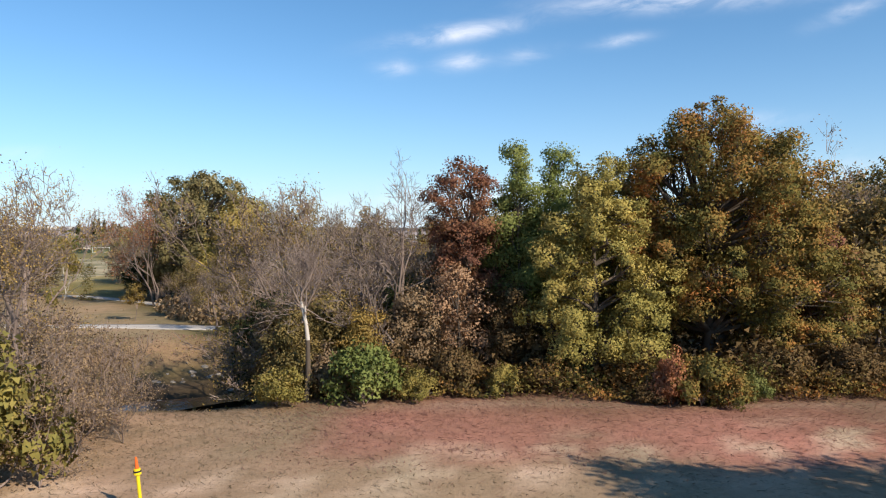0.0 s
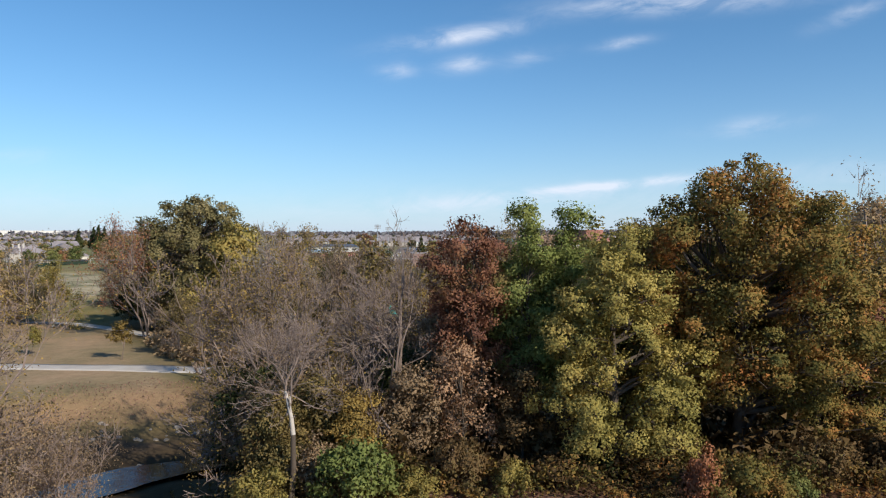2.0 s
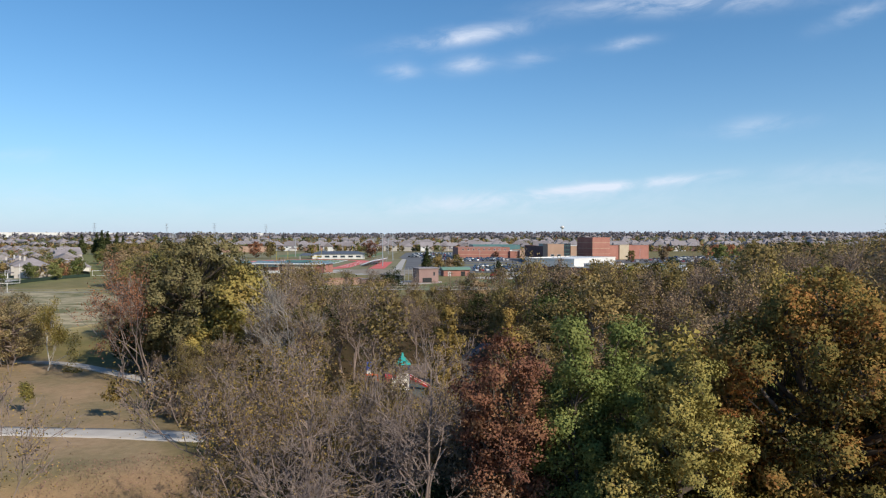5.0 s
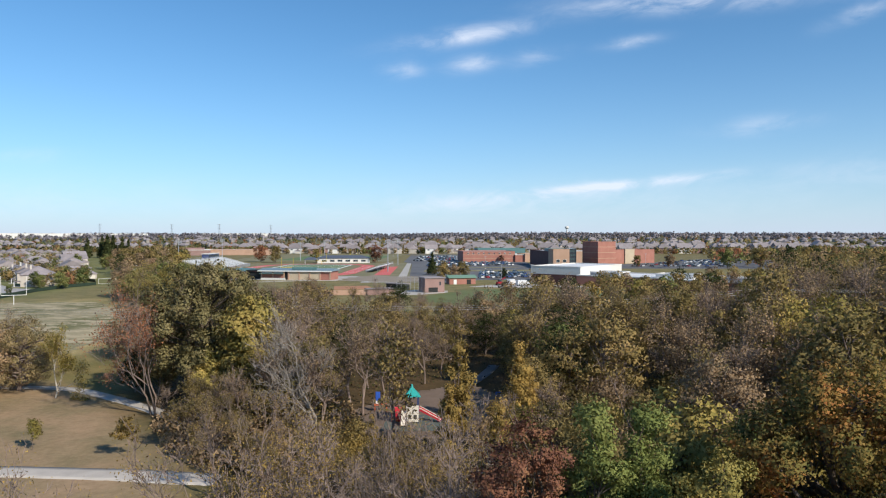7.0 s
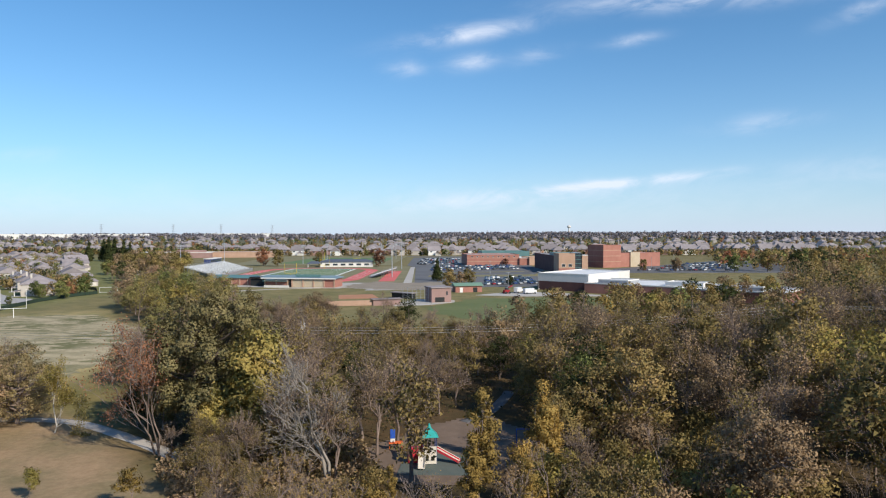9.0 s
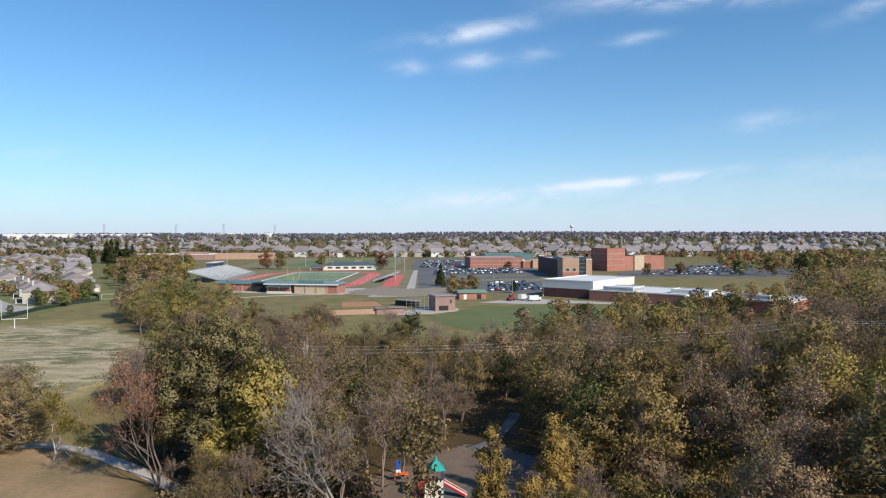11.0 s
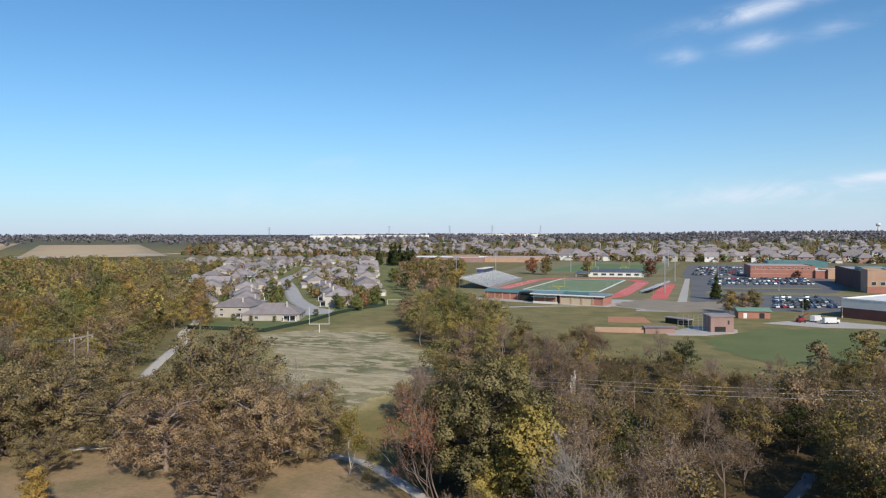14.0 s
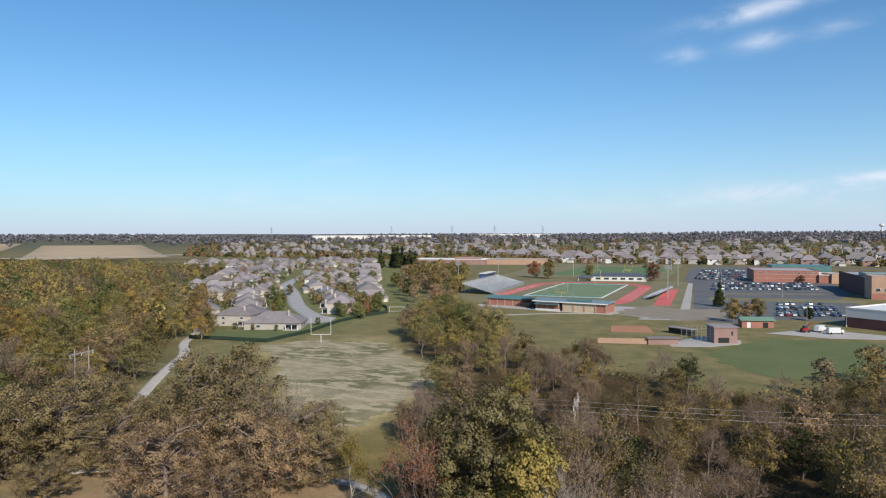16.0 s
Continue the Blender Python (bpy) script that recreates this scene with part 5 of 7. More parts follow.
cone = leafy_meshes("cone_tree", 39, 6.5, 1.9, 1.0, "bark_brown", "leaf_gold", 70, 80, 0.19, 0.09, 8, 0.3, top=0.0)
plant("maple_tree", cone, "small golden-orange maple on the park lawn", -91.5, 82.0, 0)
goldtree = leafy_meshes("gold_poplar", 41, 9.5, 1.3, 1.0, "bark_grey", "leaf_gold", 76, 66, 0.2, 0.1, 9, 0.32)
for x, y, s in ((-1.6, 85.0, 1.3), (-2.6, 83.0, 0.9), (5.8, 95.0, 1.15), (7.4, 97.0, 0.8), (-10.8, 83.5, 0.5), (9.5, 72, 0.9), (2.5, 79.0, 0.8)):
    plant("poplar_tree", goldtree, "slim golden poplar in the creek wood", x, y, x * 40, s, group="golden poplars")
# its dark leaves imitate the shadow between birch and rust maple
plant("tree", recolour(yellow_tree, "leaf_dark"), "low tree beside the park path, darkened to stand for a shaded gap", -50.5, 115, 40, 0.55)
plant("tree", recolour(yellow_tree, "leaf_olive"), "olive tree beside the park path", -46, 113, 80, 0.8)
for x, y, s in ((-31, 91, 0.75), (-26, 86, 0.65), (-27, 91, 0.85), (-30, 93, 0.7), (-12, 106, 1.3), (-20, 101, 1.35), (-20, 76, 0.5), (-31, 86, 0.7), (-27.5, 81.5, 0.62), (-23.5, 80, 0.6), (-24, 94, 1.15), (-33.5, 95, 0.75), (-22.5, 99, 1.3), (-14, 80, 0.5), (-14, 102, 1.3), (-23, 106, 1.4), (-17, 109, 1.4), (-27, 110, 1.3), (-39, 98, 0.5), (-13, 74, 0.5)):
    plant("bare_tree", (mid_sparse + mid_bare)[int(abs(x + y)) % 6], "thinning grey-green tree beside the park path", x, y, x * 31, s, group="park understorey trees")
plant("tree", recolour(back, "leaf_oak"), "very tall olive and orange tree at the edge of the wood", 130, 214, 0, 1.95)
for i, (x, y, s) in enumerate(((-187.0, 219.5, 1.0), (-197.0, 234.5, 1.05), (-206.5, 243.0, 1.15), (-214.0, 250.0, 1.2), (-223.0, 258.0, 1.25), (-233.0, 269.0, 1.25), (-244.0, 281.0, 1.3), (-255.0, 294.0, 1.3), (-267.0, 308.0, 1.25), (-279.0, 322.0, 1.2), (-291.0, 337.0, 1.1))):
    plant("tree", tint(mid_leafy, "leafy", i % 4, ("leaf_gold", "leaf_olive", "leaf_brown", "leaf_amber")[i % 4]), "autumn tree leaning over the gravel path", x, y, 50 * i, s, group="autumn trees by the path")
# the tree behind the launching place that shades the meadow
for x, y, a in ((20.4, 12.4, 0), (24.0, 10.6, 200), (27.5, 11.6, 70), (33.0, 12.0, 140)):
    plant("tree", recolour(yellow_tree, "leaf_olive"), "olive tree on the near side of the meadow", x, y, a, 1.06, group="trees on the near meadow")


for i, (x, y, scale, leaf) in enumerate(((8.5, 120.0, 1.0, "leaf_olive"), (10.0, 128.0, 1.2, "leaf_olive"), (13.0, 113.0, 1.2, "leaf_green"), (9.5, 135.0, 1.1, "leaf_yellowgreen"), (16.0, 120.0, 1.25, "leaf_dark"), (13.5, 106.0, 1.05, "leaf_dark"))):
    plant("tree", tint(mid_leafy, "leafy", i % 4, leaf), "%s tree beside the footpath in the creek wood" % WORDS[leaf], x, y, 61 * i, scale, group="woodland trees")
# low bushes in the gaps of the wood before the playground
low_bushes = [leafy_meshes("low_bush_%d" % i, 46 + i, 3.0, 1.9, 0.15, "bark_brown", "leaf_olive", 50, 44, 0.19, 0.06, 7, 0.40, fill=0.3) for i in range(3)]
gaps = [(-11.5, 75.0, 1.0), (-8.0, 70.0, 1.1), (-3.0, 68.5, 1.2), (1.5, 71.0, 1.2), (5.0, 75.0, 1.3), (3.0, 80.0, 1.3), (7.0, 82.0, 1.4), (2.0, 86.0, 1.2), (6.0, 89.0, 1.4), (10.0, 86.0, 1.4), (-12.5, 80.5, 1.0), (-9.0, 79.0, 0.7), (-1.0, 76.5, 0.9), (-5.0, 74.5, 0.8), (11.5, 79.0, 1.4), (3.5, 93.0, 1.2), (-13.0, 88.5, 0.9), (12.0, 84.0, 1.5), (16.0, 88.0, 1.5), (20.0, 92.0, 1.6), (25.0, 96.0, 1.6), (14.0, 94.0, 1.4), (18.0, 100.0, 1.6), (9.0, 92.0, 1.2), (24.0, 87.0, 1.6), (30.0, 99.0, 1.6), (28.0, 106.0, 1.7), (15.0, 78.0, 1.5), (20.0, 82.0, 1.6), (22.0, 74.0, 1.5), (16.0, 70.0, 1.4), (28.0, 80.0, 1.7), (33.0, 90.0, 1.7)]
for i, (x, y, s) in enumerate(gaps):
    leaf = ("leaf_gold", "leaf_olive", "leaf_brown", "leaf_yellowgreen", "leaf_olive")[i % 5]
    plant("bush", tint(low_bushes, "low bush", i % 3, leaf), WORDS[leaf] + " bush among the woodland trees", x, y, 53 * i, s, "bush", "bushes in the creek wood", 0.05, 1.2)
# ---- paths and water ----
ribbon("path", [(-25, 77.2), (-30, 77.6), (-35, 78.4), (-49, 79.5), (-66, 76.5), (-90, 72), (-130, 66), (-180, 62)], 3.2, 0.05, M["gravel"], "pale gravel path across the park", "path", wobble=0.03)
ribbon("path", [(-96, 113.2), (-104, 111), (-116, 116), (-134, 136), (-150, 160), (-160, 176), (-172, 196), (-189, 212), (-200, 232), (-225, 262), (-262, 300), (-300, 343), (-334, 394)], 3.2, 0.05, M["gravel"], "pale gravel path across the park and along the wood", "path", wobble=0.03)
ribbon("path", [(-112, 104), (-104, 110), (-95, 113.6), (-84, 117), (-74, 118), (-62, 117.8), (-54, 112.5), (-46, 106.6), (-40, 101.5), (-36, 97.5)], 2.1, 0.05, M["gravel"], "pale gravel path beside the tall oak", "path", wobble=0.04)
ribbon("path", [(-135, 318), (-116, 327), (-94, 345), (-75, 353), (-58, 360), (-40, 345), (-28, 344)], 2.6, 0.06, M["concrete"], "concrete footpath in front of the stadium", "path", step=3)


def creek():
    n = 60
    pts = np.array(POOL[:8], float)
    t = np.linspace(0, len(pts) - 1, n)
    cx, cy = np.interp(t, range(len(pts)), pts[:, 0]), np.interp(t, range(len(pts)), pts[:, 1])
    dx, dy = np.gradient(cx), np.gradient(cy)
    k = np.hypot(dx, dy)
    half = 1.9 + 0.5 * np.sin(t * 3.0)
    v = np.stack([np.column_stack([cx - dy / k * half * s, cy + dx / k * half * s, np.full(n, -4.62)]) for s in (-1, 1)], 1)
    i = np.arange(n - 1) * 2
    f = np.stack([i, i + 1, i + 3, i + 2], -1)
    tagged(new("creek_water", mesh_from("creek_water", v.reshape(-1, 3), f[:, ::-1], M["water"])), "still dark creek water reflecting the sky", "water", kind="structure")
    r = np.random.default_rng(8)
    shapes = []
    for s in range(4):
        bm = bmesh.new()
        bmesh.ops.create_icosphere(bm, subdivisions=1, radius=1.0)
        for vert in bm.verts:
            vert.co *= r.uniform(0.75, 1.15)
            vert.co.z *= 0.6
        me = bpy.data.meshes.new("stone")
        bm.to_mesh(me)
        bm.free()
        me.materials.append(M["stone"])
        shapes.append(me)
    for i in range(46):
        a = r.uniform(0, 1)
        x, y = -30 + 17 * a + r.normal() * 1.5, 60.5 + 3.5 * a + r.normal() * 1.6
        if i > 34:
            x, y = -17 + r.normal() * 4, 56 + r.normal() * 2.5
        ob = tagged(new("stone", shapes[i % 4]), "pale limestone rock on the creek bank", "rock", "rocks on the creek bank")
        s = r.uniform(0.12, 0.42)
        ob.matrix_basis = pose(x, y, height(x, y) + 0.1 * s, r.uniform(-20, 20), r.uniform(-20, 20), r.uniform(0, 360)) @ Matrix.Diagonal((s * r.uniform(0.8, 1.6), s, s, 1))


creek()

# ---- stadium ----
# field axes run nearly along y; the plan below is in metres of the place
flat("stadium_ground", [(-160, 585), (-40, 590), (-22, 385), (-60, 366), (-146, 366), (-182, 440)], 0.03, M["lawn"], "mown grass round the running track", "lawn")


def oval(cx, y0, y1, half, n=20):
    pts = []
    for i in range(n + 1):
        a = -math.pi / 2 + math.pi * i / n
        pts.append((cx + half * math.sin(a), y1 + half * math.cos(a)))
    for i in range(n + 1):
        a = math.pi / 2 + math.pi * i / n
        pts.append((cx + half * math.sin(a), y0 + half * math.cos(a)))
    return pts[::-1]


TX, TY0, TY1 = -102.5, 424, 520
flat("running_track", oval(TX, TY0, TY1, 43), 0.10, M["track"], "red running track round the football field", "running track")
flat("infield_grass", oval(TX, TY0, TY1, 34), 0.14, M["lawn"], "green grass inside the running track", "lawn")
flat("football_field", [(TX - 24.4, 433), (TX - 24.4, 543), (TX + 24.4, 543), (TX + 24.4, 433)][::-1], 0.19, M["turf"], "green football field with white lines", "football field")
lines = thing("field_lines", "white painted lines of the football field", "field lines", kind="structure")
for x in (TX - 23.6, TX + 23.6):
    part("side_line", boxed(x - 0.8, x + 0.8, 433, 543, 0.19, 0.21), M["line"], lines)
for i in range(23):
    y = 438 + i * 4.57
    part("yard_line", boxed(TX - 23, TX + 23, y - 0.12, y + 0.12, 0.19, 0.205), M["line"], lines)
for y in (433.4, 542.6):
    part("end_line", boxed(TX - 24.4, TX + 24.4, y - 0.7, y + 0.7, 0.19, 0.212), M["line"], lines)
for y0, y1 in ((434.2, 437.6), (538.4, 541.8)):
    part("end_zone", boxed(TX - 22.8, TX + 22.8, y0, y1, 0.19, 0.208), M["teal"], lines)
lanes = thing("lane_lines", "pale lane lines of the running track", "track lines", kind="structure")
for k in range(1, 8):
    for s in (-1, 1):
        x = TX + s * (34 + k * 1.13)
        part("lane_line", boxed(x - 0.04, x + 0.04, TY0, TY1, 0.10, 0.112), M["line"], lanes)
flat("runway", [(-46.5, 403), (-50, 512), (-41.5, 514), (-37.8, 405)][::-1], 0.10, M["track"], "red jumping runway beside the track", "runway")
flat("walkway", [(-31.5, 388), (-38.8, 575), (-35.5, 576), (-27.0, 390)][::-1], 0.11, M["concrete"], "pale concrete walkway beside the runway", "walkway")


def goalposts(x, y, mat, label, width=7.1, turn=0, post=3.05, arm=6.1):
    g = thing("goalposts", label, "goalposts", at=pose(x, y, height(x, y), 0, 0, turn))
    part("post", rodded((0, 0, -0.3), (0, 0, post), 0.12), mat, g)
    part("crossbar", rodded((-width / 2, 0, post), (width / 2, 0, post), 0.09), mat, g)
    for s in (-1, 1):
        part("upright", rodded((s * width / 2, 0, post), (s * width / 2, 0, post + arm), 0.07), mat, g)
    return g


goalposts(TX, 432.3, M["yellow"], "yellow football goalposts at the end of the field")
goalposts(TX, 543.7, M["yellow"], "yellow football goalposts at the end of the field")
goalposts(-142.6, 230.8, M["trim"], "white football goalposts on the practice field", turn=22)


def soccer_goal(x, y, turn):
    g = thing("soccer_goal", "white soccer goal on the grass", "soccer goal", "soccer goals", at=pose(x, y, height(x, y), 0, 0, turn))
    for s in (-1, 1):
        part("post", rodded((s * 3.6, 0, -0.1), (s * 3.6, 0, 2.4), 0.08), M["trim"], g)
        part("brace", rodded((s * 3.6, 0, 2.4), (s * 3.6, 1.8, 0.0), 0.05), M["trim"], g)
    part("crossbar", rodded((-3.68, 0, 2.4), (3.68, 0, 2.4), 0.08), M["trim"], g)
    part("ground_bar", rodded((-3.6, 1.8, 0.05), (3.6, 1.8, 0.05), 0.05), M["trim"], g)


for x, y, a in ((-161, 328, 25), (-128, 690, 0), (-100, 690, 0), (-215, 470, 25)):
    soccer_goal(x, y, a)


def grandstand(x, y, turn, length, rows, label, depth=0.8, rise=0.30, base=1.2):
    """Aluminium benches that climb away from the field, on a steel frame."""
    g = thing("grandstand", label, "grandstand", at=pose(x, y, 0, 0, 0, turn))
    for r in range(rows):
        z = base + r * rise
        part("bench", boxed(-length / 2, length / 2, r * depth, r * depth + 0.35, z + 0.42, z + 0.5), M["aluminium"], g)
        part("tread", boxed(-length / 2, length / 2, r * depth - 0.1, r * depth + depth - 0.12, z - 0.05, z), M["aluminium"], g)
    k = int(length / 6)
    for i in range(k + 1):
        xx = -length / 2 + i * length / k
        part("frame_post", rodded((xx, rows * depth - 0.3, -0.2), (xx, rows * depth - 0.3, base + rows * rise + 1.0), 0.09, sides=6), M["steel"], g)
        part("rafter", rodded((xx, 0, base - 0.3), (xx, rows * depth - 0.3, base + (rows - 1) * rise - 0.2), 0.12, sides=6), M["steel"], g)
        part("frame_post", rodded((xx, 0.1, -0.2), (xx, 0.1, base), 0.09, sides=6), M["steel"], g)
    part("front_wall", boxed(-length / 2, length / 2, -0.35, -0.2, -0.1, base + 0.9), M["steel"], g)
    part("back_rail", rodded((-length / 2, rows * depth - 0.2, base + rows * rise + 1.0), (length / 2, rows * depth - 0.2, base + rows * rise + 1.0), 0.05, sides=6), M["steel"], g)
    return g


home = grandstand(-149, 478, 94, 92, 26, "large aluminium grandstand beside the running track", rise=0.22)
grandstand(-52.5, 465, -94, 62, 9, "low aluminium grandstand beside the running track", base=0.8)
press = thing("press_box", "dark blue press box behind the grandstand", "press box", at=pose(-173, 500, 0, 0, 0, 4))
part("wall", boxed(-2.2, 2.2, -14, 14, 6.2, 9.6), M["blue_plastic"], press)
part("roof", boxed(-2.6, 2.6, -14.4, 14.4, 9.6, 10.0), M["white_wall"], press)
for i in range(6):
    part("window", boxed(2.2, 2.26, -13 + i * 4.4, -9.4 + i * 4.4, 7.4, 9.0), M["glass"], press)
for i in range(4):
    part("post", boxed(-0.2, 0.2, -12 + i * 8, -11.6 + i * 8, -0.2, 6.2), M["steel"], press)


def mast(x, y, h, heads=3):
    g = thing("floodlight_mast", "tall grey floodlight mast at the stadium", "floodlight", "floodlight masts", at=pose(x, y, 0))
    part("pole", rodded((0, 0, -0.3), (0, 0, h), 0.32, 0.16), M["steel"], g)
    for i in range(heads):
        z = h - 0.4 - i * 0.9
        bar = part("crossarm", boxed(-1.9, 1.9, -0.08, 0.08, z, z + 0.14), M["steel"], g)
        for k in range(4):
            part("lamp", boxed(-1.8 + k * 1.05, -1.2 + k * 1.05, -0.35, 0.1, z - 0.35, z + 0.25, 0.06), M["grey_wall"], bar)


for x, y in ((-176, 450), (-178, 540), (-42, 440), (-44, 545), (-140, 640), (-140, 760), (-70, 650), (-66, 760)):
    mast(x, y, 20 if y < 600 else 17)


def wall_windows(g, name, x0, x1, y, z0, z1, n, mat="glass", depth=0.06, frac=0.6, facing=-1):
    step = (x1 - x0) / n
    for i in range(n):
        c = x0 + (i + 0.5) * step
        fr = part("window", boxed(c - step * frac / 2 - 0.12, c + step * frac / 2 + 0.12, y - depth, y + depth, z0 - 0.12, z1 + 0.12), M["trim"], g)
        part("pane", boxed(c - step * frac / 2, c + step * frac / 2, y - depth - 0.03, y + depth + 0.03, z0, z1), M[mat], fr)


# stadium building with its teal roof
sb = thing("stadium_building", "brick stadium building with a teal metal roof", "building", at=pose(-97, 362, 0, 0, 0, -9))
part("wall", boxed(-35, -13, 9, 18, -0.3, 3.8), M["brick"], sb)
part("roof", hip_roof(bmesh.new(), -35, -13, 9, 18, 3.9, 1.3, 0.8, True), M["teal_roof"], sb)
part("wall", boxed(-2, 10, 0, 12, -0.3, 4.6), M["brick"], sb)
part("wall", boxed(12.4, 29, 0, 12, -0.3, 4.6), M["tan_wall"], sb)
part("wall", boxed(29, 34.5, 0, 12, -0.3, 4.6), M["brick"], sb)
for x in (-2.0, 4.0, 10.0, 12.4, 18.0, 23.5, 29.0, 34.3):
    part("pier", boxed(x - 0.35, x + 0.35, -0.3, 0.0, -0.2, 4.55), M["tan_brick"], sb)
for x in (-33.5, -29, -24.5, -20, -15.5):
    part("pier", boxed(x - 0.3, x + 0.3, 8.75, 9.0, -0.2, 3.8), M["tan_brick"], sb)
part("roof", hip_roof(bmesh.new(), -3, 34.5, 0, 12, 4.7, 1.0, 0.9, True), M["slate_roof"], sb)
part("roof_sign", boxed(14, 27, 0.6, 1.0, 5.2, 6.4, 0.05), M["teal_roof"], sb)
part("fascia", boxed(-3.9, 35.4, -1.02, -0.9, 4.2, 4.75), M["trim"], sb)
part("awning", boxed(-2.5, 10.2, -2.2, 0, 3.0, 3.2), M["teal_roof"], sb)
part("gate", boxed(-12.6, -3.2, 6, 12, 0, 3.4), M["black_metal"], sb)
part("canopy", boxed(-12.8, -3.6, 5, 13, 3.9, 4.6), M["black_metal"], sb)
part("doorway", boxed(10.0, 12.4, 0.4, 11.5, -0.2, 4.5), M["black_metal"], sb)
part("sill_band", boxed(-2.2, 10, -0.12, 0, 3.5, 3.9), M["white_wall"], sb)
part("low_wall", boxed(-1, 12, -3.6, -3.2, -0.2, 1.1), M["white_wall"], sb)
flat("stadium_forecourt", [(-132, 366), (-60, 352), (-54, 378), (-30, 384), (-24, 350), (-14, 352), (-10, 400), (-30, 392), (-60, 392), (-136, 378)][::-1], 0.05, M["concrete"], "concrete forecourt before the stadium building", "pavement")

# field house and practice fields behind the stadium
fh = thing("field_house", "low white field house with a dark roof", "building", at=pose(-92, 586, 0, 0, 0, 9))
part("wall", boxed(-21, 21, -6, 6, -0.3, 4.2), M["white_wall"], fh)
part("roof", hip_roof(bmesh.new(), -21, 21, -6, 6, 4.3, 2.0, 0.9), M["dark_slate"], fh)
wall_windows(fh, "window", -19, 19, -6, 1.2, 2.8, 6)
ds = thing("entrance_pavilion", "small dark entrance pavilion beside the field house", "pavilion", at=pose(-116, 572, 0, 0, 0, 9))
for s in (-1, 1):
    for k in (-1, 1):
        part("post", boxed(s * 5 - 0.2, s * 5 + 0.2, k * 2.5 - 0.2, k * 2.5 + 0.2, -0.2, 3.2), M["white_wall"], ds)
part("roof", hip_roof(bmesh.new(), -5.5, 5.5, -3, 3, 3.2, 1.8), M["dark_slate"], ds)
flat("practice_turf", [(-200, 610), (-230, 940), (-62, 950), (-58, 610)], 0.06, M["lawn"], "green practice fields beyond the stadium", "lawn")
flat("practice_turf", [(-165, 645), (-160, 800), (-72, 800), (-70, 645)], 0.10, M["turf"], "green practice field with goalposts", "lawn")
goalposts(-126, 650, M["yellow"], "yellow football goalposts on the practice turf")
goalposts(-100, 700, M["yellow"], "yellow football goalposts on the practice turf")

# ball field
flat("ball_infield", [(-54, 314), (-40, 319), (-35, 300), (-51, 296)], 0.06, M["dirt"], "reddish dirt infield of the ball field", "infield")
flat("ball_field_pad", [(-26, 268), (-28, 275), (-18, 296), (-4, 291), (-4, 282), (-14, 272)][::-1], 0.07, M["concrete"], "pale concrete pad round the backstop", "pavement")
dg = thing("dugout_block", "brick block of two storeys at the backstop", "building", at=pose(-10.4, 286, 0, 0, 0, 20))
part("wall", boxed(-4, 4, -4, 4, -0.3, 5.6), M["pink_brick"], dg)
part("roof", boxed(-4.4, 4.4, -4.4, 4.4, 5.6, 5.95), M["shingle"], dg)
part("window", boxed(-2.6, 1.2, -4.06, -3.9, 0.2, 2.0), M["black_metal"], dg)
part("window", boxed(1.9, 2.5, -4.06, -3.9, 2.8, 4.2), M["glass"], dg)
d2 = thing("dugout", "long low dugout with a dark roof", "dugout", at=pose(-29.5, 272.5, 0, 0, 0, 21))
part("wall", boxed(-5.2, 5.2, -1.2, 1.4, -0.3, 2.2), M["pink_brick"], d2)
part("roof", boxed(-5.7, 5.7, -1.8, 1.8, 2.2, 2.5), M["shingle"], d2)
d3 = thing("dugout", "long low dugout with a dark roof", "dugout", at=pose(-25, 300, 0, 0, 0, -35))
part("wall", boxed(-5.2, 5.2, -1.2, 1.4, -0.3, 2.2), M["black_metal"], d3)
part("roof", boxed(-5.7, 5.7, -1.8, 1.8, 2.2, 2.5), M["shingle"], d3)
bs = thing("backstop", "tall steel-mesh backstop of the ball field", "backstop", at=pose(-18.5, 280, 0, 0, 0, 20))
for i in range(7):
    part("post", rodded((-5 + i * 1.7, 0.5 * abs(i - 3), -0.3), (-5 + i * 1.7, 0.5 * abs(i - 3), 6.0), 0.07, sides=6), M["steel"], bs)
for z in (1, 2, 3, 4, 5, 6):
    part("rail", rodded((-5, 1.5, z), (0.1, 0, z), 0.03, sides=5), M["steel"], bs)
    part("rail", rodded((0.1, 0, z), (5.2, 1.5, z), 0.03, sides=5), M["steel"], bs)
sh = thing("storage_shed", "brick storage shed with a green metal roof", "shed", at=pose(1.8, 332.5, 0, 0, 0, 14))
part("wall", boxed(-6.2, 6.2, -3, 3, -0.3, 3.0), M["brick"], sh)
part("roof", hip_roof(bmesh.new(), -6.2, 6.2, -3, 3, 3.1, 1.1, 0.6, True), M["green_roof"], sh)
part("door", boxed(-4.2, -2.8, -3.06, -2.9, 0, 2.2), M["trim"], sh)
part("door", boxed(2.0, 4.0, -3.06, -2.9, 0, 2.2), M["black_metal"], sh)
flat("yard_pad", [(5, 314), (15, 325), (30, 331), (46, 323), (66, 312), (66, 306), (44, 312), (26, 308)][::-1], 0.06, M["concrete"], "pale concrete yard beside the gymnasium", "pavement")

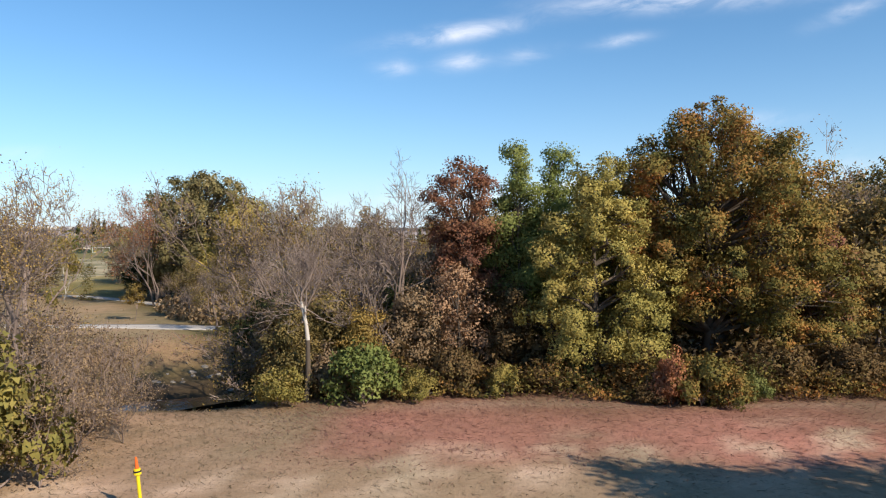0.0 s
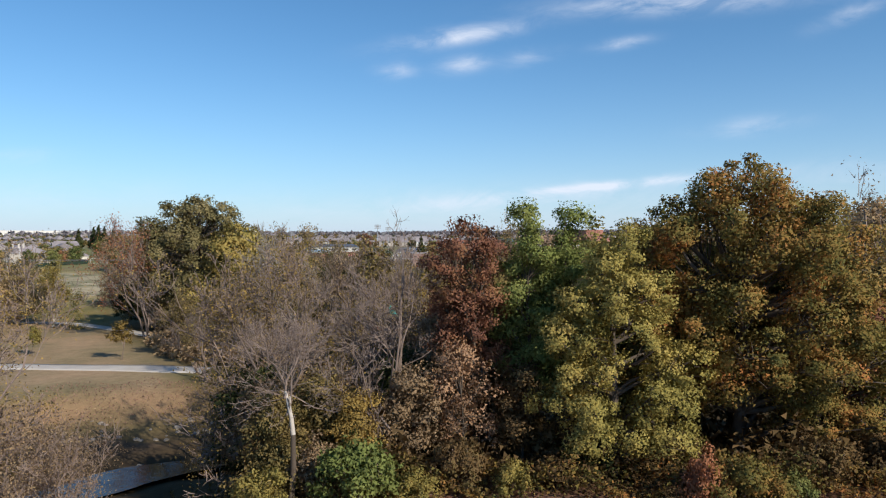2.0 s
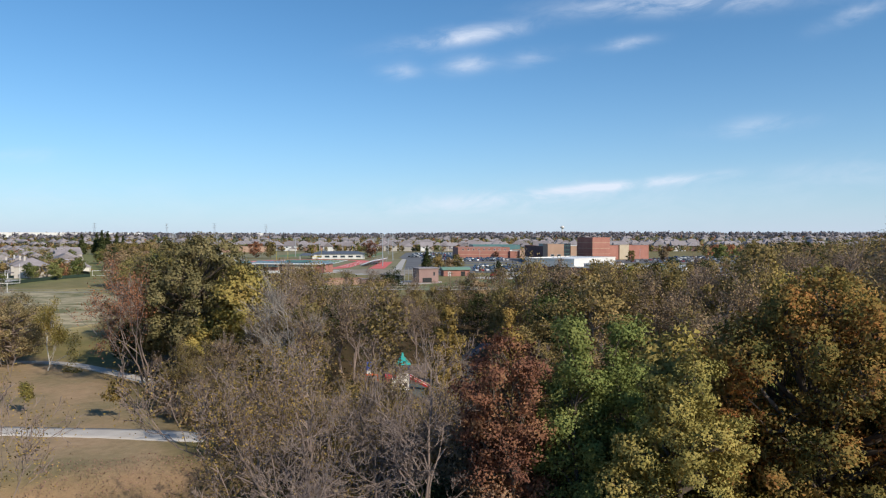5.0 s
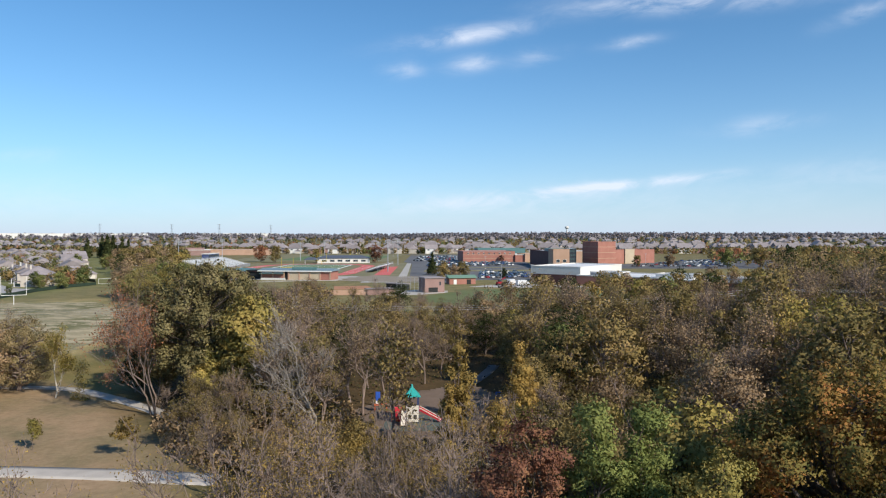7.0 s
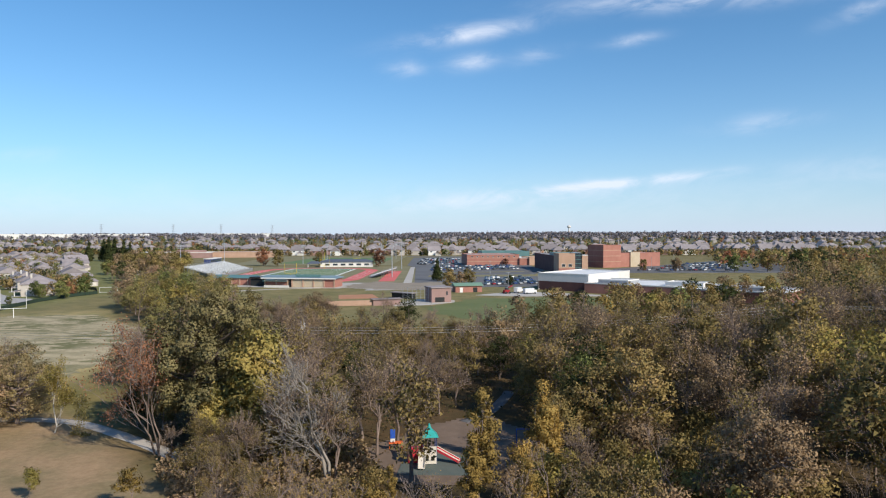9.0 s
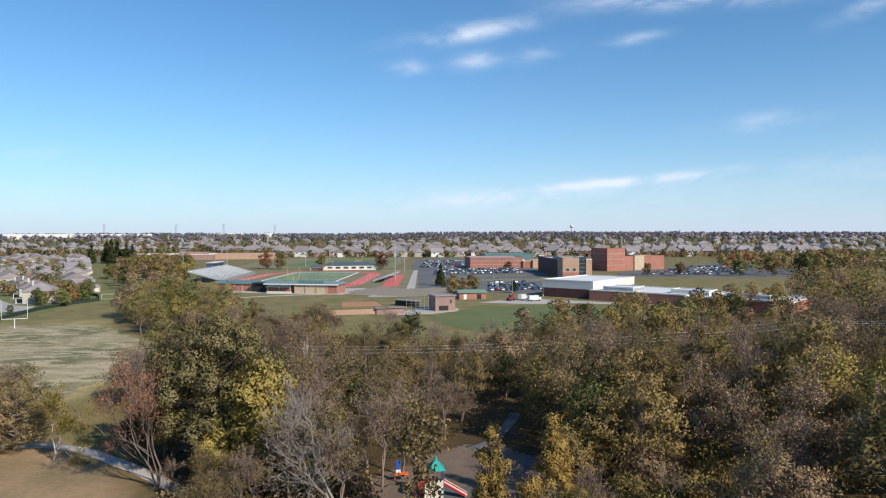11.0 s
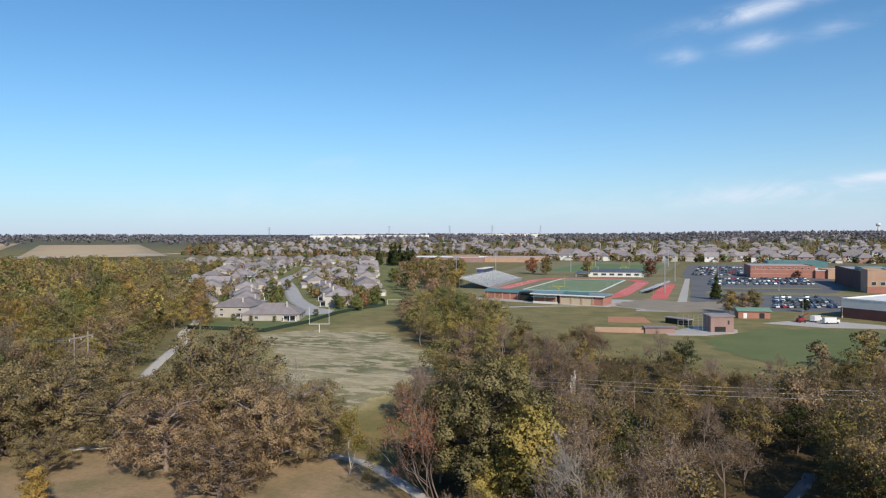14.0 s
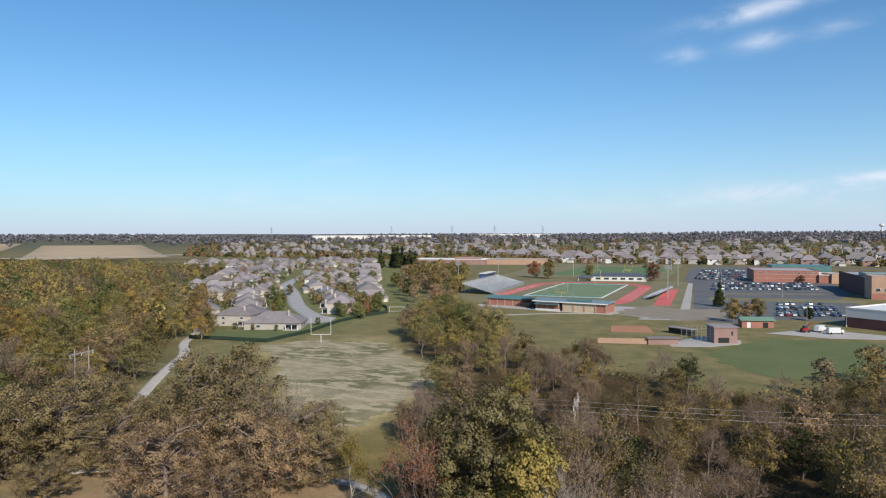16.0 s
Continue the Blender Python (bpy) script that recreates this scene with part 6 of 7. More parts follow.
sheet("green_lawn", [(-16, 262), (-6, 278), (4, 300), (30, 303), (62, 300), (56, 268), (30, 236), (6, 222), (-8, 236)], 0.8, 0.06, M["lawn_green"], "watered green lawn beside the ball field", "lawn")
sheet("bare_ground", [(-60, 372), (-48, 402), (-30, 392), (-8, 398), (-8, 352), (-28, 340), (-56, 352)], 0.8, 0.075, M["bare"], "bare brown ground beside the stadium drive", "ground")
sheet("practice_field", PRACTICE, 0.9, 0.05, M["practice"], "worn tan practice field with green patches", "field", 1.2)
bl = thing("outfield_fence", "low tan board fence behind the dugout", "fence", at=pose(-43, 268, 0, 0, 0, 14))
for i in range(9):
    part("panel", boxed(-8 + i * 1.9, -6.15 + i * 1.9, -0.05, 0.05, 0.1, 2.0), M["tan_brick"], bl)
    part("post", boxed(-8.06 + i * 1.9, -7.94 + i * 1.9, 0.05, 0.17, -0.3, 2.1), M["wood"], bl)

# ---- school ----
flat("car_park", [(-44, 612), (-50, 812), (12, 832), (8, 640), (60, 640), (62, 520), (48, 470), (62, 420), (52, 366), (12, 362), (-4, 340), (-24, 346), (-26, 400), (-34, 560)][::-1], 0.055, M["asphalt"], "large asphalt car park before the school", "car park")
for pts in ([(-14, 486), (44, 505), (46, 511), (-14, 492)], [(-20, 444), (60, 454), (60, 472), (-20, 461)]):
    flat("planting_strip", pts, 0.17, M["lawn"], "kerbed grass strip between the parking rows", "grass strip")
flat("road", [(-60, 842), (330, 860), (330, 876), (-60, 858)], 0.06, M["asphalt"], "asphalt road beyond the car park", "road")
flat("road", [(-22, 352), (-46, 346), (-46, 340), (-22, 345)][::-1], 0.05, M["road"], "concrete drive to the stadium", "road")


def block(name, label, x, y, turn, parts):
    """A building of flat-roofed blocks: each with its plan, height, wall and roof."""
    g = thing(name, label, "building", at=pose(x, y, height(x, y), 0, 0, turn))
    for x0, x1, y0, y1, h, wall, roof in parts:
        part("wall", boxed(x0, x1, y0, y1, -0.3, h), M[wall], g)
        part("roof", boxed(x0 + 0.4, x1 - 0.4, y0 + 0.4, y1 - 0.4, h - 0.3, h + 0.06), M[roof], g)
        cop = bmesh.new()
        for a in ((x0 - 0.1, x1 + 0.1, y0 - 0.1, y0 + 0.3), (x0 - 0.1, x1 + 0.1, y1 - 0.3, y1 + 0.1), (x0 - 0.1, x0 + 0.3, y0 + 0.3, y1 - 0.3), (x1 - 0.3, x1 + 0.1, y0 + 0.3, y1 - 0.3)):
            box(cop, *a, h, h + 0.5)
        part("parapet", cop, M["white_wall" if roof == "white_roof" else wall], g)
    return g


wing = block("school_wing", "long red-brick school wing with white bands", 30, 610, 6, [(-23, 22, 0, 40, 8.8, "brick", "grey_roof"), (22, 40, -2, 30, 6, "brick", "white_roof"), (-4, 40, 42, 70, 10.6, "teal_roof", "teal_roof")])
for z in (3.0, 6.0):
    part("stone_band", boxed(-23.05, 22.05, -0.08, 0.1, z, z + 0.4), M["tan_brick"], wing)
wall_windows(wing, "window", -21, 20, -0.02, 6.9, 7.9, 9, frac=0.3)
block("school_annex", "tan school annex with small dark windows", 72, 612, 14, [(-12, 10, 0, 20, 6.6, "tan_brick", "grey_roof")])
# the long block's dark walls carry the shade of its left face as colour
core = block("school_core", "long school block with a tan tower and tall glazing", 66, 481, 4, [(0, 11, 0, 16, 13, "tan_brick", "grey_roof"), (0.2, 22, 16, 88, 11.2, "brick_dark_and_shaded", "grey_roof"), (16, 20, 1, 16, 12.0, "tan_brick", "white_roof"), (4, 20, 30, 50, 12.8, "teal_roof", "grey_roof"), (22, 36, 66, 88, 9.5, "brick_dark_and_shaded", "grey_roof")])
part("entrance_glazing", boxed(11, 16, 1.5, 14, -0.2, 13.8), M["glass"], core)
for i in range(5):
    part("mullion", boxed(10.9, 16.1, 1.4, 1.6, 1.2 + i * 2.7, 1.45 + i * 2.7), M["teal_roof"], core)
part("stone_base", boxed(-0.06, 11.06, -0.08, 2, -0.3, 3.6), M["brick"], core)
wall_windows(core, "window", 1, 10, -0.05, 4.6, 6.4, 2, frac=0.5)
tower = block("school_auditorium", "tall red-brick school auditorium block", 113, 562, 28.6, [(0, 18, 0, 19, 17.5, "brick", "grey_roof"), (18, 30, 3, 24, 11, "brick", "grey_roof"), (30, 40, 2, 24, 11.4, "tan_wall", "grey_roof"), (40, 64, 4, 24, 11, "brick", "grey_roof")])
for z in (4.5, 9, 13.5):
    part("stone_band", boxed(-0.06, 18.06, -0.08, 0.2, z, z + 0.4), M["tan_brick"], tower)
    part("stone_band", boxed(-0.08, 0.2, -0.06, 19.06, z, z + 0.4), M["tan_brick"], tower)
gym = block("gymnasium", "white-roofed gymnasium with grey and dark brick walls", 36, 346, -38, [(0, 26, 0, 44, 4.6, "brick_dark_and_shaded", "grey_roof"), (-0.15, 26.15, -0.15, 44.15, 7.6, "white_wall", "white_roof"), (26.2, 70, -4, 30, 4.2, "brick", "white_roof"), (70, 110, -8, 26, 4.0, "brick", "white_roof"), (30, 44, 2, 14, 5.6, "grey_wall", "white_roof"), (60, 76, 4, 14, 5.6, "white_wall", "white_roof"), (84, 100, 0, 12, 5.4, "grey_wall", "white_roof")])
part("base_wall", boxed(-0.3, 26.3, -0.3, 44.3, -0.3, 4.2), M["brick_dark_and_shaded"], gym)
flat("car_park", [(108, 490), (116, 545), (250, 700), (300, 690), (250, 490)][::-1], 0.05, M["asphalt"], "asphalt car park beside the auditorium", "car park")

# ---- cars ----
def car_proto(paint, i, tall=1.0):
    g = thing("car", "parked car", "car", "cars in the school car park", at=pose(0, 0, -50))
    bm = bmesh.new()
    side = [(-2.25, 0.35), (-2.3, 0.75), (-2.1, 0.98 * tall), (-1.3, 1.02 * tall), (1.2, 0.98 * tall), (2.1, 0.86), (2.28, 0.6), (2.25, 0.35)]
    a = [bm.verts.new((x, -0.88, z)) for x, z in side]
    b = [bm.verts.new((x, 0.88, z)) for x, z in side]
    bm.faces.new(a), bm.faces.new(b[::-1])
    for k in range(len(side)):
        j = (k + 1) % len(side)
        bm.faces.new((a[k], b[k], b[j], a[j]))
    cab = [(-1.75, 1.0 * tall, 0.84), (-1.1, 1.45 * tall, 0.66), (0.35, 1.45 * tall, 0.66), (1.15, 0.99 * tall, 0.84)]
    top = [[bm.verts.new((x, s * w, z + 0.012)) for x, z, w in cab[1:3]] for s in (-1, 1)]
    bm.faces.new((top[0][0], top[0][1], top[1][1], top[1][0]))
    bmesh.ops.recalc_face_normals(bm, faces=bm.faces)
    part("body", bm, M["car_" + paint], g)
    bm = bmesh.new()
    a = [bm.verts.new((x, -w, z)) for x, z, w in cab]
    b = [bm.verts.new((x, w, z)) for x, z, w in cab]
    bm.faces.new(a), bm.faces.new(b[::-1])
    for k in range(4):
        j = (k + 1) % 4
        bm.faces.new((a[k], b[k], b[j], a[j]))
    bmesh.ops.recalc_face_normals(bm, faces=bm.faces)
    part("cabin_glass", bm, M["glass"], g)
    for x in (-1.4, 1.4):
        for s in (-1, 1):
            part("wheel", rodded((x, s * 0.74, 0.33), (x, s * 0.92, 0.33), 0.33, sides=8), M["black_metal"], g)
    return g


paints = ["white", "silver", "black", "blue", "red", "grey", "white"]
cars = [(p, car_proto(p, i, 1.22 if i == 6 else 1.0)) for i, p in enumerate(paints)]
used = set()
crng = np.random.default_rng(17)


def park(x, y, turn):
    i = int(crng.choice(7, p=[0.2, 0.2, 0.18, 0.13, 0.06, 0.15, 0.08]))
    p, ob = cars[i]
    m = pose(x, y, 0.06, 0, 0, turn + crng.normal() * 1.5 + (180 if crng.random() < 0.5 else 0))
    if i in used:
        ob = copy_thing(ob, m)
    else:
        used.add(i)
        ob.matrix_basis = m
    tagged(ob, "parked %s %s on the asphalt" % (p, "van" if i == 6 else "car"))


def row(x0, y0, x1, y1, turn, gap=2.9, full=0.85):
    n = int(math.hypot(x1 - x0, y1 - y0) / gap)
    for k in range(n):
        if crng.random() < full:
            park(x0 + (x1 - x0) * k / n, y0 + (y1 - y0) * k / n, turn)


for k in range(5):
    y = 622 + k * 32
    row(-36, y, 4, y + 8, 100, 3.1, 0.8)
    row(-36, y + 7, 4, y + 15, 100, 3.1, 0.8)
for y in (520, 528, 548, 556, 576):
    row(-20, y, 46, y + 22, 108, 3.0, 0.8)
for y in (376, 384, 402, 410, 428):
    row(13 + (y - 376) * 0.05, y, 42, y + 10, 110, 2.9, 0.85)
for k in range(5):
    row(130 + k * 18, 520 + k * 28, 200 + k * 14, 520 + k * 28, 90, 3.2, 0.8)
def loader():
    g = thing("skid_loader", "red loader parked on the concrete yard", "loader", at=pose(19, 322, 0.06, 0, 0, 30))
    part("body", boxed(-1.4, 1.4, -0.9, 0.9, 0.5, 1.7, 0.12), M["car_red"], g)
    part("cab", boxed(-0.6, 0.7, -0.75, 0.75, 1.7, 2.7, 0.1), M["glass"], g)
    part("boom", boxed(0.6, 4.2, -0.2, 0.2, 1.9, 2.3, 0.05, turn=pose(0, 0, 0, 0, -22, 0)), M["car_red"], g)
    for x in (-1.0, 1.0):
        for s in (-1, 1):
            part("wheel", rodded((x, s * 0.8, 0.5), (x, s * 1.15, 0.5), 0.5, sides=10), M["black_metal"], g)


loader()
for x, y, a in ((29, 321, 25), (24.5, 326, 60)):
    g = thing("van", "white van parked on the concrete yard", "van", "vans in the yard", at=pose(x, y, 0.06, 0, 0, a))
    part("body", boxed(-2.8, 2.0, -1.0, 1.0, 0.45, 2.5, 0.12), M["car_white"], g)
    part("cab", boxed(2.0, 3.3, -0.98, 0.98, 0.45, 1.7, 0.15), M["car_white"], g)
    part("windscreen", boxed(2.0, 2.5, -0.85, 0.85, 1.7, 2.3, 0.08), M["glass"], g)
    for xx in (-1.9, 2.3):
        for s in (-1, 1):
            part("wheel", rodded((xx, s * 0.85, 0.4), (xx, s * 1.03, 0.4), 0.4, sides=10), M["black_metal"], g)
for x, y in ((21, 338), (36, 345), (-12, 470), (20, 480), (-16, 600), (-20, 700), (150, 560), (180, 600)):
    g = thing("street_lamp", "tall grey lamp post in the car park", "street lamp", "car park lamps", at=pose(x, y, 0))
    part("base", rodded((0, 0, -0.2), (0, 0, 0.8), 0.3), M["concrete"], g)
    part("pole", rodded((0, 0, 0.8), (0, 0, 8.5), 0.11, 0.08), M["steel"], g)
    part("lamp_head", boxed(-0.9, 0.9, -0.2, 0.2, 8.4, 8.6, 0.05), M["grey_wall"], g)
for i, (p, ob) in enumerate(cars):
    if i not in used:
        ob.matrix_basis = pose(20 + i * 4, 440, 0.06)
        tagged(ob, "parked %s car on the asphalt" % p)

# ---- houses ----
def house_proto(seed, wall, w, d, storeys, near):
    """A family house with a hipped roof, a garage wing, windows and a door."""
    r = random.Random(seed)
    h = 2.9 * storeys + 0.3
    g = thing("house", "house", "house", "houses", at=pose(0, 0, -60))
    part("wall", boxed(-w / 2, w / 2, -d / 2, d / 2, -0.4, h), M[wall], g)
    part("roof", hip_roof(bmesh.new(), -w / 2, w / 2, -d / 2, d / 2, h, min(w, d) * (0.27 if seed not in (5, 6, 7) else 0.42), 0.55, seed % 3 == 2), M["shingle"], g)
    gx = w / 2 - 3.2
    part("garage_wall", boxed(gx - 3.4, gx + 3.4, -d / 2 - 5.0, -d / 2, -0.4, 3.1), M[wall], g)
    part("garage_roof", hip_roof(bmesh.new(), gx - 3.4, gx + 3.4, -d / 2 - 5.0, -d / 2 + 2.5, 3.1, 1.9, 0.5, seed % 3 == 2), M["shingle"], g)
    part("garage_door", boxed(gx - 2.5, gx + 2.5, -d / 2 - 5.07, -d / 2 - 4.9, 0, 2.2), M["garage"], g)
    if near:
        part("door", boxed(-1.6, -0.6, -d / 2 - 0.07, -d / 2 + 0.1, 0, 2.1), M["wood"], g)
    if not near:
        for s in (-1, 1):
            part("window", boxed(s * w / 4 - 1.2, s * w / 4 + 1.2, -d / 2 - 0.07, -d / 2 + 0.1, h - 2.1, h - 0.8), M["glass"], g)
            part("window", boxed(s * w / 4 - 1.2, s * w / 4 + 1.2, d / 2 - 0.1, d / 2 + 0.07, h - 2.1, h - 0.8), M["glass"], g)
        return g
    for k in range(storeys):
        z = 0.9 + 2.9 * k
        xs = (-w / 2 + 2.2, w / 2 - 2.4) if k else (-w / 2 + 2.2,)
        for x in xs:
            f = part("window", boxed(x - 0.9, x + 0.9, -d / 2 - 0.06, -d / 2 + 0.1, z, z + 1.4), M["trim"], g)
            if near:
                part("pane", boxed(x - 0.78, x + 0.78, -d / 2 - 0.09, -d / 2, z + 0.12, z + 1.28), M["glass"], f)
        for x in (-w / 4, w / 4):
            f = part("window", boxed(x - 1.0, x + 1.0, d / 2 - 0.1, d / 2 + 0.06, z, z + 1.4), M["trim"] if near else M["glass"], g)
            if near:
                part("pane", boxed(x - 0.88, x + 0.88, d / 2, d / 2 + 0.09, z + 0.12, z + 1.28), M["glass"], f)
        for s in (-1, 1):
            part("window", boxed(s * w / 2 - 0.07, s * w / 2 + 0.07, -0.8, 0.8, z, z + 1.3), M["glass"], g)
    part("porch_roof", boxed(-w / 2 + 1.0, -w / 2 + 7.0, d / 2, d / 2 + 3.0, 2.6, 2.85), M["shingle"], g)
    part("porch_door", boxed(-w / 2 + 2.4, -w / 2 + 5.6, d / 2 - 0.1, d / 2 + 0.05, 0.0, 2.2), M["glass"], g)
    part("patio", boxed(-w / 2 + 0.6, -w / 2 + 8.0, d / 2 - 0.2, d / 2 + 4.2, -0.3, 0.08), M["concrete"], g)
    for x in (-w / 2 + 1.2, -w / 2 + 4.0, -w / 2 + 6.8):
        part("porch_post", boxed(x - 0.14, x + 0.14, d / 2 + 2.6, d / 2 + 2.88, 0, 2.6), M["trim"], g)
    part("chimney", boxed(-w / 4 - 0.45, -w / 4 + 0.45, d / 6, d / 6 + 0.9, h, h + min(w, d) * 0.27 + 0.9), M[wall], g)
    return g


near_protos = [house_proto(1, "stucco", 22, 15, 2, True), house_proto(2, "siding", 20, 15, 2, True), house_proto(3, "stucco", 27, 17, 1, True), house_proto(4, "stucco", 20, 16, 2, True)]
far_protos = [house_proto(5, "trim", 15, 12, 2, False), house_proto(6, "stucco", 14, 11, 2, False), house_proto(7, "pink_brick", 16, 12, 2, False)]
mid_protos = [house_proto(8, "stucco", 21, 15, 2, False), house_proto(9, "siding", 20, 14, 2, False), house_proto(10, "stucco", 23, 16, 1, False)]
placed_protos = set()
hrng = random.Random(9)


def put_house(pool, i, x, y, turn, s, label, group):
    ob = pool[i]
    m = pose(x, y, height(x, y), 0, 0, turn) @ Matrix.Scale(s / ob.scale[0], 4)
    if ob in placed_protos:
        ob = copy_thing(ob, m)
    else:
        placed_protos.add(ob)
        ob.matrix_basis = m
    tagged(ob, label, "house", group)


# the street of grey-roofed houses, seen from behind their gardens
ribbon("street", [(-176, 276), (-188, 296), (-217, 325), (-245, 362), (-270, 396), (-300, 434), (-324, 463), (-360, 540), (-420, 640)], 9, 0.06, M["road"], "pale concrete street between the houses", "road", step=4)
flat("drive", [(-171, 283), (-178, 271), (-190, 274), (-186, 300), (-176, 296)], 0.055, M["road"], "pale concrete turning place at the end of the street", "road")
WALLS = ["grey-roofed stucco house with a hipped roof", "grey-roofed pale house with a hipped roof", "low grey-roofed stucco house with a gabled roof", "grey-roofed stucco house of two storeys"]
first = [(2, -182.5, 259, 204, 0.86), (0, -204, 261, 196, 0.74), (0, -187, 318, 120, 0.86), (3, -203, 340, 124, 0.8), (2, -213, 281, -56, 0.8), (0, -226, 296, -52, 0.78), (3, -239, 313, -54, 0.8), (2, -254, 331, -54, 0.8), (1, -220, 362, 128, 0.8), (0, -268, 349, -54, 0.78), (2, -238, 384, 128, 0.8)]
for i, x, y, a, s in first:
    put_house(near_protos, i, x, y, a, s, WALLS[i], "houses of the street")
MIDW = ["grey-roofed stucco house among street trees", "grey-roofed pale house among street trees", "low grey-roofed house among street trees"]
spots_h = [(x, y) for i, x, y, a, s in first]
STREET = [(-176, 276), (-217, 325), (-270, 396), (-324, 463), (-360, 540), (-420, 640)]
for k in range(3000):
    if len(spots_h) > 155:
        break
    d, a = 300 + 640 * hrng.random() ** 0.8, radians(hrng.uniform(28.5, 43.0))
    x, y = -6 - d * math.sin(a), 19 + d * math.cos(a)
    if inside(x, y, FOREST_L) or (x > -222 and y < 372) or to_line(x, y, STREET) < 14 or any(math.hypot(p - x, q - y) < 20.5 for p, q in spots_h):
        continue
    spots_h.append((x, y))
    i = hrng.randrange(3)
    put_house(mid_protos, i, x, y, hrng.choice((128, -52, 128, -52, 38)) + hrng.uniform(-10, 10), hrng.uniform(0.72, 0.86), MIDW[i], "houses of the far streets")
# the suburb along the horizon
FARW = ["pale far house with a grey roof in the suburb", "stucco far house with a grey roof in the suburb", "brick far house with a grey roof in the suburb"]
for r_, y in enumerate((905, 945, 1010, 1070)):
    x = -330 - 18 * r_
    while x < 430 + 40 * r_:
        x += hrng.uniform(21, 33) * (1 + 0.12 * r_)
        if r_ < 2 and x < -235:
            continue
        i = hrng.randrange(3)
        put_house(far_protos, i, x, y + hrng.uniform(-7, 7) + 0.05 * x, hrng.choice((0, 180, 90)) + hrng.uniform(-8, 8), hrng.uniform(0.9, 1.2), FARW[i], "houses of the suburb")


def far_houses(count, seed):
    """The houses too far off to tell apart: walls and steep roofs joined."""
    r = random.Random(seed)
    walls, roofs, nw, nr = [], [], 0, 0
    wf, rf = [], []
    for k in range(count):
        d, a = 1120 + 1000 * r.random() ** 1.3, radians(r.uniform(-40, 36))
        x, y = d * math.sin(a), d * math.cos(a)
        z, w, e, h = height(x, y), r.uniform(6.0, 8.5), r.uniform(5, 6.5), r.uniform(5.0, 6.5)
        c, s = math.cos(a + r.choice((0, 1.57))), math.sin(a)
        t = [(x + px * c - py * s, y + px * s + py * c) for px, py in ((-w, -e), (w, -e), (w, e), (-w, e))]
        walls += [(p, q, z - 0.5) for p, q in t] + [(p, q, z + h) for p, q in t]
        wf += [[nw + i, nw + (i + 1) % 4, nw + 4 + (i + 1) % 4, nw + 4 + i] for i in range(4)]
        nw += 8
        t = [(x + px * c - py * s, y + px * s + py * c) for px, py in ((-w - 0.6, -e - 0.6), (w + 0.6, -e - 0.6), (w + 0.6, e + 0.6), (-w - 0.6, e + 0.6), (-w * 0.35, 0), (w * 0.35, 0))]
        roofs += [(p, q, z + h) for p, q in t[:4]] + [(p, q, z + h + 3.6) for p, q in t[4:]]
        rf += [[nr, nr + 1, nr + 5, nr + 4], [nr + 2, nr + 3, nr + 4, nr + 5], [nr + 1, nr + 2, nr + 5, nr + 5], [nr + 3, nr, nr + 4, nr + 4]]
        nr += 6
    tagged(new("suburb_walls", mesh_from("suburb_walls", walls, wf, M["tan_grey"])), "pale walls of the far suburb", "houses", kind="stuff")
    bm = bmesh.new()
    vs = [bm.verts.new(p) for p in roofs]
    for f in rf:
        bm.faces.new([vs[i] for i in dict.fromkeys(f)])
    me = bpy.data.meshes.new("suburb_roofs")
    bm.to_mesh(me)
    bm.free()
    me.materials.append(M["shingle"])
    tagged(new("suburb_roofs", me), "grey roofs of the far suburb", "houses", kind="stuff")


far_houses(520, 77)

# low commercial buildings
block("primary_school", "long low pink-brick building with a flat roof", -300, 800, 10, [(-70, 20, 0, 40, 6, "pink_brick", "white_roof"), (20, 90, 10, 45, 6, "tan_brick", "grey_roof"), (-20, 10, 12, 30, 8, "pink_brick", "grey_roof")])
block("warehouse", "very long white warehouse on the horizon", -1010, 1850, 40, [(-170, 190, 0, 80, 13, "white_wall", "white_roof")])
block("warehouse", "long white warehouse on the horizon", -700, 2300, 20, [(-120, 120, 0, 60, 12, "white_wall", "white_roof")])
ribbon("stubble_field", [(-860, 756), (-983, 860), (-1160, 1009), (-1335, 1157)], 200, 0.5, M["hay"], "wide tan stubble field near the horizon", "field", step=30)
ribbon("stubble_field", [(-1260, 800), (-1420, 940), (-1560, 1060)], 150, 0.5, M["hay"], "tan stubble field beyond the woods", "field", step=30)
ribbon("highway", [(-1150, 600), (-1000, 700), (-905, 800), (-815, 997), (-690, 1387), (-640, 1700)], 16, 0.6, M["concrete"], "pale highway on a low embankment", "road", step=25)
wt = thing("water_tower", "white water tower on the horizon", "water tower", at=pose(446, 2740, height(446, 2740)))
part("column", rodded((0, 0, -1), (0, 0, 30), 3.0, 2.2, sides=12), M["white_wall"], wt)
bm = bmesh.new()
bmesh.ops.create_uvsphere(bm, u_segments=16, v_segments=10, radius=8, matrix=pose(0, 0, 33) @ Matrix.Diagonal((1, 1, 0.75, 1)))
part("tank", bm, M["white_wall"], wt)
for x, y in ((-1150, 1560), (-1010, 1990), (-880, 2180), (-690, 2060), (-590, 2260)):
    g = thing("transmission_tower", "thin steel transmission tower on the horizon", "transmission tower", "transmission towers", at=pose(x, y, height(x, y)))
    for sx_ in (-1, 1):
        for sy_ in (-1, 1):
            part("leg", rodded((sx_ * 3, sy_ * 3, -1), (sx_ * 0.5, sy_ * 0.5, 40), 0.3, 0.2, sides=5), M["steel"], g)
    for z in (28, 34, 39):
        part("crossarm", rodded((-6, 0, z), (6, 0, z), 0.25, sides=5), M["steel"], g)
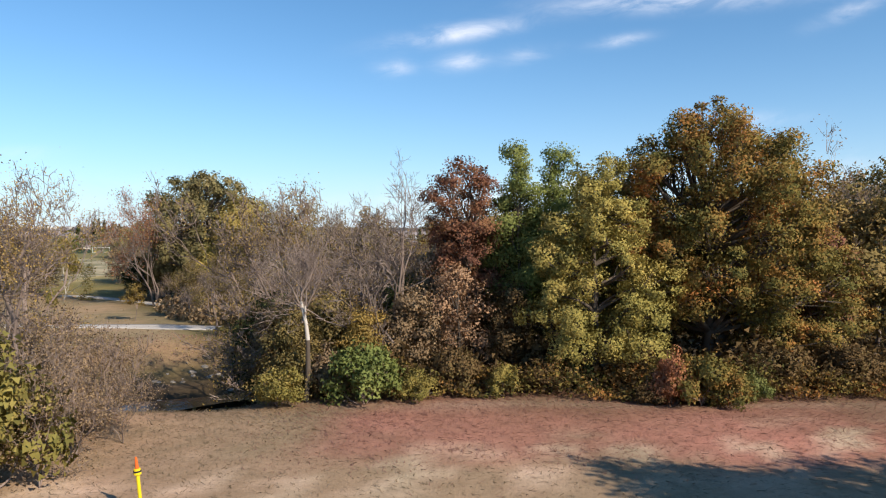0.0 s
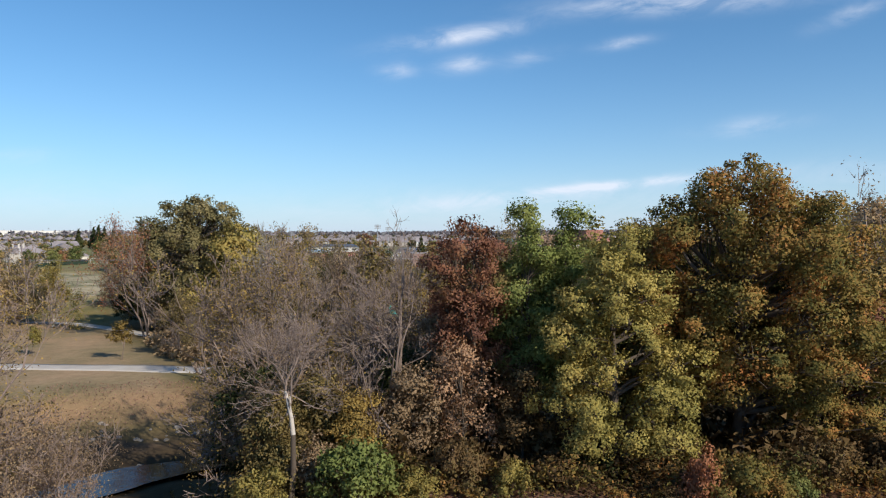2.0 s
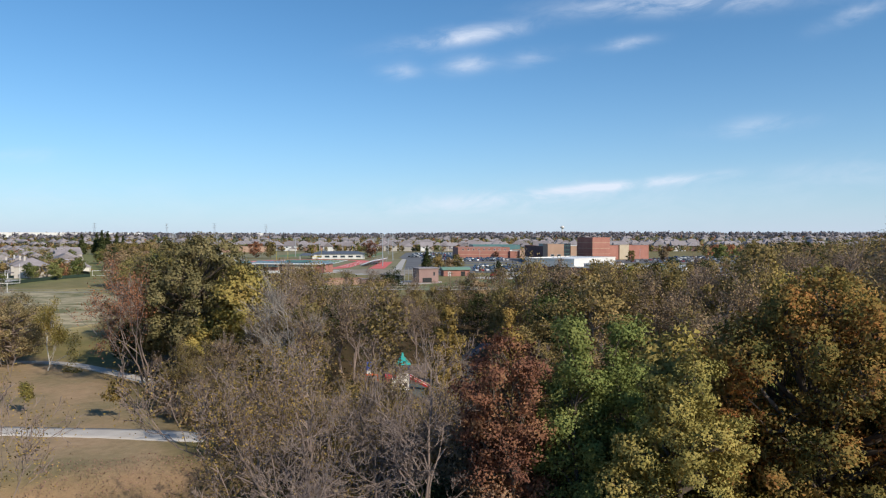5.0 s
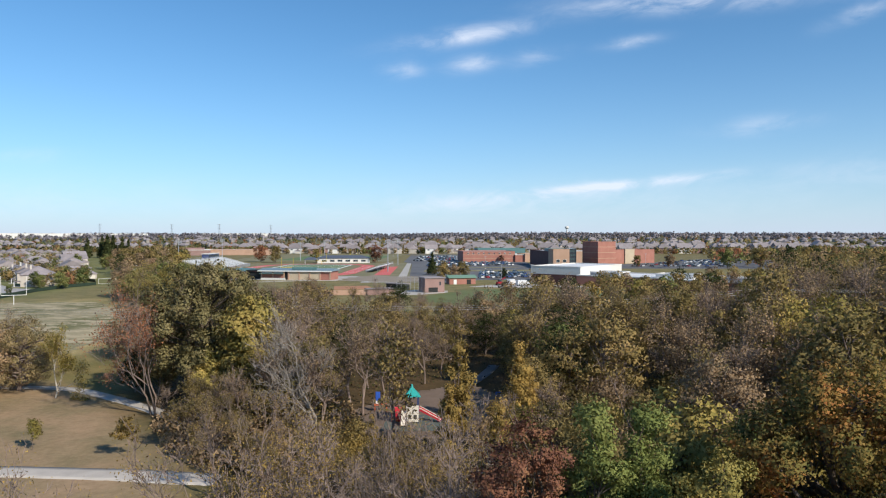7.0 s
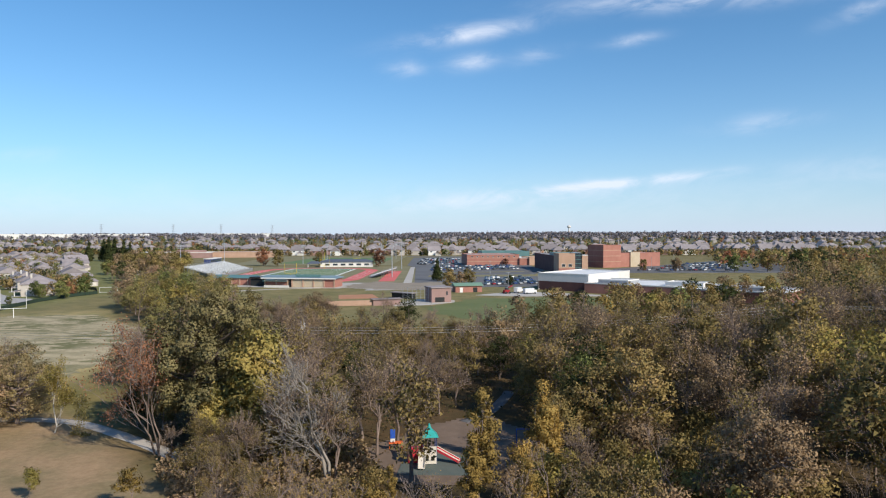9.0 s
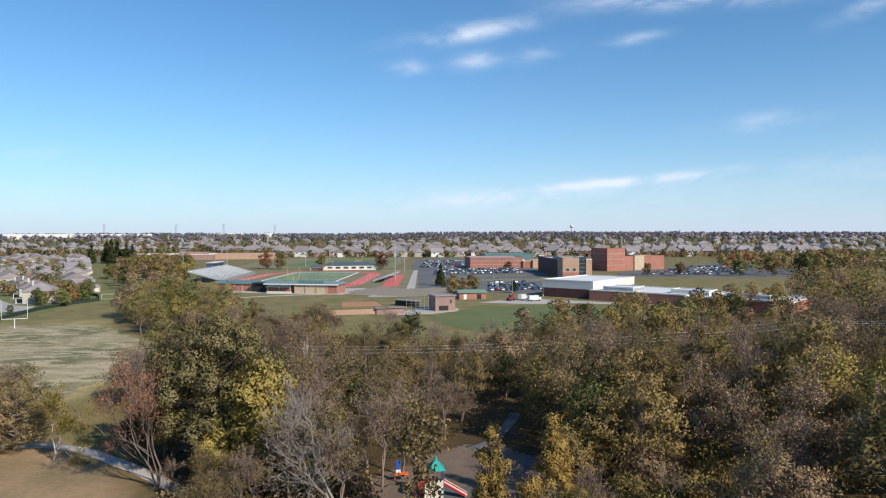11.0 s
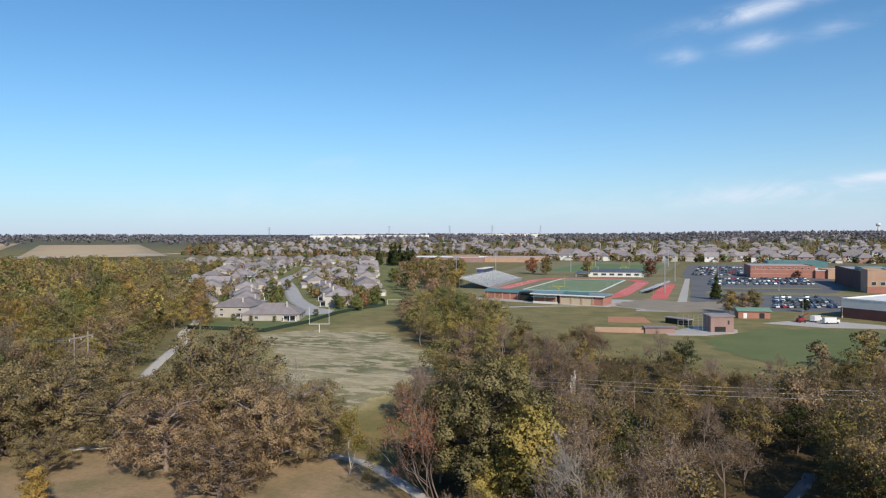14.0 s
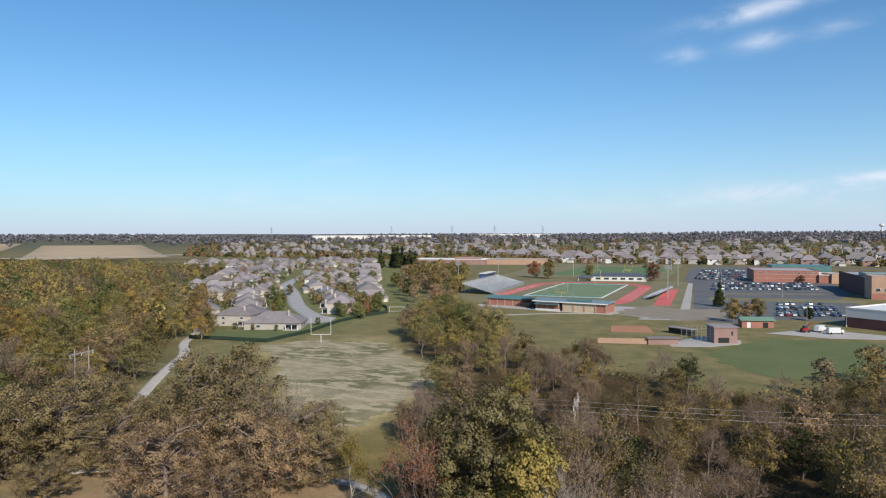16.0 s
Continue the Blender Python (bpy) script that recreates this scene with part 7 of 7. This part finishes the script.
# ---- playground ----
PZ = height(-6, 98)
mat_z = height(-6, 98) + 0.06
flat("playground_mat", [(-11, 94.5), (-1.5, 94.2), (0, 101.5), (-10.5, 102.5)][::-1], mat_z, M["rubber"], "dark green rubber playground mat", "playground mat")
pg = thing("play_structure", "playground tower with a teal roof and slides", "playground", at=pose(-7.4, 98.8, mat_z, 0, 0, 8))
for sx_ in (-0.8, 0.8):
    for sy_ in (-0.8, 0.8):
        part("post", rodded((sx_, sy_, -0.2), (sx_, sy_, 3.4), 0.07), M["blue_plastic"], pg)
roof = bmesh.new()
bmesh.ops.create_cone(roof, cap_ends=True, segments=4, radius1=1.5, radius2=0.25, depth=1.0, matrix=pose(0, 0, 3.8, 0, 0, 45))
part("roof", roof, M["teal"], pg)
part("roof_cap", rodded((0, 0, 4.3), (0, 0, 4.75), 0.22, 0.1), M["teal"], pg)
part("deck", boxed(-0.85, 0.85, -0.85, 0.85, 1.35, 1.45), M["blue_plastic"], pg)
part("side_panel", boxed(-0.8, 0.8, -0.9, -0.84, 0.1, 2.2), M["pale_plastic"], pg)
part("side_panel", boxed(-0.9, -0.84, -0.8, 0.8, 1.5, 2.3), M["red_plastic"], pg)
for s in (-1, 1):
    part("window", boxed(s * 0.35 - 0.2, s * 0.35 + 0.2, -0.93, -0.91, 0.5, 1.0), M["black_metal"], pg)


def chute(a, b, mat, name, label):
    bm = bmesh.new()
    a, b = Vector(a), Vector(b)
    d = b - a
    n = Vector((-d.y, d.x, 0)).normalized()
    for o0, o1, z0, z1 in ((-0.35, 0.35, 0, 0.06), (-0.42, -0.35, 0, 0.3), (0.35, 0.42, 0, 0.3)):
        v = [bm.verts.new(p + n * o + Vector((0, 0, z))) for p in (a, b) for o in (o0, o1) for z in (z0, z1)]
        for q in ((0, 1, 3, 2), (4, 6, 7, 5), (0, 2, 6, 4), (1, 5, 7, 3), (0, 4, 5, 1), (2, 3, 7, 6)):
            bm.faces.new([v[k] for k in q])
    bmesh.ops.recalc_face_normals(bm, faces=bm.faces)
    return part(name, bm, mat, pg, label)


chute((0.9, 0.2, 1.45), (3.6, -0.9, 0.15), M["red_plastic"], "slide", "red slide with a pale bed")
chute((0.95, 0.2, 1.52), (3.55, -0.88, 0.22), M["pale_plastic"], "slide_bed", "")
chute((-0.9, -0.4, 1.45), (-1.2, -2.7, 0.15), M["pale_plastic"], "slide", "pale slide")
part("climber", boxed(-2.6, -0.9, -0.3, 0.7, 0.05, 1.9, 0.1), M["red_plastic"], pg)
for i in range(3):
    part("ladder_rung", rodded((-0.6, 0.95 + 0.1 * i, 0.4 + 0.35 * i), (0.6, 0.95 + 0.1 * i, 0.4 + 0.35 * i), 0.04), M["steel"], pg)

sheet("wood_chips", [(-15, 92), (-1, 90.5), (8, 101), (10, 110), (5, 117), (0, 121), (-9, 116), (-16, 106)], 0.8, 0.045, M["chips"], "brown wood-chip ground round the playground", "ground", 0.7)
# asphalt tone darkens this footpath to imitate the shade it lies in
ribbon("path", [(-3, 117.5), (0.1, 120.5), (2.6, 127), (4.9, 134.6), (5.4, 137)], 1.9, 0.06, M["asphalt"], "footpath into the wood beyond the playground, dark grey in place of shade", "path", wobble=0.03)


def swing_frame():
    g = thing("swing_frame", "blue steel swing frame on the wood chips", "swing", at=pose(0, 0, PZ))
    ends = [(-1.8, 102.8), (3.8, 105.3), (6.8, 105.4)]
    for x, y in ends:
        part("post", rodded((x, y, -0.2), (x, y, 2.4), 0.07), M["blue_steel"], g)
    part("top_bar", rodded((*ends[1], 2.35), (*ends[2], 2.35), 0.06), M["blue_steel"], g)
    part("beam", rodded((*ends[0], 1.3), (*ends[1], 1.3), 0.07), M["wood"], g)


def activity_board():
    g = thing("activity_board", "blue play panel on an orange stand", "playground", at=pose(-12.3, 103.8, PZ, 0, 0, 10))
    part("panel", boxed(-0.32, 0.32, -0.05, 0.05, 1.5, 2.7, 0.04), M["blue_steel"], g)
    part("plate", boxed(-0.3, 0.3, -0.07, 0.05, 1.05, 1.48, 0.03), M["trim"], g)
    part("platform", boxed(-0.5, 1.3, -0.4, 0.6, 0.9, 1.0, 0.02), M["orange"], g)
    for x in (-0.4, 1.2):
        part("leg", rodded((x, 0, -0.2), (x, 0, 0.9), 0.05), M["orange"], g)


swing_frame()
activity_board()

# ---- utility marker ----
mk = thing("marker_post", "yellow utility marker post with an orange tip on the meadow", "marker post", at=pose(-9.25, 21.2, height(-9.25, 21.2), 3, -4, 0))
part("post", rodded((0, 0, -0.2), (0, 0, 1.25), 0.055, sides=10), M["yellow"], mk)
part("collar", rodded((0, 0, 1.18), (0, 0, 1.36), 0.115, 0.10, sides=12), M["yellow"], mk)
part("label_band", rodded((0, 0, 1.25), (0, 0, 1.30), 0.118, sides=12), M["black_metal"], mk)
part("tip", rodded((0, 0, 1.36), (0, 0, 1.72), 0.06, 0.03, sides=10), M["orange"], mk)

# ---- power line ----
def h_pole(x, y, turn, h=12.0):
    z = height(x, y)
    g = thing("utility_pole", "weathered wooden twin utility pole with a crossarm", "utility pole", "utility poles", at=pose(x, y, z, 0, 0, turn))
    for s in (-2.2, 2.2):
        part("pole", rodded((s, 0, -0.4), (s, 0, h), 0.2, 0.14), M["wood"], g)
    part("crossarm", boxed(-3.9, 3.9, -0.12, 0.12, h - 1.3, h - 1.05), M["wood"], g)
    part("brace", rodded((-2.2, 0, h - 4), (2.2, 0, h - 1.4), 0.05), M["wood"], g)
    for x_ in (-3.6, 0, 3.6):
        part("insulator", rodded((x_, 0, h - 1.3), (x_, 0, h - 1.9), 0.07), M["trim"], g)
    return Vector((x, y, z + h - 1.9)), radians(turn)


ends = [h_pole(-270, 120, 95, 13.5), h_pole(-151, 139, 98, 13.5), h_pole(-32, 141, 95, 12.0), h_pole(70, 170, 106, 12.0), h_pole(175, 200, 106, 13.0)]
wires = thing("power_line", "thin overhead power line across the wood", "power line")
for (a, ta), (b, tb) in zip(ends, ends[1:]):
    for off in (-3.6, 0, 3.6):
        pa = a + Vector((math.cos(ta) * off, math.sin(ta) * off, 0))
        pb = b + Vector((math.cos(tb) * off, math.sin(tb) * off, 0))
        q = np.array([pa.lerp(pb, k / 16) - Vector((0, 0, 1.6 * 4 * k / 16 * (1 - k / 16))) for k in range(17)])
        side = np.cross(q[-1] - q[0], (0, 0, 1.0))
        side /= np.linalg.norm(side)
        ring = np.stack([q + side * 0.02, q + np.array([0, 0, 0.02]), q - side * 0.02, q - np.array([0, 0, 0.02])], 1)
        i = np.arange(16)[:, None] * 4 + np.arange(4)[None]
        j = np.arange(16)[:, None] * 4 + (np.arange(4)[None] + 1) % 4
        f = np.stack([i, j, j + 4, i + 4], -1).reshape(-1, 4)
        part_mesh("wire", mesh_from("wire", ring.reshape(-1, 3), f, M["steel"]), wires)

# ---- garden fence ----
fence = thing("fence", "low black metal fence round the gardens", "fence", kind="structure")
FENCE = [(-194, 221), (-178, 223), (-161.6, 224), (-160.5, 250), (-166, 282), (-166, 301), (-162, 320), (-173, 340), (-187, 352)]
for (ax, ay), (bx, by) in zip(FENCE, FENCE[1:]):
    n = max(2, int(math.hypot(bx - ax, by - ay) / 2.4))
    for k in range(n):
        x, y = ax + (bx - ax) * k / n, ay + (by - ay) * k / n
        part("post", boxed(x - 0.05, x + 0.05, y - 0.05, y + 0.05, -0.2, 1.5), M["black_metal"], fence)
    part("windscreen", boxed(-0.02, 0.02, 0, math.hypot(bx - ax, by - ay), 0.1, 1.35, turn=pose(ax, ay, 0, 0, 0, math.degrees(math.atan2(by - ay, bx - ax)) - 90)), M["screen"], fence, "dark green screen cloth")
    for z in (0.25, 1.4):
        part("rail", rodded((ax, ay, z), (bx, by, z), 0.04, sides=5), M["black_metal"], fence)
flat("garden_lawn", [(-196, 222), (-162, 225), (-161, 250), (-167, 282), (-167, 301), (-163, 320), (-174, 340), (-190, 352), (-184, 300), (-176, 262), (-190, 242), (-215, 246)][::-1], 0.035, M["lawn_green"], "watered green garden lawn behind the houses", "lawn")

# ---- meadow grass ----
def meadow_grass():
    r = np.random.default_rng(21)
    n = 45000
    x, y = r.uniform(-24, 26, n), 17.5 + 21 * np.sqrt(r.uniform(0, 1, n))
    keep = ~((np.hypot(x - 15, y - 41) < 5) | (to_line(x, y, CREEK) < 13))
    x, y = x[keep], y[keep]
    n = len(x)
    z = land(x, y)
    red = (x > -6 + r.normal(size=n) * 2) & (y > 25.6 + r.normal(size=n) * 1.2)
    for name, mask, colours, hgt, label in (("red_grass", red, [(0.28, 0.14, 0.112), (0.35, 0.188, 0.152), (0.45, 0.29, 0.24)], 0.13, "reddish seeding meadow grass"), ("straw_grass", ~red, [(0.24, 0.185, 0.115), (0.33, 0.255, 0.17), (0.48, 0.38, 0.29)], 0.10, "dry straw-coloured meadow grass")):
        mm = leaf_material(name, colours, 0.05, 0.5)
        px, py, pz = x[mask], y[mask], z[mask]
        k = len(px)
        a = r.uniform(-0.05 * np.pi, 0.42 * np.pi, k)
        w = r.uniform(0.012, 0.03, k)
        hh = hgt * r.uniform(0.3, 0.9, k)
        lean = r.normal(size=(k, 2)) * 0.26
        b0 = np.column_stack([px - np.cos(a) * w, py - np.sin(a) * w, pz - 0.03])
        b1 = np.column_stack([px + np.cos(a) * w, py + np.sin(a) * w, pz - 0.03])
        tip = np.column_stack([px + lean[:, 0], py + lean[:, 1], pz + hh])
        v = np.stack([b0, b1, tip], 1).reshape(-1, 3)
        me = mesh_from(name, v, np.arange(3 * k).reshape(-1, 3), mm, True)
        me.normals_split_custom_set_from_vertices(np.tile([0.0, 0.0, 1.0], (3 * k, 1)))
        tagged(new(name, me), label, "grass", kind="stuff")


meadow_grass()

# ---- far woods and the suburb's trees ----
def far_clumps(name, spots, per, size, leaf, label, seed):
    """Many small crowns of leaf clumps, too far off to count."""
    r = np.random.default_rng(seed)
    pos, ways = [], []
    for x, y, h in spots:
        z0 = height(x, y)
        d = r.normal(size=(per, 3))
        d /= np.linalg.norm(d, axis=1)[:, None]
        ways.append(d + [0, 0, 0.2])
        pos.append(np.array([x, y, z0 + h * 0.52]) + d * np.array([h * 0.40, h * 0.40, h * 0.46]) * r.uniform(0.55, 1.05, (per, 1)))
    pos = np.concatenate(pos)
    tagged(new(name, leaf_mesh(name, pos, size, M[leaf], r, slim=0.8, out=np.concatenate(ways))), label, "trees", kind="stuff")


frng = random.Random(31)
spots = {"leaf_olive": [], "leaf_green": [], "leaf_brown": [], "leaf_rust": [], "leaf_dark": []}
keys, wts = list(spots), (5, 2.2, 3, 0.9, 2.2)
for _ in range(4300):
    y = 872 + 1250 * frng.random() ** 1.5
    x = frng.uniform(-0.86 * y - 60, 0.62 * y)
    if inside(x, y, [(-200, 600), (-230, 900), (-60, 900), (200, 900), (120, 600)]) or to_line(x, y, [(-860, 756), (-1335, 1157)]) < 120 or to_line(x, y, [(-1000, 700), (-905, 800), (-815, 997), (-690, 1387)]) < 20:
        continue
    spots[frng.choices(keys, wts)[0]].append((x, y, frng.uniform(4.5, 9)))
for _ in range(420):
    y = frng.uniform(520, 900)
    x = frng.uniform(0.33 * y, 0.72 * y) + 20
    spots[frng.choices(keys, wts)[0]].append((x, y, frng.uniform(8, 13)))
street = {k: [] for k in spots}
for _ in range(900):
    d, a = 270 + 680 * frng.random(), radians(frng.uniform(28.5, 43))
    x, y = -6 - d * math.sin(a), 19 + d * math.cos(a)
    if (x > -232 and y < 305) or to_line(x, y, STREET) < 8 or any(math.hypot(x - p, y - q) < 9.5 for p, q in spots_h):
        continue
    street[frng.choices(keys, (4, 3, 1.2, 0.25, 1.5))[0]].append((x, y, frng.uniform(4, 9)))
for leaf, pts in street.items():
    far_clumps("street_trees", pts, 150, 0.75, leaf, "%s trees among the street houses" % WORDS[leaf], 54)
for leaf, pts in spots.items():
    far_clumps("suburb_trees", pts, 30, 2.2, leaf, "%s trees among the far houses" % WORDS[leaf], 51)
edge = {k: [] for k in spots}
for _ in range(520):
    y = 868 + 150 * frng.random()
    x = frng.uniform(-340, 520)
    edge[frng.choices(keys, (5, 2, 3.5, 0.5, 1.6))[0]].append((x, y + 0.05 * x, frng.uniform(4.5, 9.5)))
for leaf, pts in edge.items():
    far_clumps("suburb_trees", pts, 70, 1.5, leaf, "%s trees between the suburb houses" % WORDS[leaf], 55)
hill = []
for _ in range(3800):
    d = frng.uniform(1700, 3400)
    a = radians(frng.uniform(-62, 40))
    hill.append((d * math.sin(a), d * math.cos(a), frng.uniform(9, 16)))
hill = [p for p in hill if to_line(p[0], p[1], [(-860, 756), (-1335, 1157)]) > 150]
# the haze over these woods is in their leaf colour
far_clumps("far_woods", hill[: len(hill) // 2], 30, 4.5, "leaf_far", "woods along the horizon, distance haze painted into their grey-green", 52)
far_clumps("far_woods", hill[len(hill) // 2:], 30, 4.5, "leaf_far", "woods along the horizon, distance haze painted into their grey-green", 53)

conifer = leafy_meshes("conifer", 44, 17.0, 4.0, 1.0, "bark_dark", "leaf_dark", 150, 26, 0.75, 0.3, spread=0.6, lobes=[(0.3 * math.cos(i * 2.4), 0.3 * math.sin(i * 2.4), 2.0 + 1.45 * i, 4.3 * (1 - i / 11.5), 4.3 * (1 - i / 11.5), 1.3) for i in range(11)])
plant("spruce_tree", conifer, "dark conical spruce in the car park island", -13.7, 410, 0, 0.72)
for x, y, s in ((-346, 700, 1.35), (-357, 712, 1.25), (-335, 708, 1.2), (-368, 704, 1.15), (-324, 698, 1.05), (-350, 720, 1.3)):
    plant("spruce_tree", conifer, "dark spruce in a clump behind the houses", x, y, x, s, group="dark spruce clump")
# trees of the town that stand alone
for x, y, h, leaf in ((-6.7, 346, 10, "leaf_olive"), (3, 359, 9.5, "leaf_olive"), (-1.5, 356, 8, "leaf_brown"), (24, 362, 6, "leaf_dark"), (-66, 585, 15, "leaf_red"), (-118, 600, 12, "leaf_olive"), (-150, 590, 15, "leaf_olive"), (-165, 600, 14, "leaf_rust"), (40, 608, 6, "leaf_red"), (66, 546, 7, "leaf_rust"),
                      (-170, 271, 3.5, "leaf_green"), (-163, 296, 6, "leaf_green"), (-175, 300, 6, "leaf_green"), (-180, 304, 7, "leaf_green"), (-170, 305, 7, "leaf_green"), (-169, 322, 8, "leaf_green"), (-178, 338, 8, "leaf_olive"), (-222, 314, 5, "leaf_green"), (-236, 338, 6, "leaf_olive"), (-259, 361, 8, "leaf_green"), (-264, 384, 7, "leaf_olive"), (-189, 344, 8, "leaf_green"), (-181, 347, 8, "leaf_green"), (-196, 350, 7, "leaf_brown"), (-230, 465, 10, "leaf_green"), (-236, 478, 10, "leaf_olive"), (-275, 513, 9, "leaf_green"), (-240, 340, 6, "leaf_green"), (-214, 300, 5, "leaf_olive"), (-194, 247, 3, "leaf_green"), (-186, 248, 2.4, "leaf_olive"), (-176, 250, 2.6, "leaf_green"), (-292, 470, 9, "leaf_green"), (-305, 410, 8, "leaf_olive"),
                      (-160, 400, 12, "leaf_olive"), (-180, 420, 13, "leaf_olive"), (-196, 452, 13, "leaf_brown"), (-185, 470, 12, "leaf_olive"), (-206, 480, 14, "leaf_olive"), (-160, 375, 11, "leaf_brown"), (-150, 352, 11, "leaf_tan"), (-142, 336, 10, "leaf_tan"), (-172, 442, 12, "leaf_yellowgreen"), (-225, 500, 14, "leaf_olive"), 
                      (130, 510, 9, "leaf_olive"), (150, 500, 10, "leaf_brown"), (190, 500, 13, "leaf_green"), (215, 505, 16, "leaf_olive"), (240, 515, 15, "leaf_dark"), (265, 540, 15, "leaf_olive"), (290, 580, 15, "leaf_dark"), (240, 640, 12, "leaf_rust"), (262, 660, 12, "leaf_rust"), (310, 640, 14, "leaf_green")):
    i = int(abs(x * 7 + y)) % 3
    plant("town_tree", tint(far_leafy, "townf", i, leaf), "%s tree standing in the town" % WORDS[leaf], x, y, x * 13, h / 10.0, group="town trees")
